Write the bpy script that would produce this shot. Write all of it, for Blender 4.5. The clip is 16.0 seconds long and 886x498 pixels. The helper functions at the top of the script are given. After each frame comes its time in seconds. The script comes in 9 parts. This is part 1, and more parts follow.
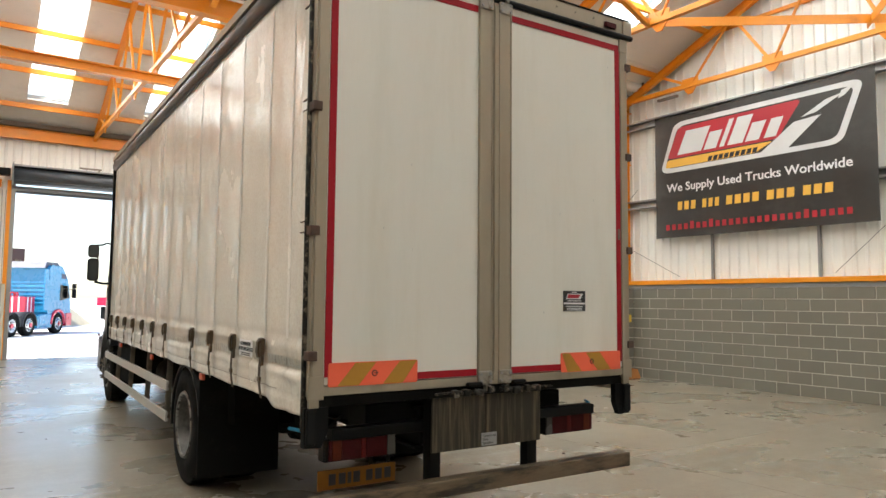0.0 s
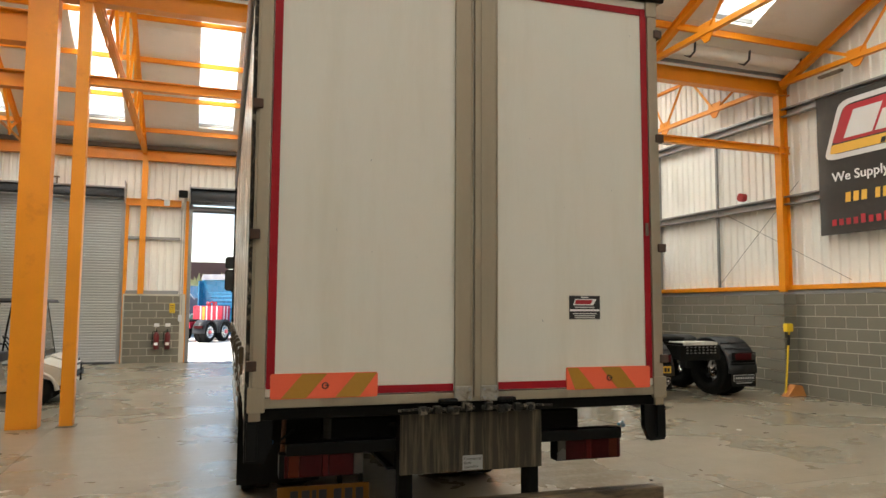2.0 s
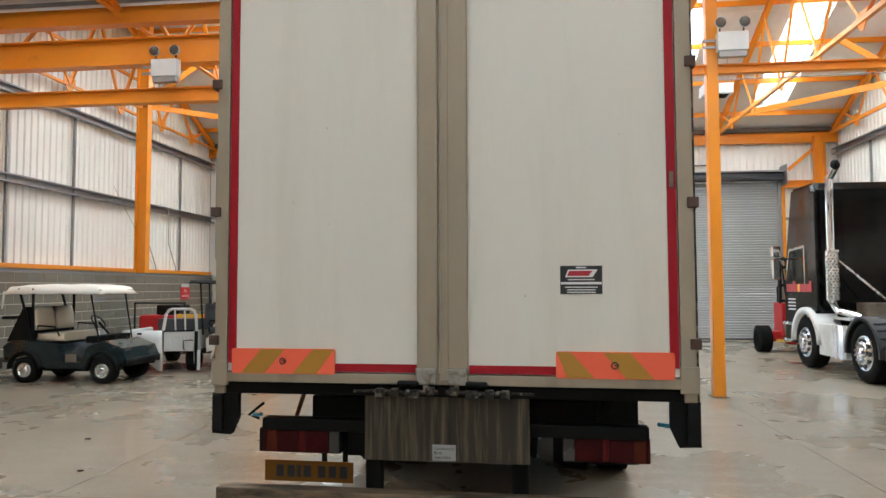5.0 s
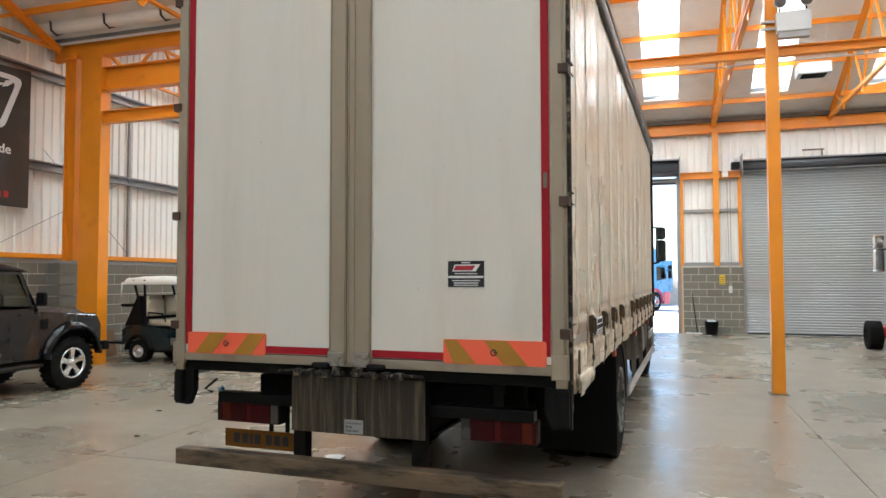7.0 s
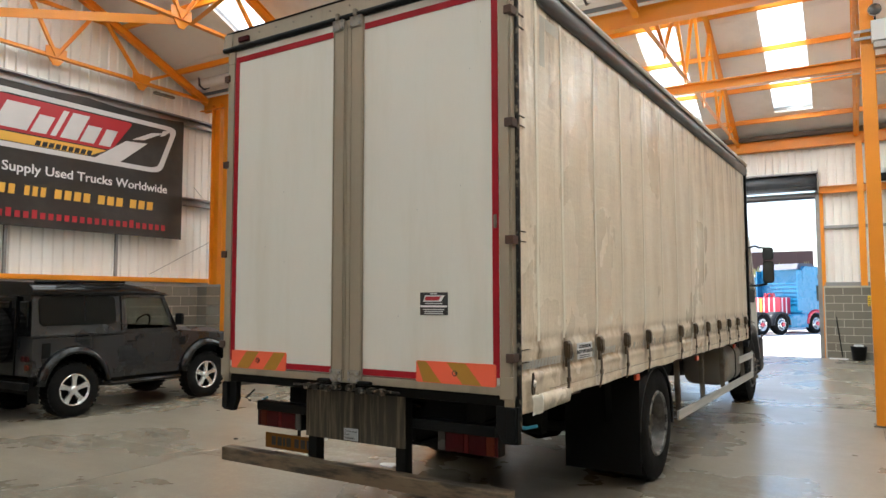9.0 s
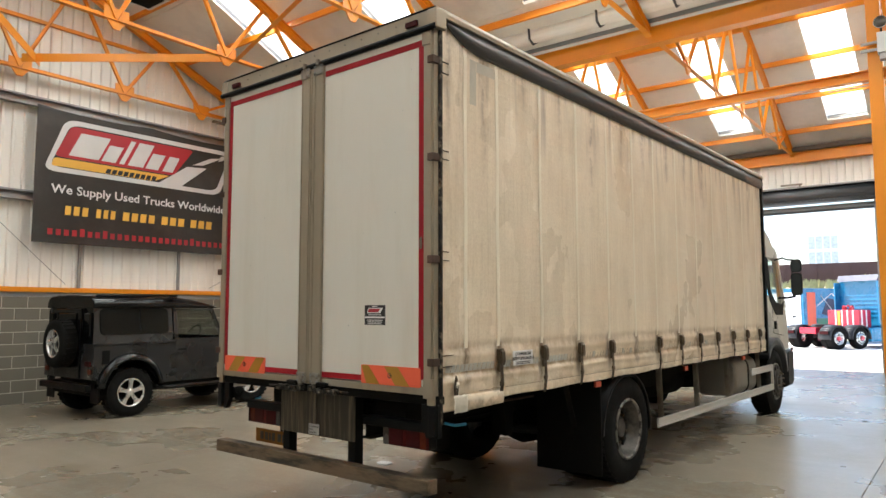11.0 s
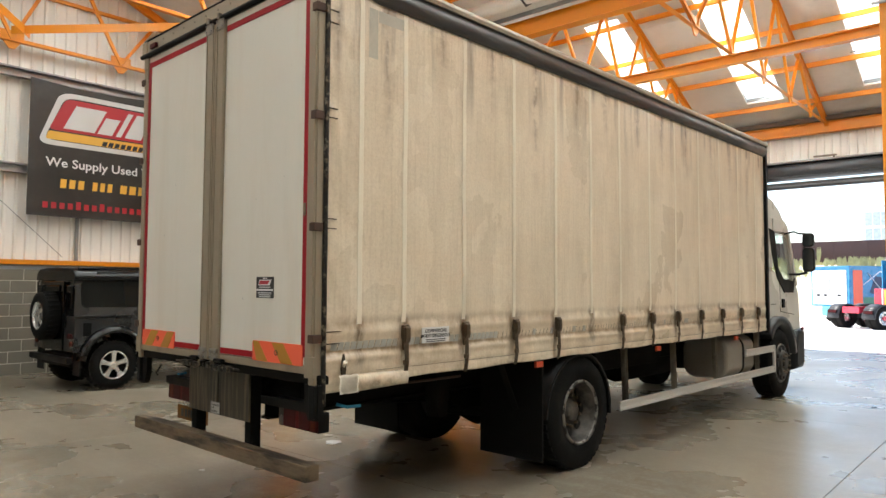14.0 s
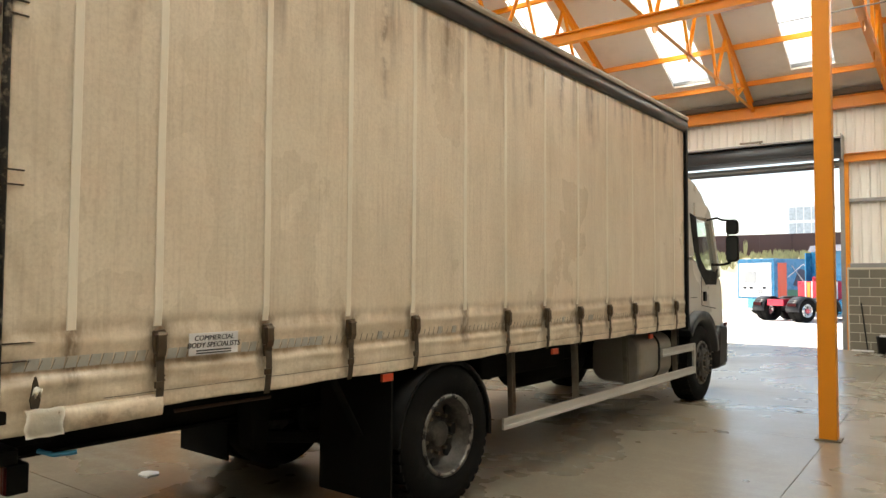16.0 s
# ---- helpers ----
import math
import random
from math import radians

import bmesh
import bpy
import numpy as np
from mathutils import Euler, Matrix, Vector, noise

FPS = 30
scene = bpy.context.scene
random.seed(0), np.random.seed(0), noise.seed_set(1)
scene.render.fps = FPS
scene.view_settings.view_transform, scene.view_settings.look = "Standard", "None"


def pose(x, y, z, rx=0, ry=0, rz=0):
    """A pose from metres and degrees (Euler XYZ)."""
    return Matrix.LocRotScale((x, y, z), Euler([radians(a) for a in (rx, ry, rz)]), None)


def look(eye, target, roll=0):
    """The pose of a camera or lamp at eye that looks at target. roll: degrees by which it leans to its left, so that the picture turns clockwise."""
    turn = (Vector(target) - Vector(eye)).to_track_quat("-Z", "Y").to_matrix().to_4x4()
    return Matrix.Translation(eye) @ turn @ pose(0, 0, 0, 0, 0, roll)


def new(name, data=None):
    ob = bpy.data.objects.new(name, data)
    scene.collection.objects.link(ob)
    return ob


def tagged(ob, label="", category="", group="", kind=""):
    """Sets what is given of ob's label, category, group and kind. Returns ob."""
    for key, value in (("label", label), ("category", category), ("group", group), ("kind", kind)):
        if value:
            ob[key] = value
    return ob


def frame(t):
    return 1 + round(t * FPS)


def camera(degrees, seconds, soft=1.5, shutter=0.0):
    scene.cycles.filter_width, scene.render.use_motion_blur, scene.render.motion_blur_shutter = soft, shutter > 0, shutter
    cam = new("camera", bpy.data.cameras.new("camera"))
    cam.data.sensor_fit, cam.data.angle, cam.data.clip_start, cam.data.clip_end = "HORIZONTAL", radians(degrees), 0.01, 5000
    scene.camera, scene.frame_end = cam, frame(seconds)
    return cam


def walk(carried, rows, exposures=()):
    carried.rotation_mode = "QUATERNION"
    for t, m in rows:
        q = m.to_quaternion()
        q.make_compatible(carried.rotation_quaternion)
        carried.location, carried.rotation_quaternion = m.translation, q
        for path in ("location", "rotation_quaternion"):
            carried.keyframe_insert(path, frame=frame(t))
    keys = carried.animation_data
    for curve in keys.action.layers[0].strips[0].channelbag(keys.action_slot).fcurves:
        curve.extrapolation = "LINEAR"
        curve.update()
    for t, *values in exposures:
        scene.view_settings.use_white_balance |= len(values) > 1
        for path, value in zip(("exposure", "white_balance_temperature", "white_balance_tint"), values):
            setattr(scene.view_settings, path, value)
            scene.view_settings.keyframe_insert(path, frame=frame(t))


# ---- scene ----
cam = camera(64.9, 16.0)
PATH = [
    (0, (-2.702, -3.609, 1.653), (-1.628, -1.929, 1.801), 0.5),
    (0.5, (-2.385, -3.692, 1.664), (-1.46, -1.926, 1.824), 0.4),
    (1, (-2.08, -3.807, 1.657), (-1.313, -1.969, 1.836), 0.4),
    (1.5, (-1.745, -3.844, 1.656), (-1.09, -1.963, 1.83), 0.3),
    (2, (-1.375, -3.777, 1.655), (-0.783, -1.873, 1.822), 0.3),
    (2.5, (-1.041, -3.78, 1.631), (-0.531, -1.854, 1.801), 0.4),
    (3, (-0.733, -3.734, 1.649), (-0.343, -1.778, 1.796), 0.2),
    (3.5, (-0.408, -3.597, 1.653), (-0.186, -1.614, 1.789), 0.1),
    (4, (-0.118, -3.575, 1.631), (-0.076, -1.579, 1.753), 0.1),
    (4.2, (0.008, -3.561, 1.63), (-0.037, -1.565, 1.75), -0.0),
    (6.3, (1.419, -3.524, 1.618), (0.883, -1.599, 1.699), -0.1),
    (6.5, (1.543, -3.521, 1.623), (0.972, -1.606, 1.703), -0.1),
    (7, (1.865, -3.616, 1.633), (1.19, -1.735, 1.718), -0.1),
    (7.5, (2.174, -3.652, 1.668), (1.372, -1.822, 1.755), -0.1),
    (8, (2.494, -3.624, 1.673), (1.573, -1.852, 1.773), -0.2),
    (8.5, (2.809, -3.644, 1.675), (1.798, -1.923, 1.797), -0.2),
    (9, (3.101, -3.642, 1.697), (2.025, -1.961, 1.836), -0.1),
    (9.2, (3.237, -3.625, 1.689), (2.14, -1.959, 1.833), -0.1),
    (11.5, (4.509, -3.57, 1.694), (3.211, -2.059, 1.876), -0.0),
    (12, (4.729, -3.579, 1.692), (3.404, -2.092, 1.877), 0.1),
    (12.5, (4.837, -3.462, 1.684), (3.494, -1.99, 1.856), 0.1),
    (13, (4.897, -3.177, 1.678), (3.536, -1.719, 1.828), 0.0),
    (13.5, (4.86, -2.9, 1.643), (3.489, -1.45, 1.775), 0.1),
    (14, (4.749, -2.574, 1.672), (3.381, -1.119, 1.779), 0.3),
    (14.5, (4.645, -2.173, 1.657), (3.294, -0.701, 1.753), 0.2),
    (15, (4.562, -1.78, 1.66), (3.238, -0.283, 1.743), 0.2),
    (15.5, (4.435, -1.387, 1.676), (3.155, 0.149, 1.758), 0.4),
    (16, (4.375, -1.009, 1.652), (3.134, 0.557, 1.74), 0.3),
]
LIGHTING = [(0, 1.5, 6500), (1, 1.35, 6700), (1.5, 1.25, 6900), (2.5, 1.28, 7000), (3.5, 1.5, 6450), (4.2, 1.6, 6100), (6.5, 1.6, 5900), (8.5, 1.55, 6050), (9.2, 1.45, 6250), (11.5, 1.45, 6500), (12.5, 1.4, 6550), (13.5, 1.5, 6500), (14.5, 1.46, 6600), (15.2, 1.28, 6850), (16, 1.18, 7200)]
walk(cam, [(t, look(eye, target, roll)) for t, eye, target, roll in PATH], [(t, stops, kelvin, 10) for t, stops, kelvin in LIGHTING])

# ---- world, sun, exposure ----
HALL_TURN = 2.08
HALL = pose(0, 0, 0, 0, 0, HALL_TURN)
world = bpy.data.worlds.new("sky")
scene.world = world
world.use_nodes = True
wn = world.node_tree.nodes
sky = wn.new("ShaderNodeTexSky")
sky.sky_type, sky.sun_disc = "NISHITA", False
sky.sun_elevation, sky.sun_rotation = radians(52), radians(-78)
wn["Background"].inputs["Strength"].default_value = 0.15
world.node_tree.links.new(sky.outputs["Color"], wn["Background"].inputs["Color"])
sun = new("sun", bpy.data.lights.new("sun", "SUN"))
sun.data.energy, sun.data.angle, sun.data.color = 5.0, radians(0.5), (1.0, 0.96, 0.9)
sun.matrix_world = look((0, 0, 30), (0 + math.sin(radians(78)) * 20, -math.cos(radians(78)) * 6, 30 - 26))


# ---- materials ----
def mat(name, color, rough=0.6, metal=0.0, vary=0.15, scale=3.0, bump=0.0, fine=60.0, island=0.0, rvary=0.1, coat=0.0, stain=None, stain_at=(0.55, 0.75), stain_scale=0.8, stretch=(1, 1, 1), spec=0.5, obj=False):
    """A surface with two scales of variation; stain is a second colour laid on in blotches."""
    m = bpy.data.materials.new(name)
    m.use_nodes = True
    n, l = m.node_tree.nodes, m.node_tree.links
    b = n["Principled BSDF"]
    b.inputs["Metallic"].default_value = metal
    b.inputs["Coat Weight"].default_value = coat
    b.inputs["Specular IOR Level"].default_value = spec
    tc = n.new("ShaderNodeTexCoord")
    mp = n.new("ShaderNodeMapping")
    mp.inputs["Scale"].default_value = stretch
    l.new(tc.outputs["Object"], mp.inputs["Vector"])
    big, small = n.new("ShaderNodeTexNoise"), n.new("ShaderNodeTexNoise")
    big.inputs["Scale"].default_value, big.inputs["Detail"].default_value = scale, 5
    small.inputs["Scale"].default_value, small.inputs["Detail"].default_value = fine, 3
    for t in (big, small):
        l.new(mp.outputs["Vector"], t.inputs["Vector"])
    mix = n.new("ShaderNodeMath")
    mix.operation = "MULTIPLY_ADD"
    l.new(small.outputs["Fac"], mix.inputs[0])
    mix.inputs[1].default_value = 0.35
    l.new(big.outputs["Fac"], mix.inputs[2])
    tone = mix.outputs[0]
    if island or obj:
        rnd = n.new("ShaderNodeObjectInfo" if obj else "ShaderNodeNewGeometry")
        add = n.new("ShaderNodeMath")
        add.operation = "MULTIPLY_ADD"
        l.new(rnd.outputs["Random" if obj else "Random Per Island"], add.inputs[0])
        add.inputs[1].default_value = island
        l.new(tone, add.inputs[2])
        tone = add.outputs[0]
    ramp = n.new("ShaderNodeMapRange")
    ramp.inputs["From Min"].default_value, ramp.inputs["From Max"].default_value = 0.3, 1.05 + island
    ramp.inputs["To Min"].default_value, ramp.inputs["To Max"].default_value = 1 - vary, 1 + vary
    l.new(tone, ramp.inputs["Value"])
    col = n.new("ShaderNodeMix")
    col.data_type, col.blend_type = "RGBA", "MULTIPLY"
    col.inputs["Factor"].default_value = 1.0
    col.inputs["A"].default_value = (*color, 1)
    l.new(ramp.outputs["Result"], col.inputs["B"])
    out = col.outputs["Result"]
    if stain:
        sn = n.new("ShaderNodeTexNoise")
        sn.inputs["Scale"].default_value, sn.inputs["Detail"].default_value, sn.inputs["Roughness"].default_value = stain_scale, 7, 0.65
        l.new(mp.outputs["Vector"], sn.inputs["Vector"])
        sr = n.new("ShaderNodeMapRange")
        sr.inputs["From Min"].default_value, sr.inputs["From Max"].default_value = stain_at
        l.new(sn.outputs["Fac"], sr.inputs["Value"])
        sm = n.new("ShaderNodeMix")
        sm.data_type = "RGBA"
        l.new(sr.outputs["Result"], sm.inputs["Factor"])
        l.new(out, sm.inputs["A"])
        sm.inputs["B"].default_value = (*stain, 1)
        out = sm.outputs["Result"]
    l.new(out, b.inputs["Base Color"])
    rr = n.new("ShaderNodeMapRange")
    rr.inputs["From Min"].default_value, rr.inputs["From Max"].default_value = 0.3, 0.75
    rr.inputs["To Min"].default_value, rr.inputs["To Max"].default_value = max(rough - rvary, 0.02), min(rough + rvary, 1)
    l.new(big.outputs["Fac"], rr.inputs["Value"])
    l.new(rr.outputs["Result"], b.inputs["Roughness"])
    if bump:
        bp = n.new("ShaderNodeBump")
        bp.inputs["Strength"].default_value, bp.inputs["Distance"].default_value = bump, 0.01
        l.new(small.outputs["Fac"], bp.inputs["Height"])
        l.new(bp.outputs["Normal"], b.inputs["Normal"])
    return m


def glass(name, color=(0.8, 0.85, 0.85), rough=0.02, alpha=None):
    m = bpy.data.materials.new(name)
    m.use_nodes = True
    b = m.node_tree.nodes["Principled BSDF"]
    b.inputs["Base Color"].default_value = (*color, 1)
    b.inputs["Roughness"].default_value = rough
    b.inputs["IOR"].default_value = 1.2
    b.inputs["Transmission Weight"].default_value = 1.0
    return m


GRP = bpy.data.materials.new("rooflight_sheet")
GRP.use_nodes = True
gn = GRP.node_tree.nodes
tb = gn.new("ShaderNodeBsdfTranslucent")
tb.inputs["Color"].default_value = (0.92, 0.95, 0.9, 1)
GRP.node_tree.links.new(tb.outputs["BSDF"], gn["Material Output"].inputs["Surface"])
ORANGE = mat("orange_paint", (0.76, 0.265, 0.008), 0.42, vary=0.1, scale=2, bump=0.05, stain=(0.5, 0.15, 0.01), stain_at=(0.6, 0.85), stain_scale=2.5)
CLAD = mat("wall_cladding", (0.82, 0.81, 0.77), 0.5, vary=0.06, scale=0.6, stain=(0.68, 0.66, 0.61), stain_at=(0.5, 0.8), stain_scale=0.9, stretch=(1, 1, 0.3))
LINING = mat("roof_lining", (0.74, 0.72, 0.68), 0.6, vary=0.08, scale=0.7, stain=(0.56, 0.54, 0.5), stain_at=(0.5, 0.8))
BLOCK = mat("concrete_block", (0.172, 0.157, 0.124), 0.9, vary=0.16, scale=6, bump=0.5, fine=120, island=0.7, obj=True)
BLOCKS = mat("concrete_blocks_far", (0.172, 0.157, 0.124), 0.9, vary=0.16, scale=6, bump=0.5, fine=120, island=0.7)
MORTAR = mat("mortar", (0.5, 0.47, 0.39), 0.95, vary=0.1, bump=0.3)
GALV = mat("galvanised_steel", (0.30, 0.30, 0.30), 0.45, 0.75, vary=0.2, scale=8)
GUTTER = mat("rusty_brown_gutter", (0.1, 0.07, 0.05), 0.7, 0.1, vary=0.3, scale=4)
FLASH = mat("grey_flashing", (0.25, 0.255, 0.26), 0.5, 0.2, vary=0.1)
SHUTTER = mat("shutter_slats", (0.31, 0.315, 0.305), 0.4, 0.35, vary=0.1, scale=1.5, obj=True, island=0.3)
DARKMETAL = mat("dark_shutter_roll", (0.07, 0.075, 0.085), 0.4, 0.4, vary=0.15)
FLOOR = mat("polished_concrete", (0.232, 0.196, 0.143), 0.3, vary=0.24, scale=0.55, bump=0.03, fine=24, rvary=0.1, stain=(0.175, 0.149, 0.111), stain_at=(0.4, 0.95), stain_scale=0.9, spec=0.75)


def wear(m):
    """Pale scuffs drawn out along two ways, small dark oil spots and a fine gloss grain on the floor."""
    n, l = m.node_tree.nodes, m.node_tree.links
    b = n["Principled BSDF"]
    src = b.inputs["Base Color"].links[0].from_socket
    tc = n.new("ShaderNodeTexCoord")
    for turn, stretch, lo, hi, colour, amount in ((20, (0.35, 5, 1), 0.48, 0.85, (0.31, 0.286, 0.24), 0.5), (-62, (0.3, 6, 1), 0.55, 0.9, (0.15, 0.132, 0.107), 0.4), (8, (2.2, 3.4, 1), 0.46, 0.72, (0.2, 0.176, 0.14), 0.32), (-30, (5.5, 4.2, 1), 0.5, 0.75, (0.33, 0.303, 0.255), 0.3), (75, (0.5, 3.5, 1), 0.55, 0.88, (0.31, 0.286, 0.243), 0.4), (12, (34, 40, 1), 0.45, 0.7, (0.14, 0.12, 0.092), 0.4), (40, (14, 11, 1), 0.52, 0.75, (0.33, 0.3, 0.25), 0.35), (-80, (0.7, 16, 1), 0.56, 0.8, (0.13, 0.112, 0.088), 0.35)):
        mp = n.new("ShaderNodeMapping")
        mp.inputs["Scale"].default_value, mp.inputs["Rotation"].default_value = stretch, (0, 0, radians(turn))
        l.new(tc.outputs["Object"], mp.inputs["Vector"])
        ns = n.new("ShaderNodeTexNoise")
        ns.inputs["Scale"].default_value, ns.inputs["Detail"].default_value, ns.inputs["Distortion"].default_value = 1.3, 3, 0.3
        l.new(mp.outputs["Vector"], ns.inputs["Vector"])
        rg = n.new("ShaderNodeMapRange")
        rg.inputs["From Min"].default_value, rg.inputs["From Max"].default_value, rg.inputs["To Max"].default_value = lo, hi, amount
        l.new(ns.outputs["Fac"], rg.inputs["Value"])
        mx = n.new("ShaderNodeMix")
        mx.data_type = "RGBA"
        l.new(rg.outputs["Result"], mx.inputs["Factor"])
        l.new(src, mx.inputs["A"])
        mx.inputs["B"].default_value = (*colour, 1)
        src = mx.outputs["Result"]
    vo = n.new("ShaderNodeTexVoronoi")
    vo.inputs["Scale"].default_value = 1.6
    l.new(tc.outputs["Object"], vo.inputs["Vector"])
    rg = n.new("ShaderNodeMapRange")
    rg.inputs["From Min"].default_value, rg.inputs["From Max"].default_value, rg.inputs["To Min"].default_value, rg.inputs["To Max"].default_value = 0.01, 0.045, 0.5, 0.0
    l.new(vo.outputs["Distance"], rg.inputs["Value"])
    mx = n.new("ShaderNodeMix")
    mx.data_type = "RGBA"
    l.new(rg.outputs["Result"], mx.inputs["Factor"])
    l.new(src, mx.inputs["A"])
    mx.inputs["B"].default_value = (0.07, 0.063, 0.052, 1)
    l.new(mx.outputs["Result"], b.inputs["Base Color"])
    old = b.inputs["Roughness"].links[0].from_socket
    gr = n.new("ShaderNodeTexNoise")
    gr.inputs["Scale"].default_value, gr.inputs["Detail"].default_value = 2.0, 5
    l.new(tc.outputs["Object"], gr.inputs["Vector"])
    ad = n.new("ShaderNodeMath")
    ad.operation = "MULTIPLY_ADD"
    l.new(gr.outputs["Fac"], ad.inputs[0])
    ad.inputs[1].default_value = 0.14
    l.new(old, ad.inputs[2])
    sb = n.new("ShaderNodeMath")
    sb.operation = "SUBTRACT"
    l.new(ad.outputs[0], sb.inputs[0])
    sb.inputs[1].default_value = 0.07
    l.new(sb.outputs[0], b.inputs["Roughness"])


wear(FLOOR)
JOINT = mat("joint_filler", (0.11, 0.1, 0.085), 0.9)
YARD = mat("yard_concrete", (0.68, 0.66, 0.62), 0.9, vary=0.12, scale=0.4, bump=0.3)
WHITEPAINT = mat("white_panel", (0.69, 0.67, 0.605), 0.4, vary=0.03, scale=0.8, stain=(0.6, 0.565, 0.48), stain_at=(0.48, 0.85), stain_scale=1.6, stretch=(2, 1, 0.25))
ALU = mat("dull_aluminium", (0.34, 0.292, 0.22), 0.5, 0.45, vary=0.12, scale=3, stain=(0.2, 0.18, 0.15), stain_at=(0.58, 0.8), stretch=(4, 4, 0.6))
REDTAPE = mat("red_tape", (0.31, 0.006, 0.014), 0.5, vary=0.12, spec=0.25)
BLACK = mat("black_plastic", (0.0065, 0.0065, 0.0065), 0.5, vary=0.3, bump=0.1, spec=0.12)
CHASSIS = mat("dirty_chassis_black", (0.006, 0.0056, 0.005), 0.75, vary=0.4, stain=(0.022, 0.019, 0.015), stain_at=(0.55, 0.85), stain_scale=3, spec=0.1)
RUBBER = mat("tyre_rubber", (0.008, 0.0077, 0.0073), 0.85, vary=0.3, scale=10, bump=0.3, spec=0.1, stain=(0.022, 0.02, 0.018), stain_at=(0.5, 0.9), stain_scale=4)
STEEL = mat("weathered_steel", (0.22, 0.19, 0.15), 0.5, 0.6, vary=0.3, scale=5, stain=(0.10, 0.065, 0.04), stain_at=(0.48, 0.7), stain_scale=4, bump=0.2)
RIM = mat("dirty_steel_rim", (0.09, 0.083, 0.074), 0.5, 0.4, vary=0.4, scale=9, stain=(0.012, 0.011, 0.01), stain_at=(0.42, 0.66), stain_scale=7)
CHROME = mat("polished_alloy", (0.8, 0.8, 0.8), 0.12, 1.0, vary=0.05)
CREAMCAB = mat("white_cab_paint", (0.62, 0.60, 0.54), 0.3, vary=0.05, scale=1.5, coat=0.3)
# lamp lens colours are darkened for the shade under the truck's tail
REFRED = mat("lamp_red_shaded", (0.045, 0.0035, 0.0045), 0.4, vary=0.35, scale=14, spec=0.12)
RIMEDGE = mat("chipped_rim_edge", (0.2, 0.195, 0.18), 0.4, 0.6, vary=0.3, scale=20, stain=(0.02, 0.02, 0.02), stain_at=(0.5, 0.54), stain_scale=14)
HINGE = mat("rusty_hinge", (0.075, 0.042, 0.03), 0.7, 0.2, vary=0.4, scale=20)
LENSRED = mat("lamp_bright_red_shaded", (0.085, 0.006, 0.006), 0.4, vary=0.2, scale=14, spec=0.15)
REFORANGE = mat("lamp_amber_shaded", (0.09, 0.015, 0.005), 0.4, vary=0.2, scale=14, spec=0.15)
LAMPCLEAR = mat("lamp_clear_shaded", (0.06, 0.055, 0.05), 0.25, vary=0.1)
MARKRED = mat("marker_red", (0.85, 0.13, 0.06), 0.4, vary=0.06)
MARKGOLD = mat("marker_gold", (0.40, 0.20, 0.02), 0.45, vary=0.1)
TAPEGREY = mat("grey_tape", (0.32, 0.33, 0.33), 0.5, vary=0.1)
# one plate yellow plain, one with the shade under the tail put in
PLATEY = mat("unshaded_plate_yellow", (0.6, 0.34, 0.03), 0.4, vary=0.05)
PLATE = mat("shaded_plate_yellow", (0.17, 0.068, 0.007), 0.5, vary=0.12, scale=8, spec=0.2)
INK = mat("black_ink", (0.015, 0.015, 0.017), 0.5)
PAPER = mat("white_print", (0.75, 0.75, 0.75), 0.5, vary=0.05)
PRINTRED = mat("red_print", (0.4, 0.016, 0.028), 0.42, vary=0.08)
PRINTYELLOW = mat("yellow_print", (0.75, 0.42, 0.06), 0.5, vary=0.08)
TAILSTEEL = mat("stained_tail_plate", (0.034, 0.027, 0.018), 0.5, 0.3, vary=0.4, scale=3, fine=60, stain=(0.17, 0.135, 0.085), stain_at=(0.47, 0.72), stain_scale=2.2, stretch=(14, 14, 0.7))
BARSTEEL = mat("scraped_underrun", (0.17, 0.12, 0.072), 0.55, 0.35, vary=0.35, scale=3, stain=(0.035, 0.026, 0.018), stain_at=(0.45, 0.62), stain_scale=3.0, stretch=(1, 4, 5), bump=0.25)
KEEPER = mat("worn_keeper_steel", (0.33, 0.31, 0.27), 0.42, 0.5, vary=0.25, scale=12, stain=(0.12, 0.09, 0.06), stain_at=(0.5, 0.68), stain_scale=18)
# the pale blotches put highlights on the steel into its colour
GREASE = mat("greasy_steel_glints", (0.02, 0.018, 0.015), 0.45, 0.5, vary=0.5, scale=15, stain=(0.24, 0.2, 0.15), stain_at=(0.52, 0.66), stain_scale=22)
PRINTGREY = mat("silver_print", (0.6, 0.6, 0.6), 0.5, vary=0.08)
BANNER = mat("banner_vinyl", (0.026, 0.0225, 0.02), 0.4, vary=0.3, scale=1.0, bump=0.12, fine=9, stain=(0.05, 0.046, 0.043), stain_at=(0.5, 0.8), stain_scale=1.2)
BANNER.node_tree.nodes["Principled BSDF"].inputs["Alpha"].default_value = 0.93
GREYPAINT = mat("white_enamel", (0.6, 0.61, 0.61), 0.4, vary=0.05)
CABLE = mat("grey_cable", (0.25, 0.25, 0.24), 0.6)


# ---- mesh helpers ----
def bmnew():
    return bmesh.new()


def box(bm, x0, x1, y0, y1, z0, z1, bevel=0.0):
    r = bmesh.ops.create_cube(bm, size=1)
    for v in r["verts"]:
        v.co = Vector(((x0 + x1) / 2 + v.co.x * (x1 - x0), (y0 + y1) / 2 + v.co.y * (y1 - y0), (z0 + z1) / 2 + v.co.z * (z1 - z0)))
    if bevel:
        es = list({e for v in r["verts"] for e in v.link_edges})
        bmesh.ops.bevel(bm, geom=es, offset=bevel, segments=2, affect="EDGES", profile=0.6)
    return bm


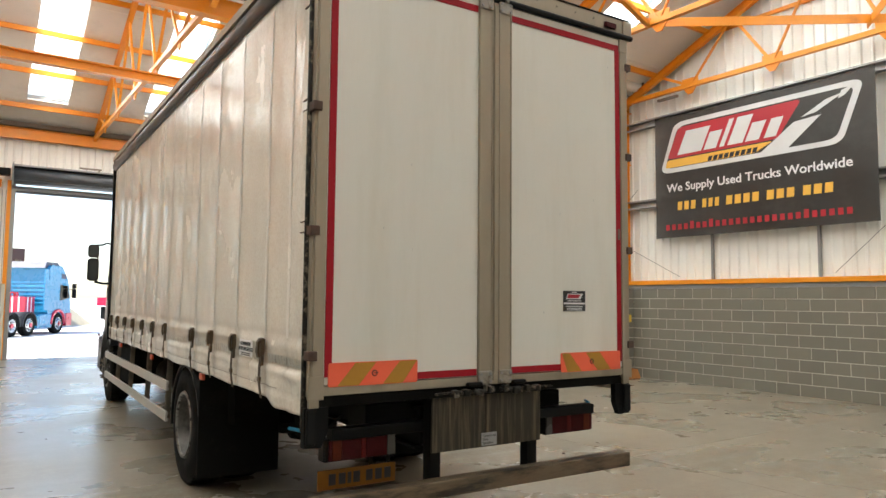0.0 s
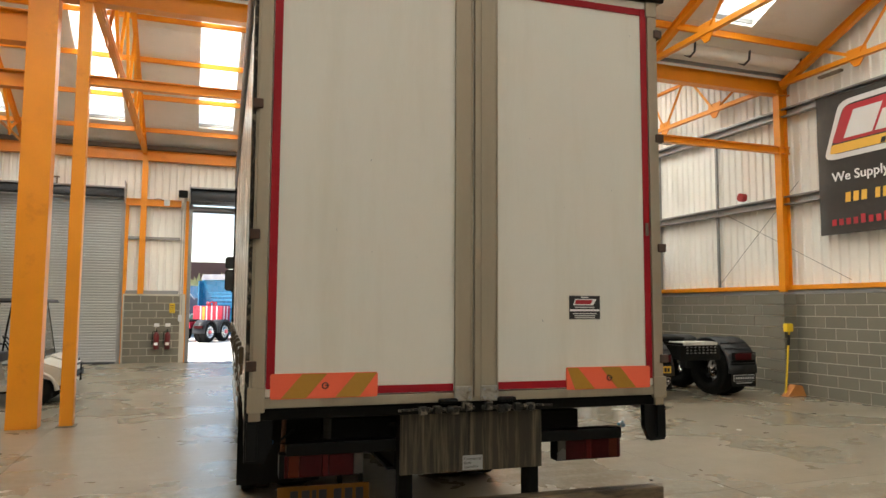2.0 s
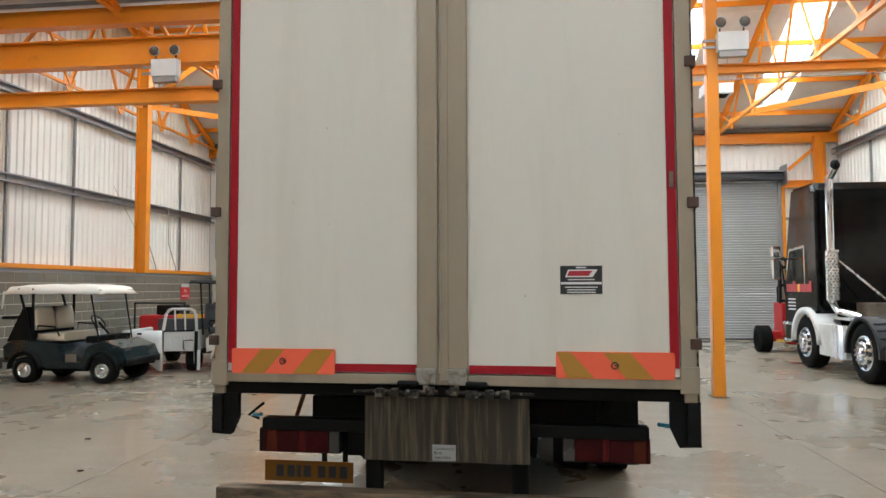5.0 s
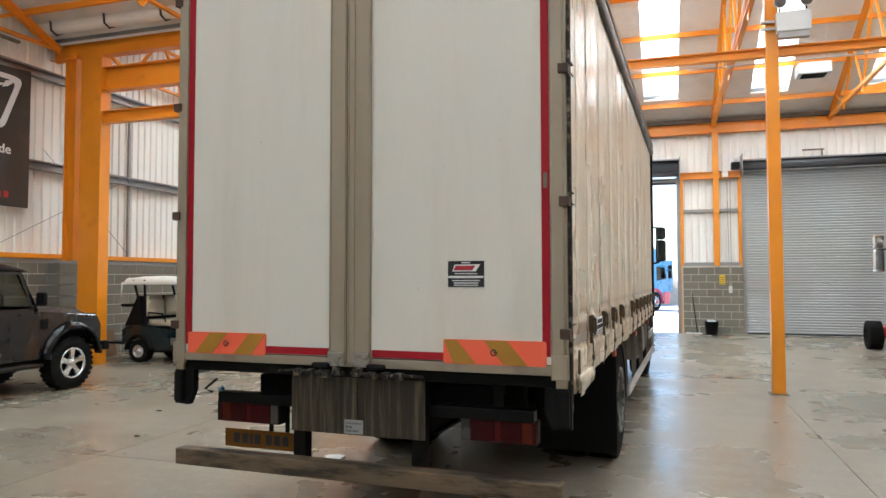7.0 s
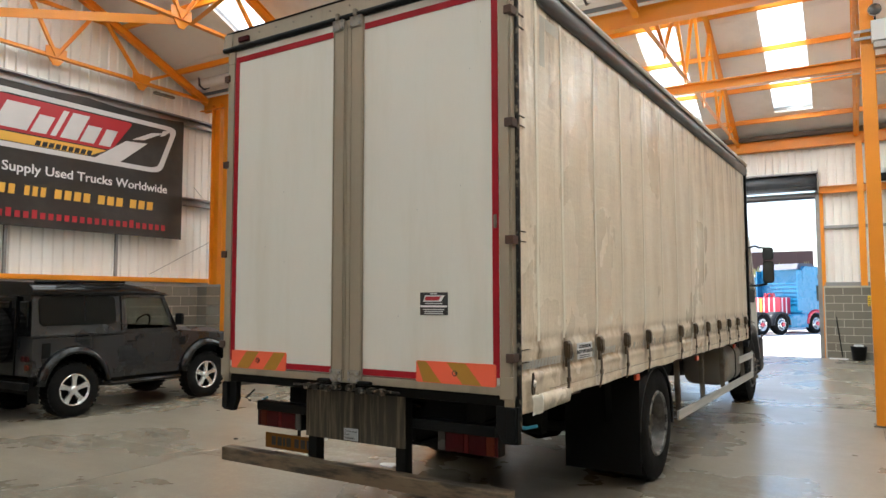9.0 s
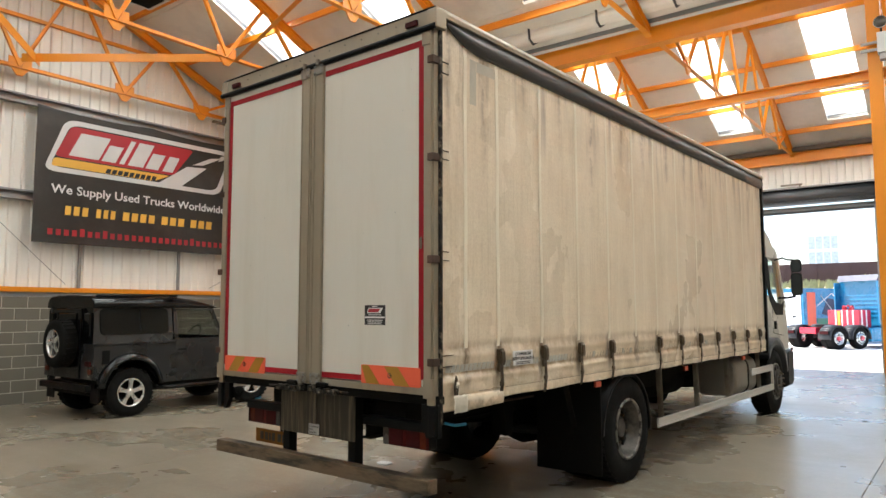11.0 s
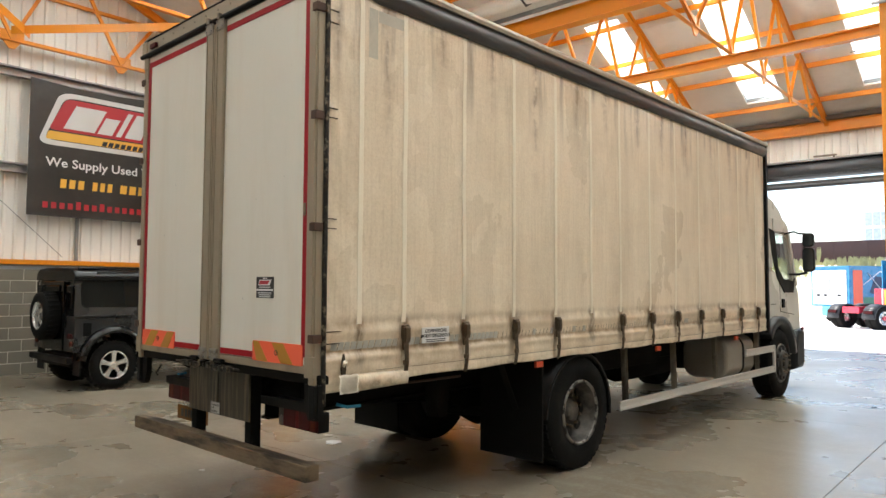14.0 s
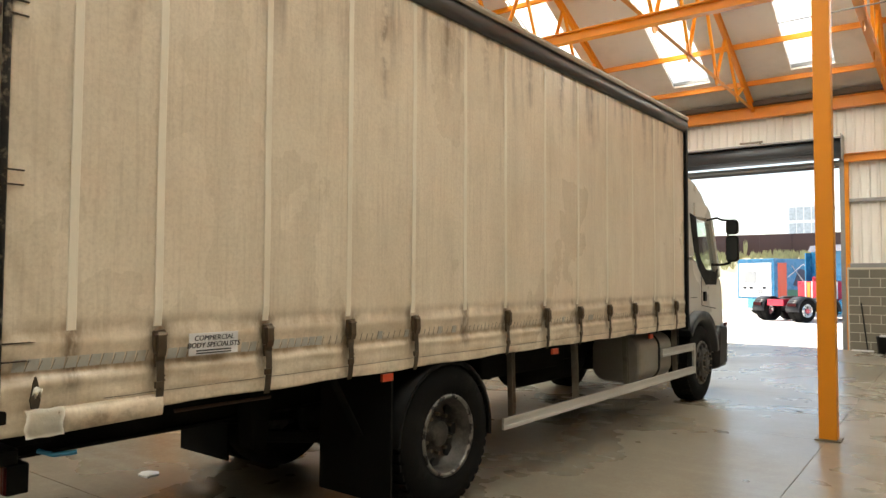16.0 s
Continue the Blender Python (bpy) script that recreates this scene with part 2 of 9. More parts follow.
def frame_of(p, q, up=(0, 0, 1)):
    d = (Vector(q) - Vector(p)).normalized()
    u = Vector(up)
    if abs(d.dot(u)) > 0.98:
        u = Vector((0, 1, 0))
    s = d.cross(u).normalized()
    return d, s, s.cross(d).normalized()


def sweep(bm, p, q, outline, up=(0, 0, 1)):
    """A straight bar from p to q with the given closed outline of (side, up) pairs."""
    d, s, u = frame_of(p, q, up)
    rings = [[bm.verts.new(Vector(o) + s * a + u * b) for a, b in outline] for o in (p, q)]
    n = len(outline)
    for i in range(n):
        bm.faces.new((rings[0][i], rings[0][(i + 1) % n], rings[1][(i + 1) % n], rings[1][i]))
    bm.faces.new(list(reversed(rings[0])))
    bm.faces.new(rings[1])
    return bm


def bar(bm, p, q, w, h, up=(0, 0, 1)):
    return sweep(bm, p, q, [(-w / 2, -h / 2), (w / 2, -h / 2), (w / 2, h / 2), (-w / 2, h / 2)], up)


def ibeam(bm, p, q, w, h, f=0.016, web=0.012, up=(0, 0, 1)):
    a, b, c = w / 2, h / 2, web / 2
    o = [(-a, -b), (a, -b), (a, -b + f), (c, -b + f), (c, b - f), (a, b - f), (a, b), (-a, b), (-a, b - f), (-c, b - f), (-c, -b + f), (-a, -b + f)]
    return sweep(bm, p, q, o, up)


def angle_bar(bm, p, q, w, t=0.008, up=(0, 0, 1)):
    return sweep(bm, p, q, [(-w / 2, -w / 2), (w / 2, -w / 2), (w / 2, -w / 2 + t), (-w / 2 + t, -w / 2 + t), (-w / 2 + t, w / 2), (-w / 2, w / 2)], up)


def rod(bm, p, q, r, seg=10):
    return sweep(bm, p, q, [(r * math.cos(2 * math.pi * i / seg), r * math.sin(2 * math.pi * i / seg)) for i in range(seg)])


def pipe(bm, pts, r, seg=8):
    """A round tube along a line of points, mitred at the bends."""
    pts = [Vector(p) for p in pts]
    rings = []
    for i, p in enumerate(pts):
        d = (pts[min(i + 1, len(pts) - 1)] - pts[max(i - 1, 0)]).normalized()
        u = Vector((0, 0, 1)) if abs(d.z) < 0.95 else Vector((0, 1, 0))
        s = d.cross(u).normalized()
        w = s.cross(d)
        rings.append([bm.verts.new(p + s * r * math.cos(2 * math.pi * k / seg) + w * r * math.sin(2 * math.pi * k / seg)) for k in range(seg)])
    for a, b in zip(rings, rings[1:]):
        for k in range(seg):
            bm.faces.new((a[k], a[(k + 1) % seg], b[(k + 1) % seg], b[k]))
    bm.faces.new(list(reversed(rings[0])))
    bm.faces.new(rings[-1])
    return bm


def lathe(bm, profile, centre, axis="x", seg=36, close=False):
    """Turns (along, radius) pairs round an axis through centre."""
    c = Vector(centre)
    ax = {"x": (Vector((1, 0, 0)), Vector((0, 1, 0)), Vector((0, 0, 1))), "y": (Vector((0, 1, 0)), Vector((0, 0, 1)), Vector((1, 0, 0))), "z": (Vector((0, 0, 1)), Vector((1, 0, 0)), Vector((0, 1, 0)))}[axis]
    rings = [[bm.verts.new(c + ax[0] * a + (ax[1] * math.cos(2 * math.pi * i / seg) + ax[2] * math.sin(2 * math.pi * i / seg)) * max(r, 1e-4)) for i in range(seg)] for a, r in profile]
    pairs = list(zip(rings, rings[1:])) + ([(rings[-1], rings[0])] if close else [])
    for a, b in pairs:
        for i in range(seg):
            f = bm.faces.new((a[i], a[(i + 1) % seg], b[(i + 1) % seg], b[i]))
            f.smooth = True
    return bm


def prism(bm, outline, a, b, axis="x"):
    """A flat outline of pairs, thickened from a to b along an axis. The pairs are (y, z) for x, (x, z) for y, (x, y) for z."""
    def at(p, t):
        return {"x": (t, p[0], p[1]), "y": (p[0], t, p[1]), "z": (p[0], p[1], t)}[axis]
    r0, r1 = [bm.verts.new(at(p, a)) for p in outline], [bm.verts.new(at(p, b)) for p in outline]
    n = len(outline)
    for i in range(n):
        bm.faces.new((r0[i], r0[(i + 1) % n], r1[(i + 1) % n], r1[i]))
    bm.faces.new(list(reversed(r0)))
    bm.faces.new(r1)
    return bm


def loft(bm, sections, caps=True, smooth=True):
    """Skins equal rings of points one to the next."""
    rings = [[bm.verts.new(p) for p in s] for s in sections]
    n = len(rings[0])
    for a, b in zip(rings, rings[1:]):
        for i in range(n):
            f = bm.faces.new((a[i], a[(i + 1) % n], b[(i + 1) % n], b[i]))
            f.smooth = smooth
    if caps:
        bm.faces.new(list(reversed(rings[0])))
        bm.faces.new(rings[-1])
    return bm


def finish(bm, name, material):
    bmesh.ops.recalc_face_normals(bm, faces=bm.faces[:])
    me = bpy.data.meshes.new(name)
    bm.to_mesh(me)
    bm.free()
    me.materials.append(material)
    return me


def part(name, bm, material, parent, label=""):
    ob = new(name, finish(bm, name, material))
    ob.parent = parent
    return tagged(ob, label)


def thing(name, label, category, at=None, group="", kind=""):
    ob = new(name)
    ob.empty_display_size = 0.1
    if at is not None:
        ob.matrix_world = at
    return tagged(ob, label, category, group, kind)


def solid(name, bm, material, label, category, at=None, group="", kind=""):
    ob = new(name, finish(bm, name, material))
    if at is not None:
        ob.matrix_world = at
    return tagged(ob, label, category, group, kind)


def share(name, mesh, parent, m):
    ob = new(name, mesh)
    ob.parent = parent
    ob.matrix_basis = m
    return ob


def rbox(name, material, parent, x0, x1, y0, y1, z0, z1, bevel=0.008, label=""):
    return part(name, box(bmnew(), x0, x1, y0, y1, z0, z1, bevel), material, parent, label)


def letters(text, size, m, material, parent, name="lettering", depth=0.002, align="LEFT", shear=0.0, squash=1.0, bold=0.0):
    """Words in the built-in font, turned into a mesh. They lie in the x-y plane of m."""
    cu = bpy.data.curves.new(name, "FONT")
    cu.body, cu.size, cu.extrude, cu.align_x, cu.shear, cu.offset = text, size, depth, align, shear, bold
    cu.resolution_u = 3
    tmp = bpy.data.objects.new("tmp", cu)
    scene.collection.objects.link(tmp)
    bpy.context.view_layer.update()
    me = bpy.data.meshes.new_from_object(tmp.evaluated_get(bpy.context.evaluated_depsgraph_get()))
    bpy.data.objects.remove(tmp)
    me.transform(Matrix.Diagonal((squash, 1, 1, 1)))
    me.materials.clear()
    me.materials.append(material)
    ob = new(name, me)
    ob.parent = parent
    ob.matrix_basis = m
    return ob


# ---- hall: plan in metres, u across, v ahead, turned a little against the truck ----
UL, UR, VE = -9.95, 9.8, 18.45
VALLEY, RIDGES, EAVE, SLOPE = 7.17, (12.81, 1.53, -9.75), 6.33, 0.45
TRUSSES = (-9.7, -6.22, -3.1, 0.14, 3.15, 6.25, 9.55)
HALF = VE - RIDGES[0]
BACK = RIDGES[2] - HALF


def hall(name, label="", category="", kind="structure"):
    return thing(name, label, category, HALL, kind=kind)


# floor: cast bays with sawn joints
floor = hall("floor", "worn polished grey concrete floor with sawn joints", "floor")
part("joint_bed", box(bmnew(), UL - 0.3, UR + 0.3, BACK - 0.3, VE + 0.1, -0.2, -0.012), JOINT, floor)
us, vs = (UL - 0.2, -3.28, 3.22, UR + 0.2), (BACK - 0.2, -9.5, -4.0, 1.6, 7.08, 12.7, VE + 0.1)
for a, b in zip(us, us[1:]):
    for c, d in zip(vs, vs[1:]):
        part("floor_slab", box(bmnew(), a + 0.003, b - 0.003, c + 0.003, d - 0.003, -0.1, 0.0, 0.002), FLOOR, floor)

gb = bmnew()
rows = [[gb.verts.new((x, y, z)) for x in (-1500, 1500)] for y, z in ((VE + 0.1, -0.012), (24, -0.07), (29, -0.13), (1500, -0.13))]
for a, b in zip(rows, rows[1:]):
    gb.faces.new((a[0], a[1], b[1], b[0]))
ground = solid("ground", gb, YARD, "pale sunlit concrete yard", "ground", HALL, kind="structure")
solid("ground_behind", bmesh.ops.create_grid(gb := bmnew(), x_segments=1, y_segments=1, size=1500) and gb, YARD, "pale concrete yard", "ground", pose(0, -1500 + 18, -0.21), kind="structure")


def corrugated(bm, a, b, z0, z1, depth=0.03, pitch=0.2, top=None):
    """Trapezoid sheet along the first axis, ribs towards +second axis; top gives the upper edge over the length."""
    s, prof = a, []
    while s < b - 1e-6:
        for k, d in ((0, 0), (0.62, 0), (0.72, 1), (0.9, 1), (1.0, 0)):
            t = s + k * pitch
            if t <= b:
                prof.append((t, d * depth))
        s += pitch
    prof.append((b, 0))
    last = None
    for t, d in prof:
        zt = top(t) if top else z1
        lo, hi = bm.verts.new((t, d, z0)), bm.verts.new((t, d, zt))
        if last:
            bm.faces.new((last[0], lo, hi, last[1]))
        last = (lo, hi)
    return bm


def roof_z(v):
    return EAVE + SLOPE * (HALF - min(abs(v - r) for r in RIDGES))


# gable walls: blockwork below, sheeting above
def gable(name, side, u):
    w = hall(name, "ribbed white steel cladding above grey concrete blockwork", "wall")
    turn = pose(u, 0, 0, 0, 0, 90) if side < 0 else pose(u, 0, 0, 0, 0, -90)
    sgn = 1 if side < 0 else -1
    lo, hi = (BACK, VE) if side < 0 else (-VE, -BACK)
    bm = corrugated(bmnew(), lo, hi, 2.0, 9, top=lambda t: roof_z(sgn * t) + 0.02)
    bmesh.ops.transform(bm, matrix=turn @ pose(0, 0.0, 0) @ Matrix.Diagonal((1, -1, 1, 1)), verts=bm.verts[:])
    part("cladding", bm, CLAD, w, "ribbed off-white steel sheet")
    bm = bmnew()
    out = [(BACK - 0.3, -0.2), (VE + 0.2, -0.2)] + [(v, roof_z(v) + 0.02) for v in (VE + 0.2, RIDGES[0], VALLEY, RIDGES[1], RIDGES[1] - HALF, RIDGES[2], BACK - 0.3)]
    prism(bm, out, u + side * 0.04, u + side * 0.3)
    part("outer_skin", bm, FLASH, w)
    i = -side
    part("mortar_bed", box(bmnew(), min(u - side * 0.184, u + side * 0.035), max(u - side * 0.184, u + side * 0.035), BACK, VE - 0.02, -0.1, 1.95), MORTAR, w)
    part("flashing", box(bmnew(), min(u - side * 0.16, u), max(u - side * 0.16, u), BACK, VE - 0.02, 1.955, 2.035, 0.004), FLASH, w)
    part("orange_sill", box(bmnew(), min(u - side * 0.2, u + side * 0.0), max(u - side * 0.2, u), BACK, VE - 0.25, 2.04, 2.13, 0.004), ORANGE, w)
    for z in (3.84, 5.64):
        part("sheeting_rail", sweep(bmnew(), (u - side * 0.05, BACK, z), (u - side * 0.05, VE - 0.05, z), [(i * a, b) for a, b in ((0, -0.09), (0.14, -0.09), (0.14, -0.06), (0.02, -0.07), (0.02, 0.07), (0.14, 0.06), (0.14, 0.09), (0, 0.09))]), GALV, w)
    for v in (-3.0, -1.0, 2.85, 5.0, 9.2, 11.3, 14.4, 16.3):
        part("sag_rod", box(bmnew(), u - side * 0.07 - 0.025, u - side * 0.07 + 0.025, v - 0.025, v + 0.025, 2.13, 5.6), GALV, w)
    return w


wall_left = gable("wall_left", -1, UL)
wall_right = gable("wall_right", 1, UR)

# end wall with three shutter doors; openings go through it
wall_end = hall("wall_end", "ribbed white cladding with orange steel frame and roller doors", "wall")
DOORS = {"big_left": (-7.72, -3.62, 4.75), "open": (-1.77, 2.14, 4.62), "big_right": (3.95, 8.08, 4.75)}
edges = [UL] + [e for d in DOORS.values() for e in d[:2]] + [UR]
for a, b in zip(edges[::2], edges[1::2]):
    bm = corrugated(bmnew(), a, b, 2.0, 4.75)
    bmesh.ops.transform(bm, matrix=pose(0, VE + 0.04, 0) @ Matrix.Diagonal((1, -1, 1, 1)), verts=bm.verts[:])
    part("cladding", bm, CLAD, wall_end)
    part("outer_skin", box(bmnew(), a, b, VE + 0.06, VE + 0.3, -0.1, 4.75), FLASH, wall_end)
    part("mortar_bed", box(bmnew(), a + 0.08, b - 0.08, VE - 0.153, VE + 0.055, -0.1, 2.0), MORTAR, wall_end)
bm = corrugated(bmnew(), UL, UR, 4.75, 6.4)
bmesh.ops.transform(bm, matrix=pose(0, VE + 0.04, 0) @ Matrix.Diagonal((1, -1, 1, 1)), verts=bm.verts[:])
part("cladding", bm, CLAD, wall_end)
part("outer_skin", box(bmnew(), UL - 0.3, UR + 0.3, VE + 0.06, VE + 0.3, 4.75, 6.5), FLASH, wall_end)
# wall and rear span behind the camera are unseen, added to close the hall
wall_back_unseen = hall("wall_back_unseen", "plain pale cladding, unseen, closing the hall behind", "wall")
part("cladding", box(bmnew(), UL - 0.3, UR + 0.3, BACK - 0.3, BACK, -0.2, 6.6), CLAD, wall_back_unseen)

# blocks: parts near the camera's side, the rest joined
blk = finish(box(bmnew(), -0.212, 0.212, -0.05, 0.05, -0.101, 0.101, 0.004), "block", BLOCK)
rnd = random.Random(5)


def courses(parent, run0, run1, put, first, last, cap=300):
    """Lays blocks in stretcher bond along a run; those between first and last are pieces."""
    far, n = bmnew(), 0
    for c in range(9):
        z = 0.1075 + c * 0.2175
        s = run0
        while s + 0.06 <= run1:
            w = min(0.2095 if c % 2 and s == run0 else 0.429, run1 - s)
            m = put(s + w / 2, z, rnd.uniform(-0.0025, 0.0025)) @ pose(0, 0, 0, 0, 0, rnd.uniform(-0.4, 0.4)) @ Matrix.Diagonal((w / 0.429, 1, 1, 1))
            if first <= s <= last and n < cap:
                share("block", blk, parent, m)
                n += 1
            else:
                r = bmesh.ops.create_cube(far, size=1, matrix=m @ Matrix.Diagonal((0.424, 0.1, 0.202, 1)))
            s += w + 0.01
    if far.verts:
        tagged(part("blocks", far, BLOCKS, parent), kind="stuff")
    else:
        far.free()


# trusses, purlins and lining
roof_frame = hall("roof_trusses", "orange painted lattice steel roof trusses", "roof truss")


def truss(u, ridge, light=True):
    lo, hi = ridge - HALF + 0.1, ridge + HALF - 0.1
    zb, zr = EAVE - 0.13, EAVE + SLOPE * HALF - 0.3
    g = bmnew()
    for e in (lo, hi):
        ibeam(g, (u, e, EAVE - 0.16), (u, ridge, zr), 0.1, 0.16)
    bm2 = bmnew()
    angle_bar(bm2, (u, lo, zb), (u, hi, zb), 0.09)
    zs = lambda v: EAVE - 0.16 + (zr - EAVE + 0.16) * (1 - abs(v - ridge) / HALF)
    for sgn in (-1, 1):
        low = [ridge + sgn * HALF * k for k in (0.675, 0.355)]
        up = [ridge + sgn * HALF * k for k in (0.82, 0.5, 0.17)]
        for a, b in ((low[0], up[0]), (low[0], up[1]), (low[1], up[1]), (low[1], up[2])):
            angle_bar(bm2, (u, a, zb), (u, b, zs(b)), 0.06)
        angle_bar(bm2, (u, ridge, zb), (u, up[2], zs(up[2])), 0.06)
        for a in low + ([ridge] if sgn > 0 else []):
            box(bm2, u - 0.006, u + 0.006, a - 0.2, a + 0.2, zb - 0.05, zb + 0.16)
            prism(bm2, [(a - 0.16, zb - 0.04), (a + 0.16, zb - 0.04), (a + 0.05, zb - 0.18), (a - 0.05, zb - 0.18)], u - 0.012, u + 0.012)
    part("rafter", g, ORANGE, roof_frame)
    part("lattice", bm2, ORANGE, roof_frame)


for r in RIDGES:
    for u in TRUSSES:
        truss(u, r)
    for sgn in (-1, 1):
        for k in range(5):
            v = r + sgn * (0.12, 0.8, 2.1, 3.42, 4.72)[k]
            z = EAVE + SLOPE * (HALF - abs(v - r)) - 0.075
            part("purlin", sweep(bmnew(), (UL, v, z), (UR, v, z), [(-0.03, -0.07), (0.03, -0.07), (0.03, -0.055), (-0.015, -0.055), (-0.015, 0.07), (-0.03, 0.07)]), ORANGE, roof_frame)

SKY_U = (-6.96, -4.06, -1.16, 1.69, 4.56, 7.45)


def slope_lining(name, ridge, sgn, daylight):
    """One roof slope: lining panels between the skylights, and the skylight strips with the sky's light in them."""
    c = hall(name, "dull white roof lining sheets with rooflight strips", "ceiling")
    bm = bmnew()
    bot, lo = HALF + 0.15, HALF - 1.07
    hi = 0.65
    pt = lambda u, d, up=0.0: (u, ridge + sgn * d, EAVE + SLOPE * (HALF - d) + up)
    us = [UL]
    for s in SKY_U:
        us += [s - 0.475, s + 0.475]
    us.append(UR)

    def sheet(bm, u0, u1, d0, d1, lo_, hi_, g):
        n = max(1, round((d1 - d0) / 1.23)) if g else 1
        for k in range(n):
            a, b = d0 + (d1 - d0) * k / n, d0 + (d1 - d0) * (k + 1) / n
            ps = [(u0, a + g), (u1, a + g), (u1, b - g), (u0, b - g)]
            v = [bm.verts.new(pt(p, q, lo_)) for p, q in ps] + [bm.verts.new(pt(p, q, hi_)) for p, q in ps]
            for f in ((0, 1, 2, 3), (7, 6, 5, 4), (0, 4, 5, 1), (1, 5, 6, 2), (2, 6, 7, 3), (3, 7, 4, 0)):
                bm.faces.new([v[q] for q in f])
    skin, glaze = bmnew(), bmnew()
    for i, (a, b) in enumerate(zip(us, us[1:])):
        o0, o1 = (UL - 0.3 if i == 0 else a), (UR + 0.3 if i == len(us) - 2 else b)
        if i % 2 == 0:
            sheet(bm, a, b, 0.0, bot, 0, 0.05, 0.006)
            sheet(skin, o0, o1, -0.03, bot, 0.06, 0.14, 0)
        else:
            for d0, d1 in ((0.0, hi), (lo, bot)):
                sheet(bm, a, b, d0, d1, 0, 0.05, 0.006)
                sheet(skin, a, b, d0 - (0.03 if d0 == 0 else 0), d1, 0.06, 0.14, 0)
            # a shallow box of sheeting on upstands
            base = [glaze.verts.new(pt(p, q, 0.13)) for p, q in ((a, hi), (b, hi), (b, lo), (a, lo))]
            crown = [glaze.verts.new(pt(p, q, 0.3)) for p, q in ((a, hi), (b, hi), (b, lo), (a, lo))]
            glaze.faces.new(crown)
            for k in range(4):
                glaze.faces.new((base[k], base[(k + 1) % 4], crown[(k + 1) % 4], crown[k]))
    part("lining", bm, LINING, c)
    part("outer_skin", skin, FLASH, c)
    part("rooflight", glaze, GRP, c, "translucent white rooflight sheet")
    ang = math.degrees(math.atan(SLOPE))
    for s in SKY_U:
        la = bpy.data.lights.new("rooflight", "AREA")
        la.shape, la.size, la.size_y = "RECTANGLE", 0.74, (lo - hi) * math.sqrt(1 + SLOPE ** 2)
        la.energy, la.color = daylight * (0.66 if ridge < 5 else 0.6), (0.93, 1.0, 0.94)
        ob = new("rooflight_daylight", la)
        # the sheets pass the sun's light on mostly the way that it comes, across the hall
        ob.matrix_world = HALL @ pose(s, ridge + sgn * (hi + lo) / 2, EAVE + SLOPE * (HALF - (hi + lo) / 2) + 0.15, -sgn * ang, -14, 0)


# the last two slopes are unseen; their rooflight lamps are added light
for nm, r, sg, day in (("ceiling_far_a", RIDGES[0], 1, 65), ("ceiling_far_b", RIDGES[0], -1, 80), ("ceiling_near_a", RIDGES[1], 1, 70), ("ceiling_near_b", RIDGES[1], -1, 38), ("ceiling_unseen_a", RIDGES[2], 1, 22), ("ceiling_unseen_b", RIDGES[2], -1, 14)):
    slope_lining(nm, r, sg, day)

# steel frame
frame_steel = hall("steel_frame", "orange painted steel columns and beams", "steel frame")
for v in (VALLEY, VALLEY - 2 * HALF):
    part("valley_beam", ibeam(bmnew(), (UL, v, 6.17), (UR, v, 6.17), 0.2, 0.34), ORANGE, frame_steel)
part("eaves_beam", ibeam(bmnew(), (UL, VE - 0.12, 6.07), (UR, VE - 0.12, 6.07), 0.2, 0.3), ORANGE, frame_steel)
part("gutter", box(bmnew(), UL, UR, VE - 0.3, VE, 6.24, 6.36), GUTTER, frame_steel)
part("tie_beam", ibeam(bmnew(), (-3.2, VALLEY, 4.87), (UR, VALLEY, 4.87), 0.12, 0.14), ORANGE, frame_steel)
part("tie_beam", ibeam(bmnew(), (-8.64, VALLEY, 4.785), (-3.86, VALLEY, 4.785), 0.16, 0.24), ORANGE, frame_steel)
part("crane_beam", ibeam(bmnew(), (-8.64, VALLEY, 5.53), (-3.86, VALLEY, 5.53), 0.22, 0.46, 0.02), ORANGE, frame_steel)


def column(u, v, w, h, z1, plate=True, up=(0, 1, 0)):
    col = part("column", ibeam(bmnew(), (u, v, 0.015 if plate else 2.0), (u, v, z1), w, h, 0.018, 0.014, up), ORANGE, frame_steel)
    if plate:
        part("base_plate", box(bmnew(), u - w * 0.62, u + w * 0.62, v - h * 0.6, v + h * 0.6, 0, 0.02, 0.003), STEEL, col)
    return col


part("column", box(bmnew(), -3.865, -3.485, VALLEY - 0.13, VALLEY + 0.13, 0.0, 6.0, 0.006), ORANGE, frame_steel)
for u in (-3.15, 3.235):
    c = part("column", box(bmnew(), u - 0.085, u + 0.085, VALLEY - 0.085, VALLEY + 0.085, 0.01, 6.0, 0.012), ORANGE, frame_steel)
    part("base_plate", box(bmnew(), u - 0.12, u + 0.12, VALLEY - 0.12, VALLEY + 0.12, 0, 0.016, 0.003), STEEL, c)
column(UL + 0.54, VALLEY, 0.2, 0.27, 6.1, False, up=(1, 0, 0))
part("column", box(bmnew(), -9.12, -8.63, VALLEY - 0.13, VALLEY + 0.13, 0.0, 6.0, 0.006), ORANGE, frame_steel)
column(UR - 0.2, VALLEY, 0.16, 0.2, 6.1, False, up=(1, 0, 0))
for s_ in (-1, 1):
    u = UL + 0.22 if s_ < 0 else UR - 0.22
    column(u, RIDGES[1] - 0.62, 0.2, 0.22, 8.1, False)
    column(s_ * 9.06, RIDGES[0], 0.2, 0.3, 8.4, False, up=(1, 0, 0))
    column(s_ * 9.14, VE - 0.25, 0.2, 0.24, 6.1, False, up=(1, 0, 0))
for u in (-3.08, 3.2, -8.6, 9.3):
    column(u, VE - 0.14, 0.16, 0.16, 6.0, False)


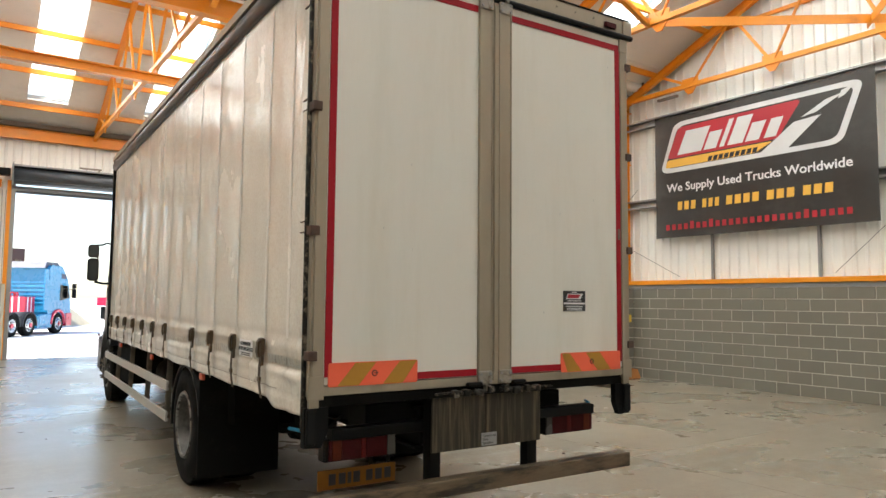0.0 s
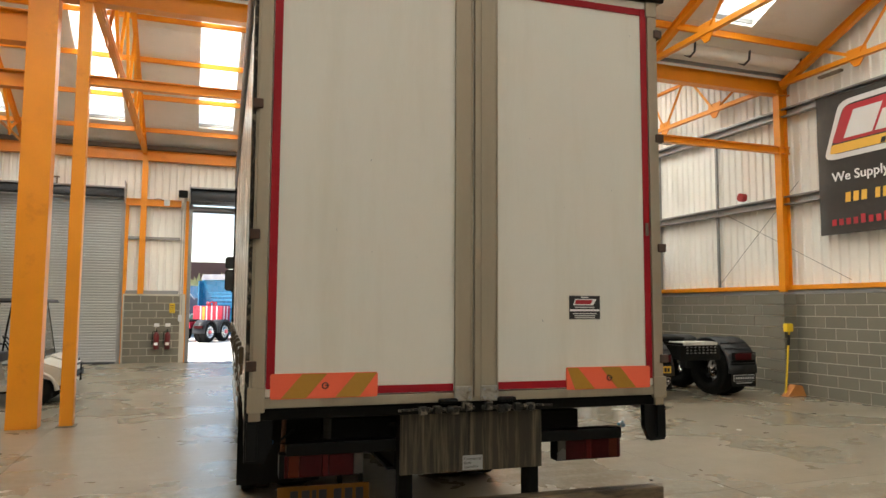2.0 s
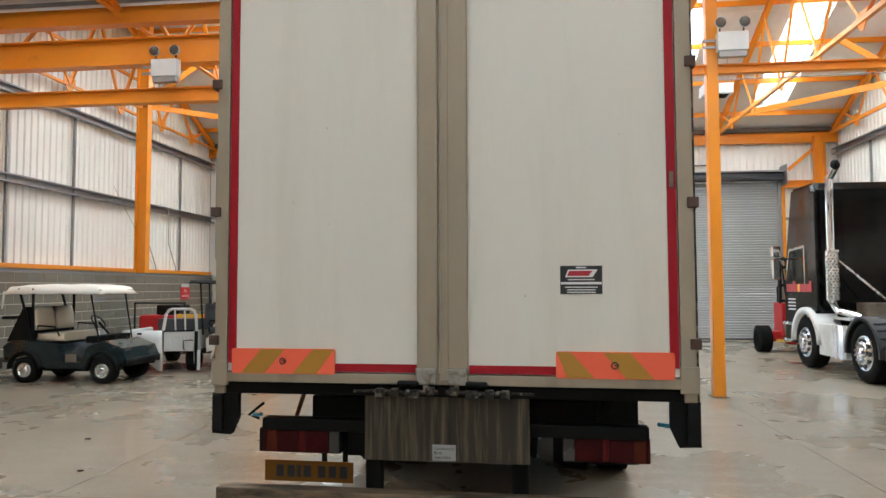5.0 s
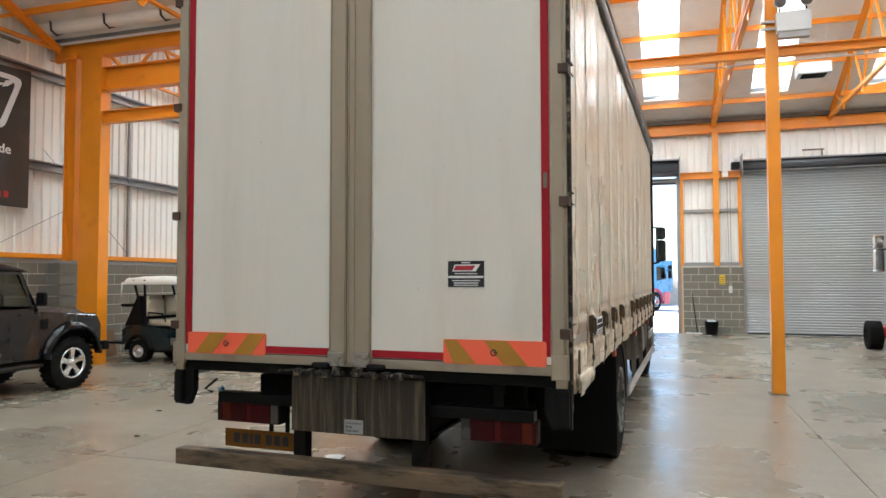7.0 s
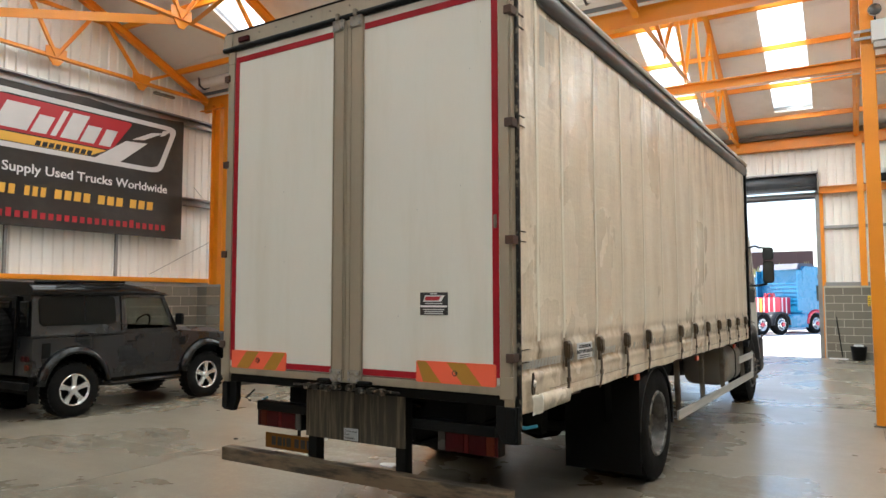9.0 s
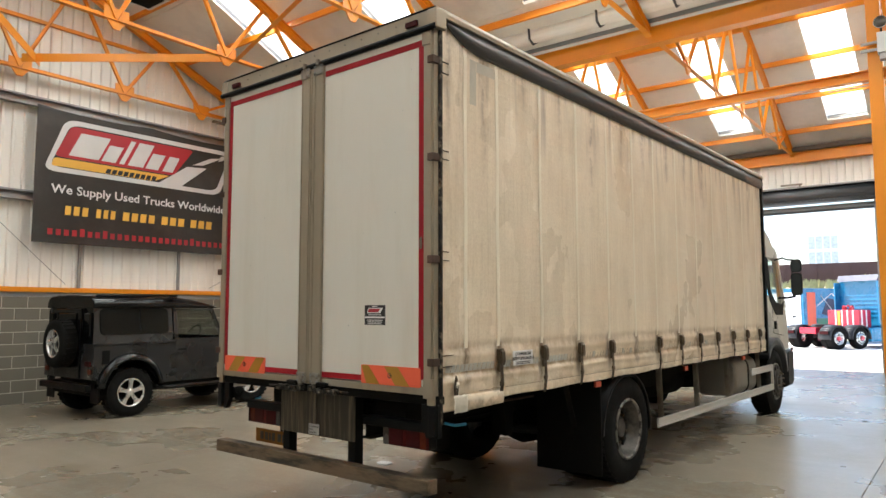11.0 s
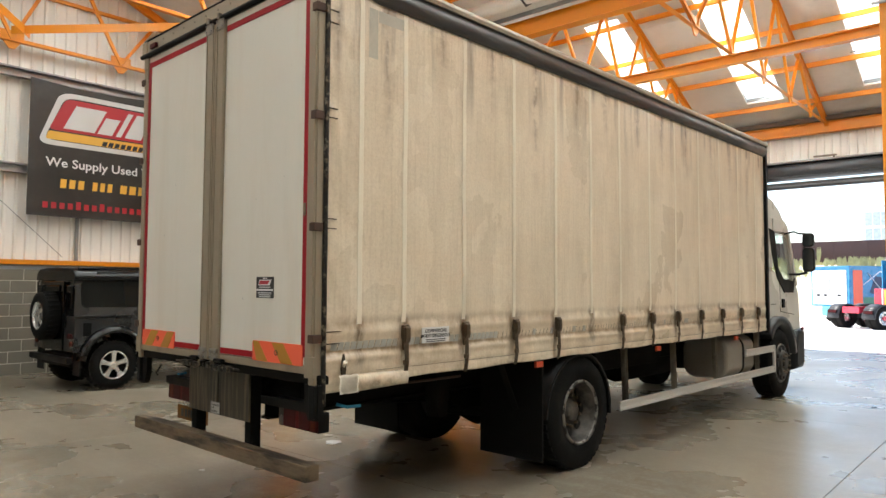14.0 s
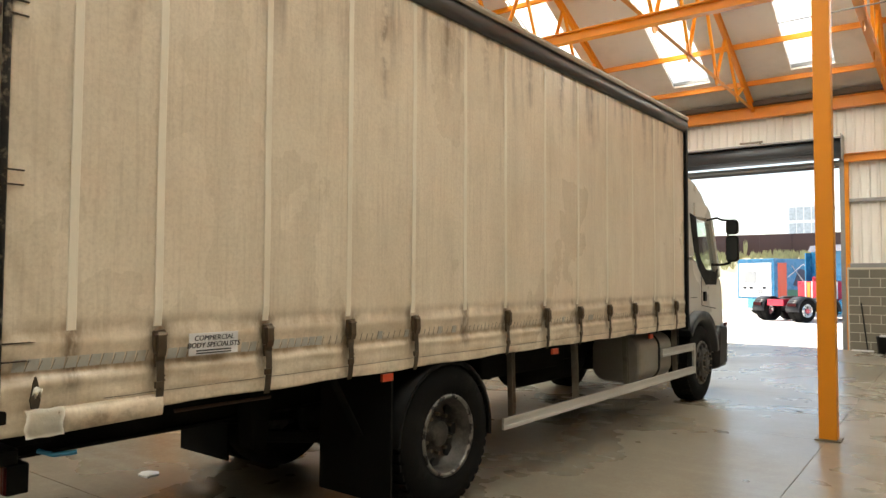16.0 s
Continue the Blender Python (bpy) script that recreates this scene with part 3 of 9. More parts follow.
# ---- curtain-sided truck ----
def curtain_mat(name, dirt):
    """Cream sheeting, with grime that runs down from the gutter and brown rub marks."""
    m = mat(name, (0.87, 0.765, 0.605) if dirt > 0.6 else (0.84, 0.81, 0.73), 0.33 if dirt > 0.6 else 0.24, vary=0.05, scale=1.2, fine=90, bump=0.04, stain=(0.6, 0.5, 0.36) if dirt > 0.6 else (0.74, 0.7, 0.61), stain_at=(0.5, 0.95), stain_scale=1.3, stretch=(1, 1, 0.8), spec=0.6 if dirt > 0.6 else 0.9)
    n, l = m.node_tree.nodes, m.node_tree.links
    b = n["Principled BSDF"]
    src = b.inputs["Base Color"].links[0].from_socket
    tc = n.new("ShaderNodeTexCoord")
    sep = n.new("ShaderNodeSeparateXYZ")
    l.new(tc.outputs["Object"], sep.inputs[0])
    mp = n.new("ShaderNodeMapping")
    mp.inputs["Scale"].default_value = (1, 4.2, 0.5)
    l.new(tc.outputs["Object"], mp.inputs["Vector"])
    ns = n.new("ShaderNodeTexNoise")
    ns.inputs["Scale"].default_value, ns.inputs["Detail"].default_value, ns.inputs["Roughness"].default_value = 1.7, 4, 0.55
    l.new(mp.outputs["Vector"], ns.inputs["Vector"])
    mp2 = n.new("ShaderNodeMapping")
    mp2.inputs["Scale"].default_value = (1, 2.6, 0.5)
    mp2.inputs["Location"].default_value = (0, 3.7, 1.2)
    l.new(tc.outputs["Object"], mp2.inputs["Vector"])
    n2 = n.new("ShaderNodeTexNoise")
    n2.inputs["Scale"].default_value, n2.inputs["Detail"].default_value, n2.inputs["Roughness"].default_value = 1.7, 5, 0.6
    l.new(mp2.outputs["Vector"], n2.inputs["Vector"])
    mp3 = n.new("ShaderNodeMapping")
    mp3.inputs["Scale"].default_value = (1, 2.2, 2.6)
    l.new(tc.outputs["Object"], mp3.inputs["Vector"])
    n3 = n.new("ShaderNodeTexNoise")
    n3.inputs["Scale"].default_value, n3.inputs["Detail"].default_value, n3.inputs["Roughness"].default_value = 2.2, 8, 0.68
    l.new(mp3.outputs["Vector"], n3.inputs["Vector"])
    # weave of the cloth and fine runs down it
    n7 = n.new("ShaderNodeTexNoise")
    n7.inputs["Scale"].default_value, n7.inputs["Detail"].default_value, n7.inputs["Roughness"].default_value = 55, 4, 0.7
    l.new(tc.outputs["Object"], n7.inputs["Vector"])
    mp8 = n.new("ShaderNodeMapping")
    mp8.inputs["Scale"].default_value = (1, 16, 0.7)
    l.new(tc.outputs["Object"], mp8.inputs["Vector"])
    n8 = n.new("ShaderNodeTexNoise")
    n8.inputs["Scale"].default_value, n8.inputs["Detail"].default_value, n8.inputs["Roughness"].default_value = 2.5, 6, 0.65
    l.new(mp8.outputs["Vector"], n8.inputs["Vector"])
    for src_n, lo, hi, zlo, zhi, colour, amount in ((n2, 0.3, 0.95, -9, -8, (0.49, 0.39, 0.275), 0.45 * dirt), (n7, 0.42, 0.66, -9, -8, (0.5, 0.4, 0.28), 0.3), (n8, 0.5, 0.7, -9, -8, (0.46, 0.36, 0.25), 0.3 * dirt), (n3, 0.35, 0.7, 1.45, 1.3, (0.42, 0.31, 0.19), 0.6 * dirt), (ns, 0.5, 0.7, 2.9, 3.62, (0.15, 0.1, 0.06), 0.9 * dirt), (n3, 0.5, 0.7, 1.1, 1.05, (0.11, 0.075, 0.045), 0.7 * dirt)):
        streak = n.new("ShaderNodeMapRange")
        streak.inputs["From Min"].default_value, streak.inputs["From Max"].default_value = lo, hi
        l.new(src_n.outputs["Fac"], streak.inputs["Value"])
        hgt = n.new("ShaderNodeMapRange")
        hgt.inputs["From Min"].default_value, hgt.inputs["From Max"].default_value = zlo, zhi
        l.new(sep.outputs["Z"], hgt.inputs["Value"])
        mul = n.new("ShaderNodeMath")
        mul.operation = "MULTIPLY"
        l.new(streak.outputs["Result"], mul.inputs[0])
        l.new(hgt.outputs["Result"], mul.inputs[1])
        sc = n.new("ShaderNodeMath")
        sc.operation = "MULTIPLY"
        l.new(mul.outputs[0], sc.inputs[0])
        sc.inputs[1].default_value = amount
        mx = n.new("ShaderNodeMix")
        mx.data_type = "RGBA"
        l.new(sc.outputs[0], mx.inputs["Factor"])
        l.new(src, mx.inputs["A"])
        mx.inputs["B"].default_value = (*colour, 1)
        src = mx.outputs["Result"]
    # one run of grime down the middle of each panel between the seams
    uv = n.new("ShaderNodeUVMap")
    uv.uv_map = "panel"
    suv = n.new("ShaderNodeSeparateXYZ")
    l.new(uv.outputs["UV"], suv.inputs[0])

    def calc(op, a, *more):
        k = n.new("ShaderNodeMath")
        k.operation = op
        for sock, v in zip(k.inputs, (a,) + more):
            if isinstance(v, (int, float)):
                sock.default_value = v
            else:
                l.new(v, sock)
        return k.outputs[0]

    def ramp(v, lo, hi):
        k = n.new("ShaderNodeMapRange")
        k.interpolation_type = "SMOOTHSTEP"
        for name_, w in (("Value", v), ("From Min", lo), ("From Max", hi)):
            if isinstance(w, (int, float)):
                k.inputs[name_].default_value = w
            else:
                l.new(w, k.inputs[name_])
        return k.outputs["Result"]

    wob = n.new("ShaderNodeTexNoise")
    wob.inputs["Scale"].default_value, wob.inputs["Detail"].default_value = 3.0, 3
    l.new(tc.outputs["Object"], wob.inputs["Vector"])
    pick = n.new("ShaderNodeTexWhiteNoise")
    pick.noise_dimensions = "1D"
    l.new(calc("FLOOR", suv.outputs["X"]), pick.inputs["W"])
    aside = n.new("ShaderNodeTexWhiteNoise")
    aside.noise_dimensions = "1D"
    l.new(calc("ADD", calc("FLOOR", suv.outputs["X"]), 31.7), aside.inputs["W"])
    off = calc("ADD", calc("MULTIPLY_ADD", wob.outputs["Fac"], 0.3, -0.78), calc("MULTIPLY", aside.outputs["Value"], 0.26))
    dist = calc("ABSOLUTE", calc("ADD", calc("FRACT", suv.outputs["X"]), off))
    low = calc("MULTIPLY_ADD", pick.outputs["Value"], 0.9, 2.1)
    # brown rubbing above the hem and round the buckles, a brown band in the crease under the tape, drawn downwards
    mp5 = n.new("ShaderNodeMapping")
    mp5.inputs["Scale"].default_value = (1, 4.5, 2.0)
    l.new(tc.outputs["Object"], mp5.inputs["Vector"])
    n5 = n.new("ShaderNodeTexNoise")
    n5.inputs["Scale"].default_value, n5.inputs["Detail"].default_value, n5.inputs["Roughness"].default_value = 2.4, 6, 0.62
    l.new(mp5.outputs["Vector"], n5.inputs["Vector"])
    z = sep.outputs["Z"]
    fr = calc("FRACT", suv.outputs["X"])
    seam = calc("MINIMUM", fr, calc("SUBTRACT", 1.0, fr))
    rub = calc("MULTIPLY", ramp(z, 1.5, 1.42), ramp(z, 1.365, 1.41))
    crease = calc("MULTIPLY", ramp(z, 1.29, 1.255), ramp(z, 1.215, 1.25))
    about = calc("MULTIPLY", ramp(seam, 0.16, 0.02), calc("MULTIPLY", ramp(z, 1.52, 1.4), ramp(z, 1.1, 1.25)))
    for zone, lo_, hi_, colour, amount in ((rub, 0.2, 0.75, (0.3, 0.2, 0.115), 0.65 * dirt), (crease, 0.2, 0.7, (0.28, 0.185, 0.105), 0.8 * dirt), (about, 0.34, 0.6, (0.14, 0.09, 0.05), 0.85 * dirt)):
        mx = n.new("ShaderNodeMix")
        mx.data_type = "RGBA"
        l.new(calc("MULTIPLY", calc("MULTIPLY", zone, ramp(n5.outputs["Fac"], lo_, hi_)), amount), mx.inputs["Factor"])
        l.new(src, mx.inputs["A"])
        mx.inputs["B"].default_value = (*colour, 1)
        src = mx.outputs["Result"]
    for wide, lift, colour, amount in ((0.17, 0.0, (0.34, 0.225, 0.135), 0.8 * dirt), (0.05, 0.3, (0.09, 0.06, 0.04), 0.7 * dirt)):
        run = calc("SUBTRACT", 1.0, ramp(dist, 0.0, wide))
        run = calc("MULTIPLY", run, ramp(sep.outputs["Z"], calc("ADD", low, lift), 3.6))
        run = calc("MULTIPLY", run, ramp(n3.outputs["Fac"], 0.36, 0.6))
        run = calc("MULTIPLY", run, calc("MULTIPLY_ADD", aside.outputs["Value"], 0.8, 0.45))
        mx = n.new("ShaderNodeMix")
        mx.data_type = "RGBA"
        l.new(calc("MINIMUM", calc("MULTIPLY", run, amount), 1.0), mx.inputs["Factor"])
        l.new(src, mx.inputs["A"])
        mx.inputs["B"].default_value = (*colour, 1)
        src = mx.outputs["Result"]
    l.new(src, b.inputs["Base Color"])
    # creases across the sheet
    mp4 = n.new("ShaderNodeMapping")
    mp4.inputs["Scale"].default_value = (1, 1.1, 7)
    l.new(tc.outputs["Object"], mp4.inputs["Vector"])
    n4 = n.new("ShaderNodeTexNoise")
    n4.inputs["Scale"].default_value, n4.inputs["Detail"].default_value, n4.inputs["Distortion"].default_value = 2.2, 4, 0.5
    l.new(mp4.outputs["Vector"], n4.inputs["Vector"])
    bp = n.new("ShaderNodeBump")
    bp.inputs["Strength"].default_value, bp.inputs["Distance"].default_value = 0.35, 0.006
    l.new(n4.outputs["Fac"], bp.inputs["Height"])
    if b.inputs["Normal"].links:
        l.new(b.inputs["Normal"].links[0].from_socket, bp.inputs["Normal"])
    l.new(bp.outputs["Normal"], b.inputs["Normal"])
    return m


CURTAIN_R, CURTAIN_L = curtain_mat("curtain_dirty", 1.0), curtain_mat("curtain_cleaner", 0.22)
SEAM = mat("curtain_seam", (0.86, 0.83, 0.76), 0.2, vary=0.05, scale=4, stain=(0.62, 0.56, 0.47), stain_at=(0.5, 0.8), stretch=(1, 1, 0.5), spec=0.8)
SEAMR = mat("dirty_seam", (0.88, 0.81, 0.67), 0.38, vary=0.1, scale=4, stain=(0.62, 0.52, 0.38), stain_at=(0.52, 0.8), stretch=(1, 1, 0.5))
HEMTAPE = mat("grey_hem_tape", (0.43, 0.43, 0.39), 0.35, vary=0.2, scale=12, stain=(0.5, 0.42, 0.3), stain_at=(0.5, 0.75), stain_scale=9)
FLAPWHITE = mat("torn_white_vinyl", (0.84, 0.79, 0.68), 0.45, vary=0.08, scale=14, bump=0.2, stain=(0.4, 0.3, 0.19), stain_at=(0.58, 0.75), stain_scale=10)
PATCH = mat("faded_grey_patch", (0.5, 0.47, 0.39), 0.5, vary=0.2, scale=8)
TAPEDARK = mat("tape_print", (0.2, 0.175, 0.135), 0.6, vary=0.3)
STRAP = mat("dirty_webbing", (0.06, 0.04, 0.023), 0.8, vary=0.3, scale=20)
BUCKLE = mat("dull_buckle", (0.10, 0.072, 0.045), 0.42, 0.55, vary=0.3, scale=20)
PELMET = mat("dark_grey_pelmet", (0.045, 0.042, 0.042), 0.38, vary=0.2, scale=2)
MARKLAMP = mat("side_marker_orange", (0.5, 0.06, 0.02), 0.35, vary=0.1)
GUARD = mat("side_guard_alloy", (0.52, 0.51, 0.48), 0.42, 0.3, vary=0.1, scale=3)
TANK = mat("grubby_tank", (0.24, 0.22, 0.185), 0.5, 0.2, vary=0.15, stain=(0.2, 0.17, 0.13), stain_at=(0.5, 0.75), stain_scale=3)
# door mirror glass, its dim reflection put into a dark base colour
MIRRORDARK = mat("mirror_dark_reflection", (0.03, 0.034, 0.036), 0.06, vary=0.1, coat=0.5)
ARCHGREY = mat("dark_arch_plastic", (0.012, 0.014, 0.019), 0.42, vary=0.15, spec=0.4)
BLUEPIPE = mat("blue_hose", (0.03, 0.28, 0.5), 0.4)
RUST = mat("rusty_bar", (0.22, 0.1, 0.06), 0.7, 0.2, vary=0.3, scale=9)


def round_rect(w, h, r, seg=4):
    pts = []
    for cx, cy, a in ((w / 2 - r, h / 2 - r, 0), (-w / 2 + r, h / 2 - r, 90), (-w / 2 + r, -h / 2 + r, 180), (w / 2 - r, -h / 2 + r, 270)):
        pts += [(cx + r * math.cos(radians(a + 90 * i / seg)), cy + r * math.sin(radians(a + 90 * i / seg))) for i in range(seg + 1)]
    return pts


def tyre(parent, x, y, r, w, side, rim_r, rim_mat, style, tread=True, rubber=RUBBER):
    """A wheel at (x, y) on the ground, x at its outer face; side is the way it faces."""
    s = side
    wh = part("wheel", lathe(bmnew(), [(-s * 0.01 - s * w * 0.1, rim_r), (0, rim_r + 0.02), (0.004 * s, rim_r + (r - rim_r) * 0.5), (-0.012 * s, r * 0.955), (-0.035 * s, r * 0.99), (-0.06 * s, r), (-s * (w - 0.06), r), (-s * (w - 0.03), r * 0.99), (-s * w, r * 0.95), (-s * w, rim_r), (-s * w * 0.5, rim_r - 0.01)], (x, y, r), seg=48, close=True), rubber, parent)
    if tread:
        bm = bmnew()
        for i in range(44):
            a = 2 * math.pi * i / 44
            for off in (-0.25, 0.25):
                m = Matrix.Translation((x - s * w * (0.5 + off * 0.9), y, r)) @ Matrix.Rotation(a + (0.07 if off > 0 else 0), 4, "X") @ Matrix.Translation((0, 0, r + 0.001))
                bmesh.ops.create_cube(bm, size=1, matrix=m @ Matrix.Diagonal((w * 0.38, 2 * math.pi * r / 44 * 0.66, 0.02, 1)))
        part("tread", bm, rubber, wh)
    if style == "dish":
        prof = [(-0.012 * s, rim_r + 0.012), (0.004 * s, rim_r - 0.004), (-0.015 * s, rim_r - 0.02), (-0.13 * s, rim_r - 0.045), (-0.15 * s, rim_r * 0.72), (-0.135 * s, rim_r * 0.55), (-0.13 * s, rim_r * 0.36), (-0.085 * s, rim_r * 0.34), (-0.075 * s, rim_r * 0.28), (-0.075 * s, 0.0)]
        nutx, holex, hr = -0.125 * s, -0.145 * s, rim_r * 0.78
    elif style == "bulge":
        prof = [(-0.012 * s, rim_r + 0.012), (0.006 * s, rim_r - 0.004), (-0.02 * s, rim_r - 0.02), (-0.045 * s, rim_r - 0.04), (0.0, rim_r * 0.8), (0.05 * s, rim_r * 0.62), (0.055 * s, rim_r * 0.4), (0.03 * s, rim_r * 0.36), (0.065 * s, rim_r * 0.3), (0.07 * s, rim_r * 0.22), (0.07 * s, 0.0)]
        nutx, holex, hr = 0.058 * s, 0.012 * s, rim_r * 0.76
    else:
        prof = [(-0.012 * s, rim_r + 0.012), (0.004 * s, rim_r - 0.004), (-0.02 * s, rim_r - 0.02), (-0.06 * s, rim_r * 0.86), (-0.03 * s, rim_r * 0.6), (-0.03 * s, rim_r * 0.3), (0.0, rim_r * 0.26), (0.0, 0.0)]
        nutx, holex, hr = -0.025 * s, -0.045 * s, rim_r * 0.72
    part("rim", lathe(bmnew(), prof, (x, y, r), seg=48), rim_mat, wh)
    if rim_mat is RIM:
        part("rim_edge", lathe(bmnew(), [(-0.01 * s, rim_r + 0.016), (0.008 * s, rim_r + 0.008), (0.006 * s, rim_r - 0.012), (-0.03 * s, rim_r - 0.02), (-0.05 * s, rim_r - 0.022)], (x, y, r), seg=48), RIMEDGE, wh)
    if style in ("dish", "bulge"):
        for i in range(10):
            a = 2 * math.pi * (i + 0.5) / 10
            c = Vector((x + nutx, y + rim_r * 0.5 * math.cos(a), r + rim_r * 0.5 * math.sin(a)))
            part("wheel_nut", rod(bmnew(), c, c + Vector((s * 0.035, 0, 0)), 0.014, 6), STEEL, wh)
        holes = 8 if style == "dish" else 10
        for i in range(holes):
            a = 2 * math.pi * i / holes
            c = Vector((x + holex, y + hr * math.cos(a), r + hr * math.sin(a)))
            sl = Vector((s * 0.02, 0, 0))
            part("hand_hole", rod(bmnew(), c - sl * 0.2, c + sl, 0.042 if rim_r > 0.25 else 0.02, 14), INK, wh)
    return wh


truck = thing("curtain_side_truck", "dirty cream curtain-sided rigid truck with white rear doors", "truck")
BODY = 8.03
# running gear
for sx in (-1, 1):
    part("chassis_rail", ibeam(bmnew(), (sx * 0.42, 0.2, 0.86), (sx * 0.42, 9.9, 0.86), 0.09, 0.26), CHASSIS, truck)
bm = bmnew()
for i in range(14):
    y = 0.35 + i * 0.6
    ibeam(bm, (-1.18, y, 1.08), (1.18, y, 1.08), 0.05, 0.06)
part("cross_members", bm, CHASSIS, truck)
rbox("load_deck", CHASSIS, truck, -1.2, 1.2, 0.05, BODY - 0.03, 1.11, 1.19, 0.0)
part("rear_axle", lathe(bmnew(), [(-0.9, 0.08), (-0.25, 0.09), (-0.2, 0.22), (0.0, 0.27), (0.2, 0.22), (0.25, 0.09), (0.9, 0.08)], (0, 3.05, 0.515)), CHASSIS, truck)
part("propshaft", rod(bmnew(), (0, 3.1, 0.6), (0, 8.8, 0.75), 0.055), CHASSIS, truck)
for sx in (-1, 1):
    w = tyre(truck, sx * 1.215, 3.06, 0.515, 0.29, sx, 0.285, RIM, "dish")
    tyre(truck, sx * 0.885, 3.05, 0.515, 0.29, sx, 0.285, RIM, "dish", tread=False)
    tyre(truck, sx * 1.13, 8.93, 0.515, 0.3, sx, 0.285, RIM, "bulge")
    # arched mudguard and flap behind the driven wheel
    bm = bmnew()
    rings = []
    for i in range(15):
        a = radians(-8 + 188 * i / 14)
        rr = 0.545
        c, s_ = 3.05 + rr * math.cos(a), 0.515 + rr * math.sin(a)
        c2, s2 = 3.05 + (rr + 0.012) * math.cos(a), 0.515 + (rr + 0.012) * math.sin(a)
        rings.append([(sx * 0.58, c, s_), (sx * 1.205, c, s_), (sx * 1.212, 3.05 + (rr - 0.03) * math.cos(a), 0.515 + (rr - 0.03) * math.sin(a)), (sx * 1.218, c2, s2), (sx * 0.58, c2, s2)])
    loft(bm, rings)
    part("mudguard", bm, BLACK, truck)
    part("mudflap", box(bmnew(), sx * 0.9 - 0.345, sx * 0.9 + 0.345, 2.4, 2.42, 0.17, 1.02, 0.004), CHASSIS, truck)
    part("spring_hanger", prism(bmnew(), [(1.75, 1.0), (1.95, 1.0), (1.9, 0.55), (1.8, 0.55)], sx * 0.45, sx * 0.6), CHASSIS, truck)
    part("leaf_spring", pipe(bmnew(), [(sx * 0.52, 1.85, 0.62), (sx * 0.52, 2.4, 0.52), (sx * 0.52, 3.05, 0.46), (sx * 0.52, 3.7, 0.52), (sx * 0.52, 4.3, 0.64)], 0.045), CHASSIS, truck)
    part("stay_bar", bar(bmnew(), (sx * 1.1, 2.0, 1.05), (sx * 0.98, 2.38, 0.6), 0.05, 0.012), CHASSIS, truck)
part("air_tank", lathe(bmnew(), [(-0.45, 0.0), (-0.45, 0.1), (-0.4, 0.15), (0.4, 0.15), (0.45, 0.1), (0.45, 0.0)], (-0.85, 5.2, 0.75), "y", 20), CHASSIS, truck)
rbox("battery_box", CHASSIS, truck, -1.15, -0.55, 6.6, 7.5, 0.5, 0.98, 0.02)
part("gearbox", lathe(bmnew(), [(-0.6, 0.12), (-0.5, 0.24), (0.2, 0.3), (0.9, 0.36), (1.0, 0.3)], (0, 8.0, 0.7), "y", 20), CHASSIS, truck)
part("front_axle", rod(bmnew(), (-0.85, 8.93, 0.45), (0.85, 8.93, 0.45), 0.06), CHASSIS, truck)
part("silencer", lathe(bmnew(), [(-0.7, 0.0), (-0.7, 0.2), (-0.64, 0.24), (0.64, 0.24), (0.7, 0.2), (0.7, 0.0)], (0.1, 6.3, 0.68), "y", 24), CHASSIS, truck)
rbox("battery_tray", CHASSIS, truck, 0.46, 0.62, 4.3, 5.9, 0.72, 1.05, 0.02)
for y in (4.5, 4.95):
    part("air_tank", lathe(bmnew(), [(-0.42, 0.0), (-0.42, 0.09), (-0.37, 0.135), (0.37, 0.135), (0.42, 0.09), (0.42, 0.0)], (-0.1, y, 0.76), "x", 20), CHASSIS, truck)
# fuel tank
tk = bmnew()
loft(tk, [[(0.87 + a * k, y, 0.74 + b * k) for a, b in round_rect(0.6, 0.54, 0.16, 7)] for y, k in ((6.66, 0.9), (6.675, 0.97), (6.7, 1), (7.64, 1), (7.665, 0.97), (7.68, 0.9))], smooth=False)
tank = part("fuel_tank", tk, TANK, truck, "grubby aluminium fuel tank")
for y in (7.22,):
    part("tank_strap", loft(bmnew(), [[(0.87 + a, yy, 0.74 + b) for a, b in round_rect(0.615, 0.555, 0.165, 7)] for yy in (y, y + 0.045)], smooth=False), CHASSIS, tank)
part("filler_cap", rod(bmnew(), (0.98, 7.36, 1.0), (1.0, 7.36, 1.06), 0.05, 14), BLACK, tank)

# side guards
def guard(sx, rails, posts):
    for y0, y1, z in rails:
        part("side_guard_rail", sweep(bmnew(), (sx * 1.225, y0, z), (sx * 1.225, y1, z), [(-0.012, -0.046), (0.012, -0.046), (0.012, -0.02), (0.008, -0.015), (0.008, 0.015), (0.012, 0.02), (0.012, 0.046), (-0.012, 0.046)]), GUARD, truck, "pale aluminium side guard rail")
    for y in posts:
        part("side_guard_post", ibeam(bmnew(), (sx * 1.18, y, 0.44), (sx * 1.16, y, 1.08), 0.05, 0.05, 0.006, 0.006), STEEL, truck)


guard(1, ((3.76, 8.34, 0.485), (7.2, 8.34, 0.785)), (3.97, 5.1, 6.28, 7.76))
guard(-1, ((3.76, 8.34, 0.485), (3.76, 8.34, 0.785)), (3.97, 5.1, 6.28, 7.4))
part("guard_end", bar(bmnew(), (1.225, 8.32, 0.44), (1.225, 8.32, 0.83), 0.03, 0.05, (0, 1, 0)), GUARD, truck)
for sx in (-1, 1):
    for y in (2.37, 4.59, 6.83):
        rbox("side_marker", MARKLAMP, truck, sx * 1.235 - 0.012, sx * 1.235 + 0.012, y - 0.05, y + 0.05, 0.985, 1.035, 0.003)

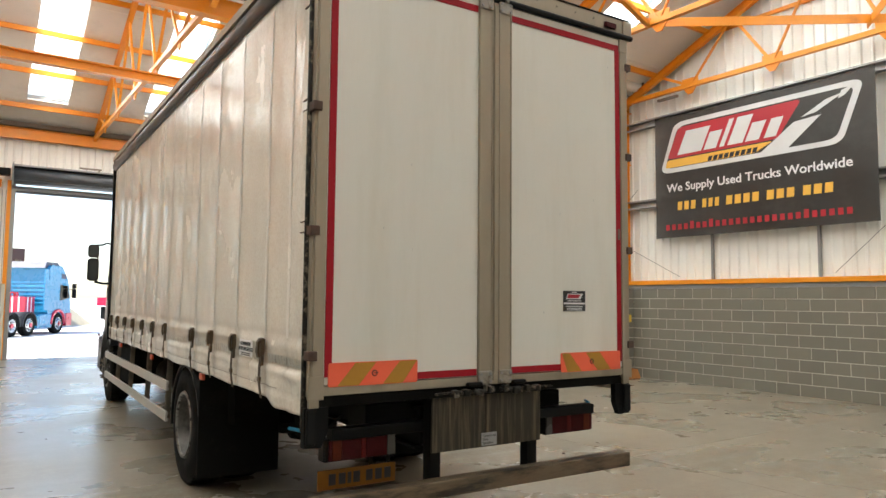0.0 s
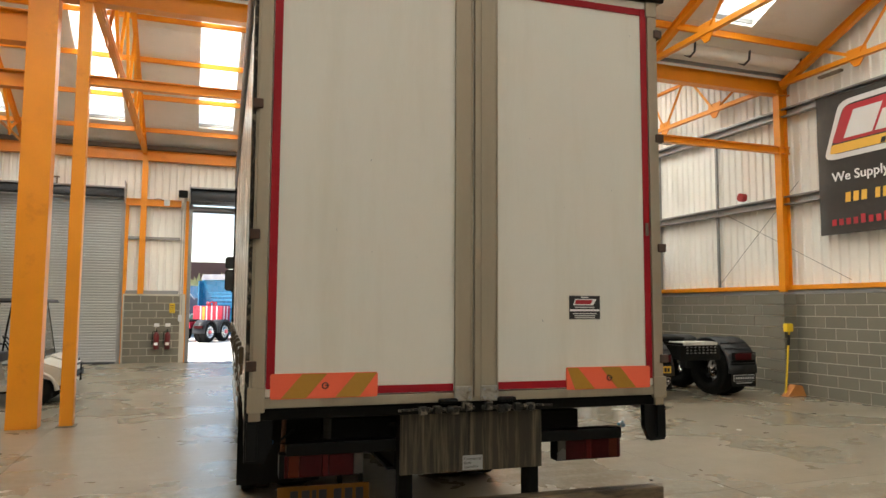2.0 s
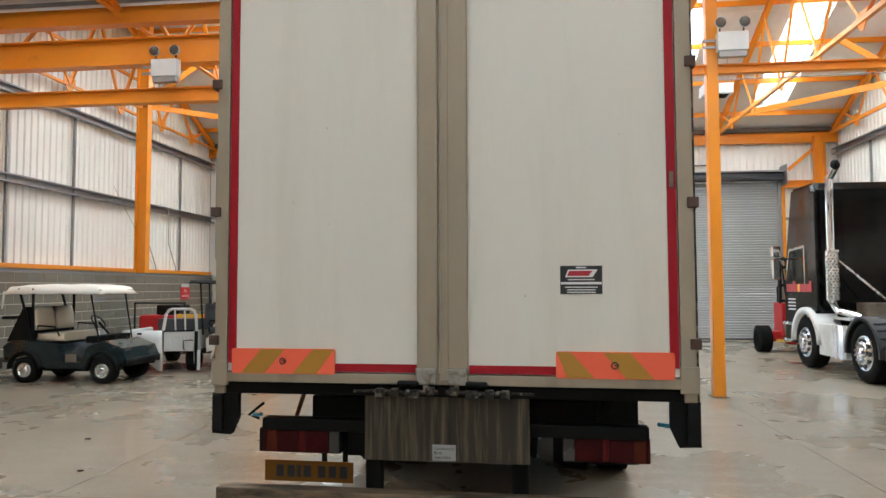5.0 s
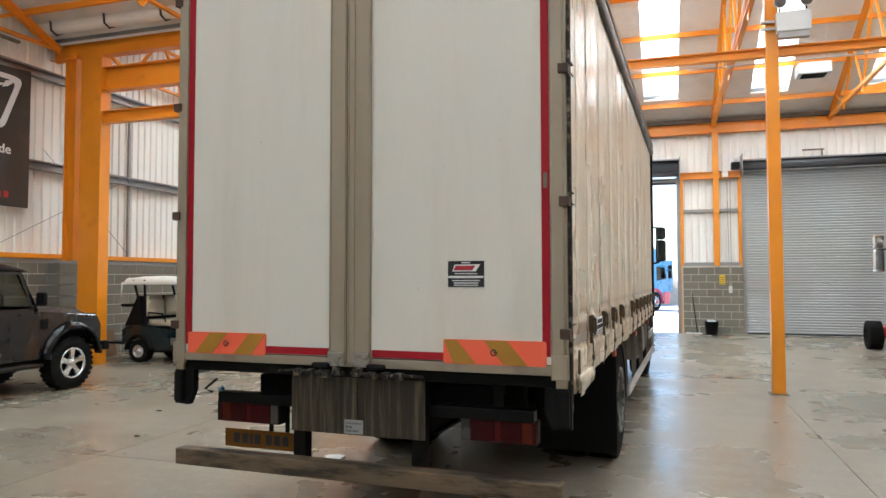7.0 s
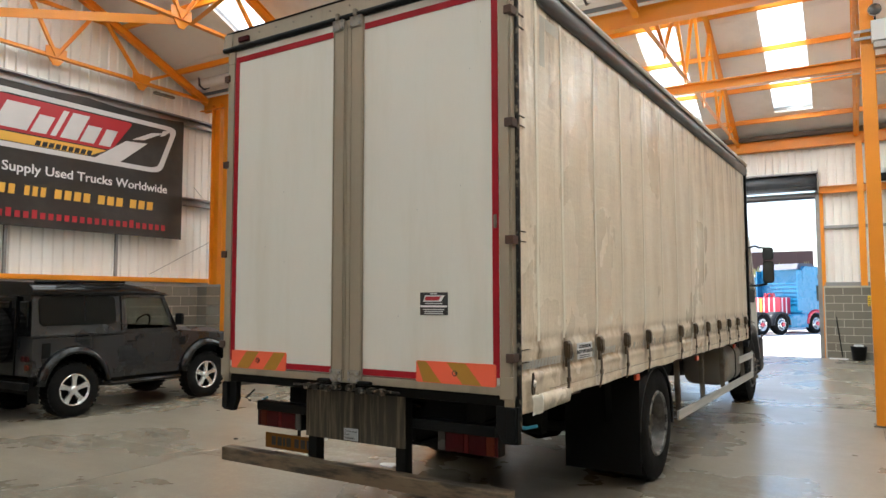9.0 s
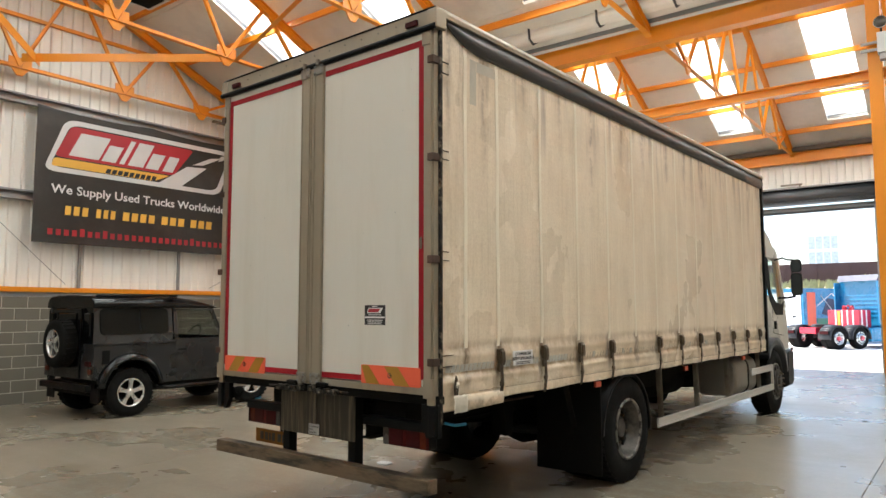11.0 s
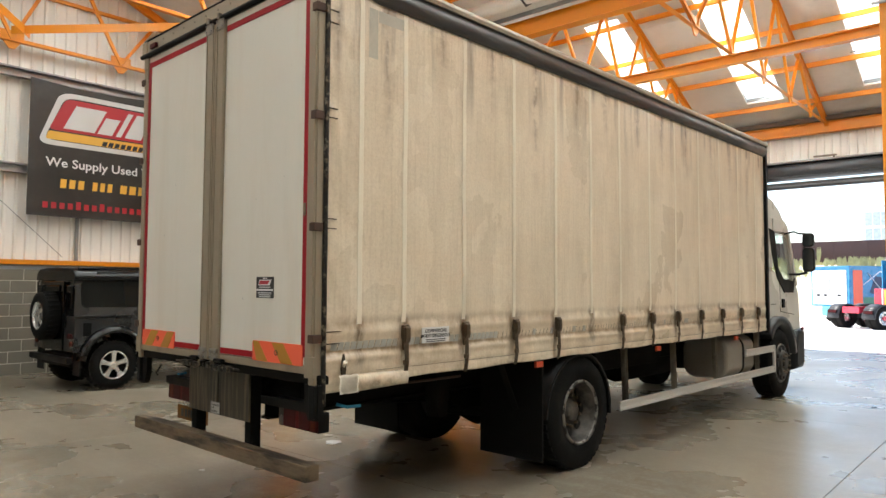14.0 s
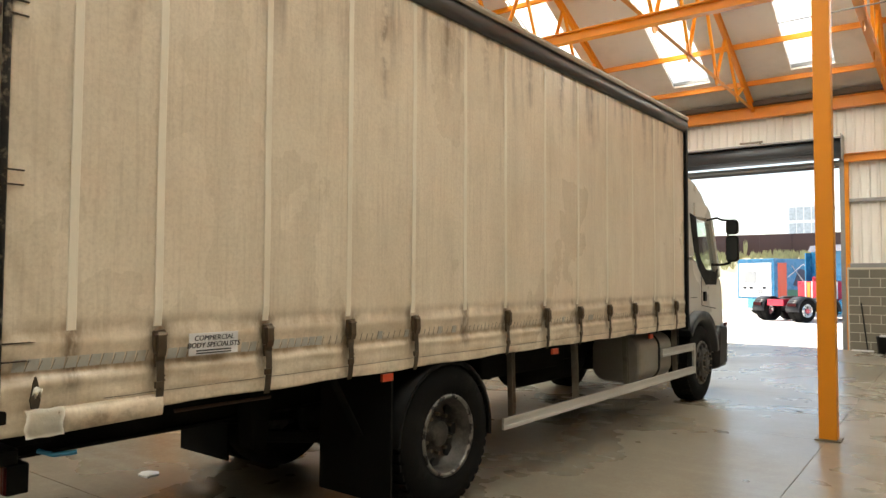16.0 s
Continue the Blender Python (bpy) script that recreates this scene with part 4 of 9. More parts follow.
# curtains
BUCKLES = (0.755, 1.38, 2.0, 2.61, 3.755, 4.395, 5.02, 5.66, 6.3, 6.935, 7.56)
SEAMS = (0.36,) + BUCKLES[:4] + (3.2,) + BUCKLES[4:]


def ease(v, a, b):
    k = max(0.0, min(1.0, (v - a) / (b - a)))
    return k * k * (3 - 2 * k)


def hem_bottom(y):
    """Height of the curtain's lower edge, which droops at the torn rear corner."""
    return 1.047 + 0.012 * ease(y, 1.5, 4.5) - 0.045 * ease(y, 0.72, 0.5) + 0.004 * math.sin(y * 7.3) + 0.003 * noise.noise(Vector((y * 9, 0, 2.2)))


def curtain_out(y, z):
    """How far the sheet stands out from its plane: shallow pleats above, two rolled folds with creases between the straps below."""
    near = min(abs(y - b) for b in BUCKLES)
    d = 0.004 * math.sin(y * 10.1) * min(1, (3.7 - z) / 0.8)
    d += 0.007 * noise.noise(Vector((y * 1.3, z * 0.8, 3.1)))
    d += 0.004 * noise.noise(Vector((y * 6, z * 2.5, 1.7)))
    if z < 1.5:
        pinch = math.exp(-(near / 0.075) ** 2)
        n1 = noise.noise(Vector((y * 2.6, z * 1.5, 8)))
        n2 = noise.noise(Vector((y * 7.0, z * 5, 5.3)))
        fold = 0.012 * math.exp(-((z - 1.375 - 0.008 * n1) / 0.032) ** 2)
        fold += 0.013 * math.exp(-((z - 1.212 - 0.012 * n1) / 0.024) ** 2) + 0.009 * ease(z, 1.23, 1.15)
        fold -= 0.006 * math.exp(-((z - 1.112 - 0.006 * n1) / 0.008) ** 2) + 0.006 * math.exp(-((z - 1.25) / 0.012) ** 2)
        fold -= 0.004 * math.exp(-((z - 1.44 - 0.012 * n1) / 0.025) ** 2)
        d += fold * (1 - 0.75 * pinch) * (0.9 + 0.35 * n1) - 0.008 * pinch * ease(z, 1.48, 1.4) + 0.002 * n2 * ease(z, 1.46, 1.3)
    if y < 0.34:
        k = 1 - y / 0.34
        d += k * (0.024 * noise.noise(Vector((y * 9 + z * 3, z * 5.5, 0.5))) + 0.013 * noise.noise(Vector((y * 22 + z * 9, z * 13, 7.5))))
    if y < 0.65 and z < 1.25:
        d += 0.018 * noise.noise(Vector((y * 5, z * 7, 4.2)))
    return d


def curtain(sx, material, name):
    bm = bmnew()
    ys = [0.085 + 0.315 * i / 18 for i in range(18)] + [0.4 + (7.95 - 0.4) * i / 210 for i in range(211)]
    zs = [1.045 + (1.56 - 1.045) * j / 40 for j in range(40)] + [1.56 + (3.7 - 1.56) * j / 48 for j in range(49)]
    grid = []
    for y in ys:
        drop = hem_bottom(y) - 1.045
        grid.append([bm.verts.new((sx * (1.245 + curtain_out(y, z)), y, z + drop * max(0, (1.15 - z) / 0.105))) for z in zs])
    for a, b in zip(grid, grid[1:]):
        for j in range(len(zs) - 1):
            f = bm.faces.new((a[j], b[j], b[j + 1], a[j + 1]))
            f.smooth = True
    layer = bm.loops.layers.uv.new("panel")
    for f in bm.faces:
        mid = f.calc_center_median().y
        k = sum(mid > s for s in SEAMS)
        ends = (0.0,) + SEAMS + (7.96,)
        for lp in f.loops:
            lp[layer].uv = (k + max(0.0, min(0.999, (lp.vert.co.y - ends[k]) / (ends[k + 1] - ends[k]))), lp.vert.co.z / 4)
    ob = part(name, bm, material, truck, "cream vinyl side curtain with grimy streaks" if sx > 0 else "cream vinyl side curtain, wrinkled and shiny")
    md = ob.modifiers.new("thickness", "SOLIDIFY")
    md.thickness, md.offset = 0.003, -1
    for y in SEAMS:
        bm = bmnew()
        prev = None
        for j in range(30):
            z = 1.425 + (3.62 - 1.425) * j / 29
            o = 1.2485 + curtain_out(y, z)
            v = [bm.verts.new((sx * o, y - 0.021, z)), bm.verts.new((sx * (o + 0.0018), y - 0.017, z)), bm.verts.new((sx * (o + 0.0018), y + 0.017, z)), bm.verts.new((sx * o, y + 0.021, z))]
            if prev:
                for k in range(3):
                    bm.faces.new((prev[k], prev[k + 1], v[k + 1], v[k]))
            prev = v
        part("curtain_seam", bm, SEAMR if sx > 0 else SEAM, ob)
    # reflective hem tape: whole pieces towards the rear, further on worn away to the joints between them
    def slip(y0, y1, z0, z1, lean, lift):
        bm_ = bmnew()
        q4 = [bm_.verts.new((sx * (1.245 + lift + curtain_out(yy, zz)), yy, zz)) for yy, zz in ((y0, z0), (y1, z0), (y1 + lean, z1), (y0 + lean, z1))]
        bm_.faces.new(q4)
        return bm_
    tr = random.Random(5)
    y = 0.13
    while y < 7.86:
        whole = y < 1.75 or tr.random() < 0.12
        if min(abs(y + 0.025 - b) for b in BUCKLES) > 0.05 and not 0.88 < y < 1.2:
            if whole:
                part("hem_tape", slip(y, y + 0.046, 1.266, 1.316, 0.008, 0.0035), HEMTAPE, ob)
            part("tape_joint", slip(y + 0.046, y + (0.05 if whole else 0.053), 1.262 + tr.uniform(0, 0.008), 1.318 - tr.uniform(0, 0.012), 0.016, 0.0042), TAPEDARK, ob)
        y += 0.052
    # stitched line along the lower pocket
    for z in (1.118,):
        bm = bmnew()
        prev = None
        for i in range(170):
            y = 0.45 + 7.48 * i / 169
            v = [bm.verts.new((sx * (1.2475 + curtain_out(y, z)), y, z - 0.0025)), bm.verts.new((sx * (1.2475 + curtain_out(y, z)), y, z + 0.0015))]
            if prev:
                bm.faces.new((prev[0], v[0], v[1], prev[1]))
            prev = v
        part("hem_stitching", bm, TAPEDARK, ob)
    # over-centre buckles, each tilted a little its own way, with the webbing below them
    for y in BUCKLES:
        x, tilt = 1.258, tr.uniform(-0.006, 0.006)
        bk = bmnew()
        prism(bk, [(y - 0.029 + tilt, 1.405), (y + 0.026 + tilt, 1.41), (y + 0.03, 1.335), (y + 0.024, 1.3), (y - 0.026, 1.298), (y - 0.031, 1.34)], sx * x, sx * (x + 0.03))
        bmesh.ops.bevel(bk, geom=bk.edges[:], offset=0.004, segments=2, affect="EDGES")
        b_ = part("strap_buckle", bk, BUCKLE, ob, "dull brown steel over-centre buckle")
        part("buckle_lever", prism(bmnew(), [(sx * (x + 0.032), 1.4), (sx * (x + 0.042), 1.385), (sx * (x + 0.046), 1.32), (sx * (x + 0.036), 1.285), (sx * (x + 0.03), 1.29), (sx * (x + 0.034), 1.34)], y - 0.019 + tilt, y + 0.019, "y"), BUCKLE, b_)
        part("buckle_pin", rod(bmnew(), (sx * (x + 0.03), y - 0.034 + tilt, 1.385), (sx * (x + 0.03), y + 0.032 + tilt, 1.387), 0.006, 8), HINGE, b_)
        part("buckle_plate", prism(bmnew(), [(y - 0.024, 1.297), (y + 0.022, 1.299), (y + 0.026, 1.27), (y + 0.018, 1.235), (y - 0.02, 1.235), (y - 0.025, 1.262)], sx * (x + 0.004), sx * (x + 0.02)), BUCKLE, b_)
        low = hem_bottom(y) - 0.012
        pts = [(1.27, 1.30), (1.278, 1.23), (1.28, 1.15), (1.272, 1.08), (1.262, low)]
        st = bmnew()
        loft(st, [[(sx * px, y - 0.02 - tilt, pz), (sx * px, y + 0.017 - tilt, pz), (sx * (px + 0.004), y + 0.017 - tilt, pz), (sx * (px + 0.004), y - 0.02 - tilt, pz)] for px, pz in pts], smooth=False)
        part("strap", st, STRAP, b_)
        part("strap_hook", box(bmnew(), sx * 1.283 - 0.008, sx * 1.283 + 0.008, y - 0.026, y + 0.018, 1.135, 1.168, 0.004), BUCKLE, b_)
        if tr.random() < 0.7:
            part("strap_fray", prism(bmnew(), [(y + 0.016, 1.2), (y + 0.032, 1.192), (y + 0.018, 1.178), (y + 0.034, 1.17), (y + 0.016, 1.158)], sx * 1.274, sx * 1.277), STRAP, b_)
    return ob


cr = curtain(1, CURTAIN_R, "side_curtain")
cl = curtain(-1, CURTAIN_L, "side_curtain")
for sx, c in ((1, cr), (-1, cl)):
    lab = part("maker_label", box(bmnew(), sx * 1.283 - 0.002, sx * 1.283 + 0.002, 0.9, 1.18, 1.272, 1.382, 0.001), PAPER, c, "white printed label")
    o = 1.2855
    y0 = 1.04
    m = pose(sx * o, y0, 1.345, 90, 0, 90 * sx)
    letters("COMMERCIAL", 0.036, m, INK, lab, align="CENTER", shear=0.2)
    letters("BODY SPECIALISTS", 0.036, pose(sx * o, y0, 1.31, 90, 0, 90 * sx), INK, lab, align="CENTER", shear=0.2)
    for k in range(2):
        part("small_print", box(bmnew(), sx * o - 0.001, sx * o + 0.001, y0 - 0.1, y0 + 0.1, 1.292 - k * 0.013, 1.298 - k * 0.013), INK, lab)
    # pelmet, side rail, front and rear edges
    bm = bmnew()
    secs = []
    for i, y in enumerate((0.14, 0.22, 0.34, 0.5, 1.5, 3, 5, 7, 8.0)):
        k = (0.25, 0.5, 0.8, 1, 1, 1, 1, 1, 1)[i]
        top, bot, bulge = 3.735, 3.735 - 0.155 * k, 0.028 * k
        secs.append([(sx * 1.25, y, top)] + [(sx * (1.25 + bulge * math.sin(math.pi * j / 6) + 0.012), y, top - (top - bot) * j / 6) for j in range(7)] + [(sx * 1.25, y, bot)])
    loft(bm, secs)
    part("gutter_pelmet", bm, PELMET, truck, "dark grey rounded gutter pelmet")
    part("roof_side_rail", sweep(bmnew(), (sx * 1.25, 0.02, 3.76), (sx * 1.25, BODY, 3.76), [(-0.035, -0.028), (0.035, -0.028), (0.04, 0.0), (0.03, 0.03), (-0.035, 0.034)]), ALU, truck)
    part("front_post", box(bmnew(), sx * 1.24 - 0.035, sx * 1.24 + 0.035, 7.96, BODY, 1.03, 3.76, 0.008), BLACK, truck)
    part("corner_pole", rod(bmnew(), (sx * 1.25, 0.075, 0.93), (sx * 1.25, 0.075, 3.66), 0.017, 12), GREASE, truck, "dark greasy curtain tensioner pole")
    part("rear_post", box(bmnew(), sx * 1.215 - 0.03, sx * 1.215 + 0.03, 0.01, 0.07, 1.06, 3.7, 0.004), ALU, truck)
    rbox("corner_casting", ALU, truck, min(sx * 1.2, sx * 1.29), max(sx * 1.2, sx * 1.29), -0.012, 0.1, 3.64, 3.78, 0.008)
    # fraying corner and tears at the rear edge
    for z in (3.42, 3.34, 2.79, 2.73, 2.09, 2.03):
        part("curtain_strap_end", box(bmnew(), sx * 1.262 - 0.004, sx * 1.262 + 0.006, 0.075, 0.15, z - 0.003, z + 0.003), STRAP, c)
flap = bmnew()
rows_ = []
for i in range(9):
    y = 0.172 + 0.15 * i / 8
    rows_.append([flap.verts.new((1.284 + 0.012 * math.sin(j * 0.5) + 0.005 * noise.noise(Vector((y * 18, j * 0.9, 3))), y + 0.006 * math.sin(j * 1.3), 1.112 - 0.118 * j / 6 + 0.006 * noise.noise(Vector((y * 25, j, 1))))) for j in range(7)])
for a, b in zip(rows_, rows_[1:]):
    for j in range(6):
        flap.faces.new((a[j], b[j], b[j + 1], a[j + 1])).smooth = True
bmesh.ops.solidify(flap, geom=flap.faces[:], thickness=0.004)
part("torn_corner", flap, FLAPWHITE, cr, "torn white curtain corner")
part("tear", loft(bmnew(), [[(1.272, 0.212 - w_, z_), (1.272, 0.212 + w_, z_), (1.282, 0.212 + w_, z_), (1.282, 0.212 - w_, z_)] for z_, w_ in ((1.115, 0.014), (1.15, 0.02), (1.19, 0.013), (1.22, 0.009), (1.245, 0.002))], smooth=False), STRAP, cr, "brown tear in the curtain")
part("frayed_tuft", loft(bmnew(), [[(1.284, 0.196 + 0.007 * k, 1.165 + 0.012 * math.sin(k * 2.1)), (1.288, 0.2 + 0.007 * k, 1.185 + 0.01 * math.cos(k * 1.7)), (1.284, 0.204 + 0.007 * k, 1.2 + 0.006 * math.sin(k))] for k in range(6)]), FLAPWHITE, cr)
bm = bmnew()
secs = []
for i in range(12):
    y = 0.3 + 0.043 * i
    k = 1 - 0.5 * i / 11
    w_ = 0.006 * noise.noise(Vector((y * 9, 1, 6)))
    secs.append([(1.262, y, 1.108 + w_), (1.276 + 0.012 * k + w_, y, 1.09), (1.282 + 0.012 * k + w_, y, 1.055), (1.276 + 0.006 * k, y, 1.02 - 0.02 * k), (1.258, y, 1.012 - 0.015 * k)])
loft(bm, secs)
part("loose_fold", bm, CURTAIN_R, cr, "loose creased fold of the torn curtain")
for y0, y1, z in ((0.09, 0.215, 1.385), (0.09, 0.2, 1.31)):
    part("curtain_slit", prism(bmnew(), [(y0, z - 0.004), (y1, z - 0.001), (y1 - 0.02, z + 0.003), (y0, z + 0.003)], 1.2515, 1.264), STRAP, cr)
for y0, y1, z0, z1 in ((0.42, 0.5, 3.2, 3.54), (0.505, 0.74, 3.46, 3.54)):
    bm = bmnew()
    ny, nz = 6, 10
    g = [[bm.verts.new((1.2468 + curtain_out(y0 + (y1 - y0) * i / ny, z0 + (z1 - z0) * j / nz), y0 + (y1 - y0) * i / ny, z0 + (z1 - z0) * j / nz)) for j in range(nz + 1)] for i in range(ny + 1)]
    for i in range(ny):
        for j in range(nz):
            bm.faces.new((g[i][j], g[i + 1][j], g[i + 1][j + 1], g[i][j + 1]))
    part("grey_patch", bm, PATCH, cr)
part("roof_sheet", box(bmnew(), -1.24, 1.24, 0.03, BODY, 3.765, 3.79, 0.004), WHITEPAINT, truck)
part("bulkhead", box(bmnew(), -1.21, 1.21, BODY - 0.05, BODY - 0.01, 1.1, 3.76), WHITEPAINT, truck)

# rear frame
rbox("header_panel", ALU, truck, -1.2, 1.2, 0.0, 0.08, 3.655, 3.785, 0.006, "scuffed aluminium header with rivets")
part("header_seal", rod(bmnew(), (-1.28, -0.012, 3.65), (1.28, -0.012, 3.65), 0.02, 12), BLACK, truck)
rbox("header_edge", CHASSIS, truck, -1.27, 1.27, -0.004, 0.06, 3.78, 3.795, 0.003)
for i in range(13):
    part("rivet", rod(bmnew(), (-1.08 + i * 0.18, 0.002, 3.735), (-1.08 + i * 0.18, -0.005, 3.735), 0.007, 8), STEEL, truck)
for sx in (-1, 1):
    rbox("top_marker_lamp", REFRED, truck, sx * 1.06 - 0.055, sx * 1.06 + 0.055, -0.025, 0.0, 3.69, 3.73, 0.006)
rbox("door_sill", ALU, truck, -1.19, 1.19, 0.0, 0.07, 1.125, 1.178, 0.005)
rbox("rear_rail", CHASSIS, truck, -1.25, 1.25, 0.03, 0.12, 1.06, 1.122, 0.006)
for sx in (-1, 1):
    rbox("sill_bracket", ALU, truck, sx * 1.21 - 0.045, sx * 1.21 + 0.045, -0.008, 0.02, 1.105, 1.235, 0.004)
    part("corner_buffer", prism(bmnew(), [(sx * 1.262, 1.06), (sx * 1.262, 0.845), (sx * 1.16, 0.84), (sx * 1.12, 0.93), (sx * 1.12, 1.06)], 0.03, 0.075, "y"), BLACK, truck, "black rubber dock buffer")
    part("buffer_pad", box(bmnew(), sx * 1.225 - 0.03, sx * 1.225 + 0.03, 0.005, 0.035, 0.86, 1.055, 0.008), BLACK, truck)


def rear_door(sx):
    d = rbox("rear_door", WHITEPAINT, truck, min(sx * 1.165, -0.02), max(sx * 1.165, -0.02), 0.005, 0.04, 1.183, 3.628, 0.003, "white panelled rear door with red border tape")
    a, b = sx * 1.162, sx * 1.118
    part("red_tape", box(bmnew(), min(a, b), max(a, b), 0.0005, 0.006, 1.225, 3.58, 0.001), REDTAPE, d)
    inner = -0.135 if sx < 0 else 0.135
    part("red_tape", box(bmnew(), min(sx * 1.117, inner), max(sx * 1.117, inner), 0.0005, 0.006, 3.534, 3.578, 0.001), REDTAPE, d)
    part("red_tape", box(bmnew(), min(sx * 0.57, inner), max(sx * 0.57, inner), 0.0005, 0.006, 1.186, 1.228, 0.001), REDTAPE, d)
    part("door_edge", box(bmnew(), min(sx * 1.168, sx * 1.235), max(sx * 1.168, sx * 1.235), -0.006, 0.03, 1.183, 3.625, 0.004), ALU, d)
    lo, hi = (-0.132, -0.022) if sx < 0 else (-0.016, 0.132)
    part("closing_strip", box(bmnew(), lo, hi, -0.014, 0.004, 1.15, 3.625, 0.004), ALU, d, "dull aluminium closing strip")
    for x in ((-0.125, -0.033) if sx < 0 else (-0.008, 0.028, 0.122)):
        part("strip_rib", box(bmnew(), x - 0.004, x + 0.004, -0.02, -0.012, 1.2, 3.59, 0.001), ALU, d)
    for z in (1.345, 2.035, 2.735, 3.42):
        part("hinge", box(bmnew(), min(sx * 1.212, sx * 1.266), max(sx * 1.212, sx * 1.266), -0.02, 0.05, z - 0.026, z + 0.026, 0.005), HINGE, d, "dark rusty hinge block")
    mx = 0.855 * sx
    mk = part("marker_board", prism(bmnew(), [(mx + p, 1.237 + q) for p, q in round_rect(0.57, 0.132, 0.012)], -0.004, 0.004, "y"), MARKRED, d, "red and gold striped marker board")
    for k in (-0.155, 0.13):
        x0 = mx + k
        pts = [(x0 - 0.075, 1.174), (x0 + 0.055, 1.174), (x0 + 0.055 - 0.11 * sx, 1.30), (x0 - 0.075 - 0.11 * sx, 1.30)]
        lo_, hi_ = mx - 0.28, mx + 0.28
        part("gold_stripe", prism(bmnew(), [(min(max(p, lo_), hi_), q) for p, q in pts], -0.0055, -0.003, "y"), MARKGOLD, mk)
    bm = bmnew()
    lathe(bm, [(-0.0065, 0.012), (-0.0065, 0.018), (-0.0045, 0.018)], (mx, 0, 1.237), "y", 20)
    box(bm, mx - 0.002, mx + 0.022, -0.0065, -0.0045, 1.236, 1.241)
    part("approval_mark", bm, INK, mk)
    # keeper plates top and bottom
    cx = -0.083 if sx < 0 else 0.075
    for z in (1.165, 3.595):
        kp = part("keeper_plate", box(bmnew(), cx - 0.055, cx + 0.055, -0.026, -0.012, z - 0.035, z + 0.05, 0.008), KEEPER, d, "worn steel keeper plate")
        for ax in (-0.035, 0.035):
            for az in (-0.015, 0.03):
                part("bolt", rod(bmnew(), (cx + ax, -0.026, z + az), (cx + ax, -0.033, z + az), 0.008, 8), GALV, kp)
        part("lock_cam", box(bmnew(), cx - 0.012, cx + 0.012, -0.045, -0.014, z - (0.075 if z < 2 else -0.04), z - (0.035 if z < 2 else -0.085), 0.004), STEEL, kp)
    part("corner_plate", box(bmnew(), sx * 1.195 - 0.04, sx * 1.195 + 0.04, -0.012, 0.002, 3.53, 3.628, 0.006), ALU, d)
    h = bmnew()
    rod(h, (sx * 0.02, -0.035, 1.095), (sx * 0.33, -0.03, 1.088), 0.011, 10)
    for k, (hx, hz) in enumerate(((0.06, 1.1), (0.14, 1.085), (0.24, 1.09), (0.32, 1.088))):
        box(h, sx * hx - 0.022, sx * hx + 0.022, -0.06, -0.012, hz - 0.02, hz + 0.022, 0.007)
    lathe(h, [(-0.066, 0.0), (-0.066, 0.018), (-0.05, 0.022), (-0.03, 0.022)], (sx * 0.17, 0, 1.09), "y", 14)
    lathe(h, [(-0.06, 0.0), (-0.06, 0.012), (-0.03, 0.015)], (sx * 0.285, 0, 1.092), "y", 12)
    bar(h, (sx * 0.29, -0.045, 1.1), (sx * 0.46, -0.03, 1.092), 0.012, 0.012)
    hd = part("door_handle", h, GREASE, d, "greasy black steel door handle with painted highlights")
    part("grip", box(bmnew(), min(sx * 0.12, sx * 0.23), max(sx * 0.12, sx * 0.23), -0.05, -0.01, 1.122, 1.15, 0.012), BLACK, hd)
    return d


door_l, door_r = rear_door(-1), rear_door(1)
# dealer sticker, its mark as plain shapes and its small print as bars
st = part("dealer_sticker", box(bmnew(), 0.596, 0.802, 0.0015, 0.006, 1.588, 1.729), INK, door_r, "small black printed sticker")
part("logo_shape", prism(bmnew(), [(0.62, 1.672), (0.755, 1.672), (0.78, 1.71), (0.635, 1.71)], 0.0003, 0.002, "y"), PAPER, st)
part("logo_shape", prism(bmnew(), [(0.63, 1.678), (0.735, 1.678), (0.755, 1.704), (0.64, 1.704)], -0.0007, 0.001, "y"), PRINTRED, st)
for z, w, c in ((1.72, 0.05, PAPER), (1.66, 0.13, PRINTGREY), (1.642, 0.2, PAPER), (1.622, 0.16, PRINTGREY), (1.609, 0.14, PRINTGREY), (1.597, 0.14, PRINTGREY)):
    part("print_line", box(bmnew(), 0.699 - w / 2, 0.699 + w / 2, 0.0005, 0.0018, z - (0.006 if z == 1.642 else 0.003), z + (0.006 if z == 1.642 else 0.003)), c, st)
part("edge_latch", box(bmnew(), 1.13, 1.15, -0.008, 0.002, 2.11, 2.19, 0.004), STEEL, door_r)
sr = random.Random(11)
for i in range(16):
    x, z = sr.uniform(-1.0, 1.05), sr.uniform(1.5, 3.4)
    if abs(x) > 0.2:
        w_, h_ = sr.uniform(0.001, 0.002), sr.uniform(0.001, 0.006)
        part("paint_chip", box(bmnew(), x - w_, x + w_, 0.0035, 0.0048, z - h_, z + h_), TAPEGREY, door_l if x < 0 else door_r)
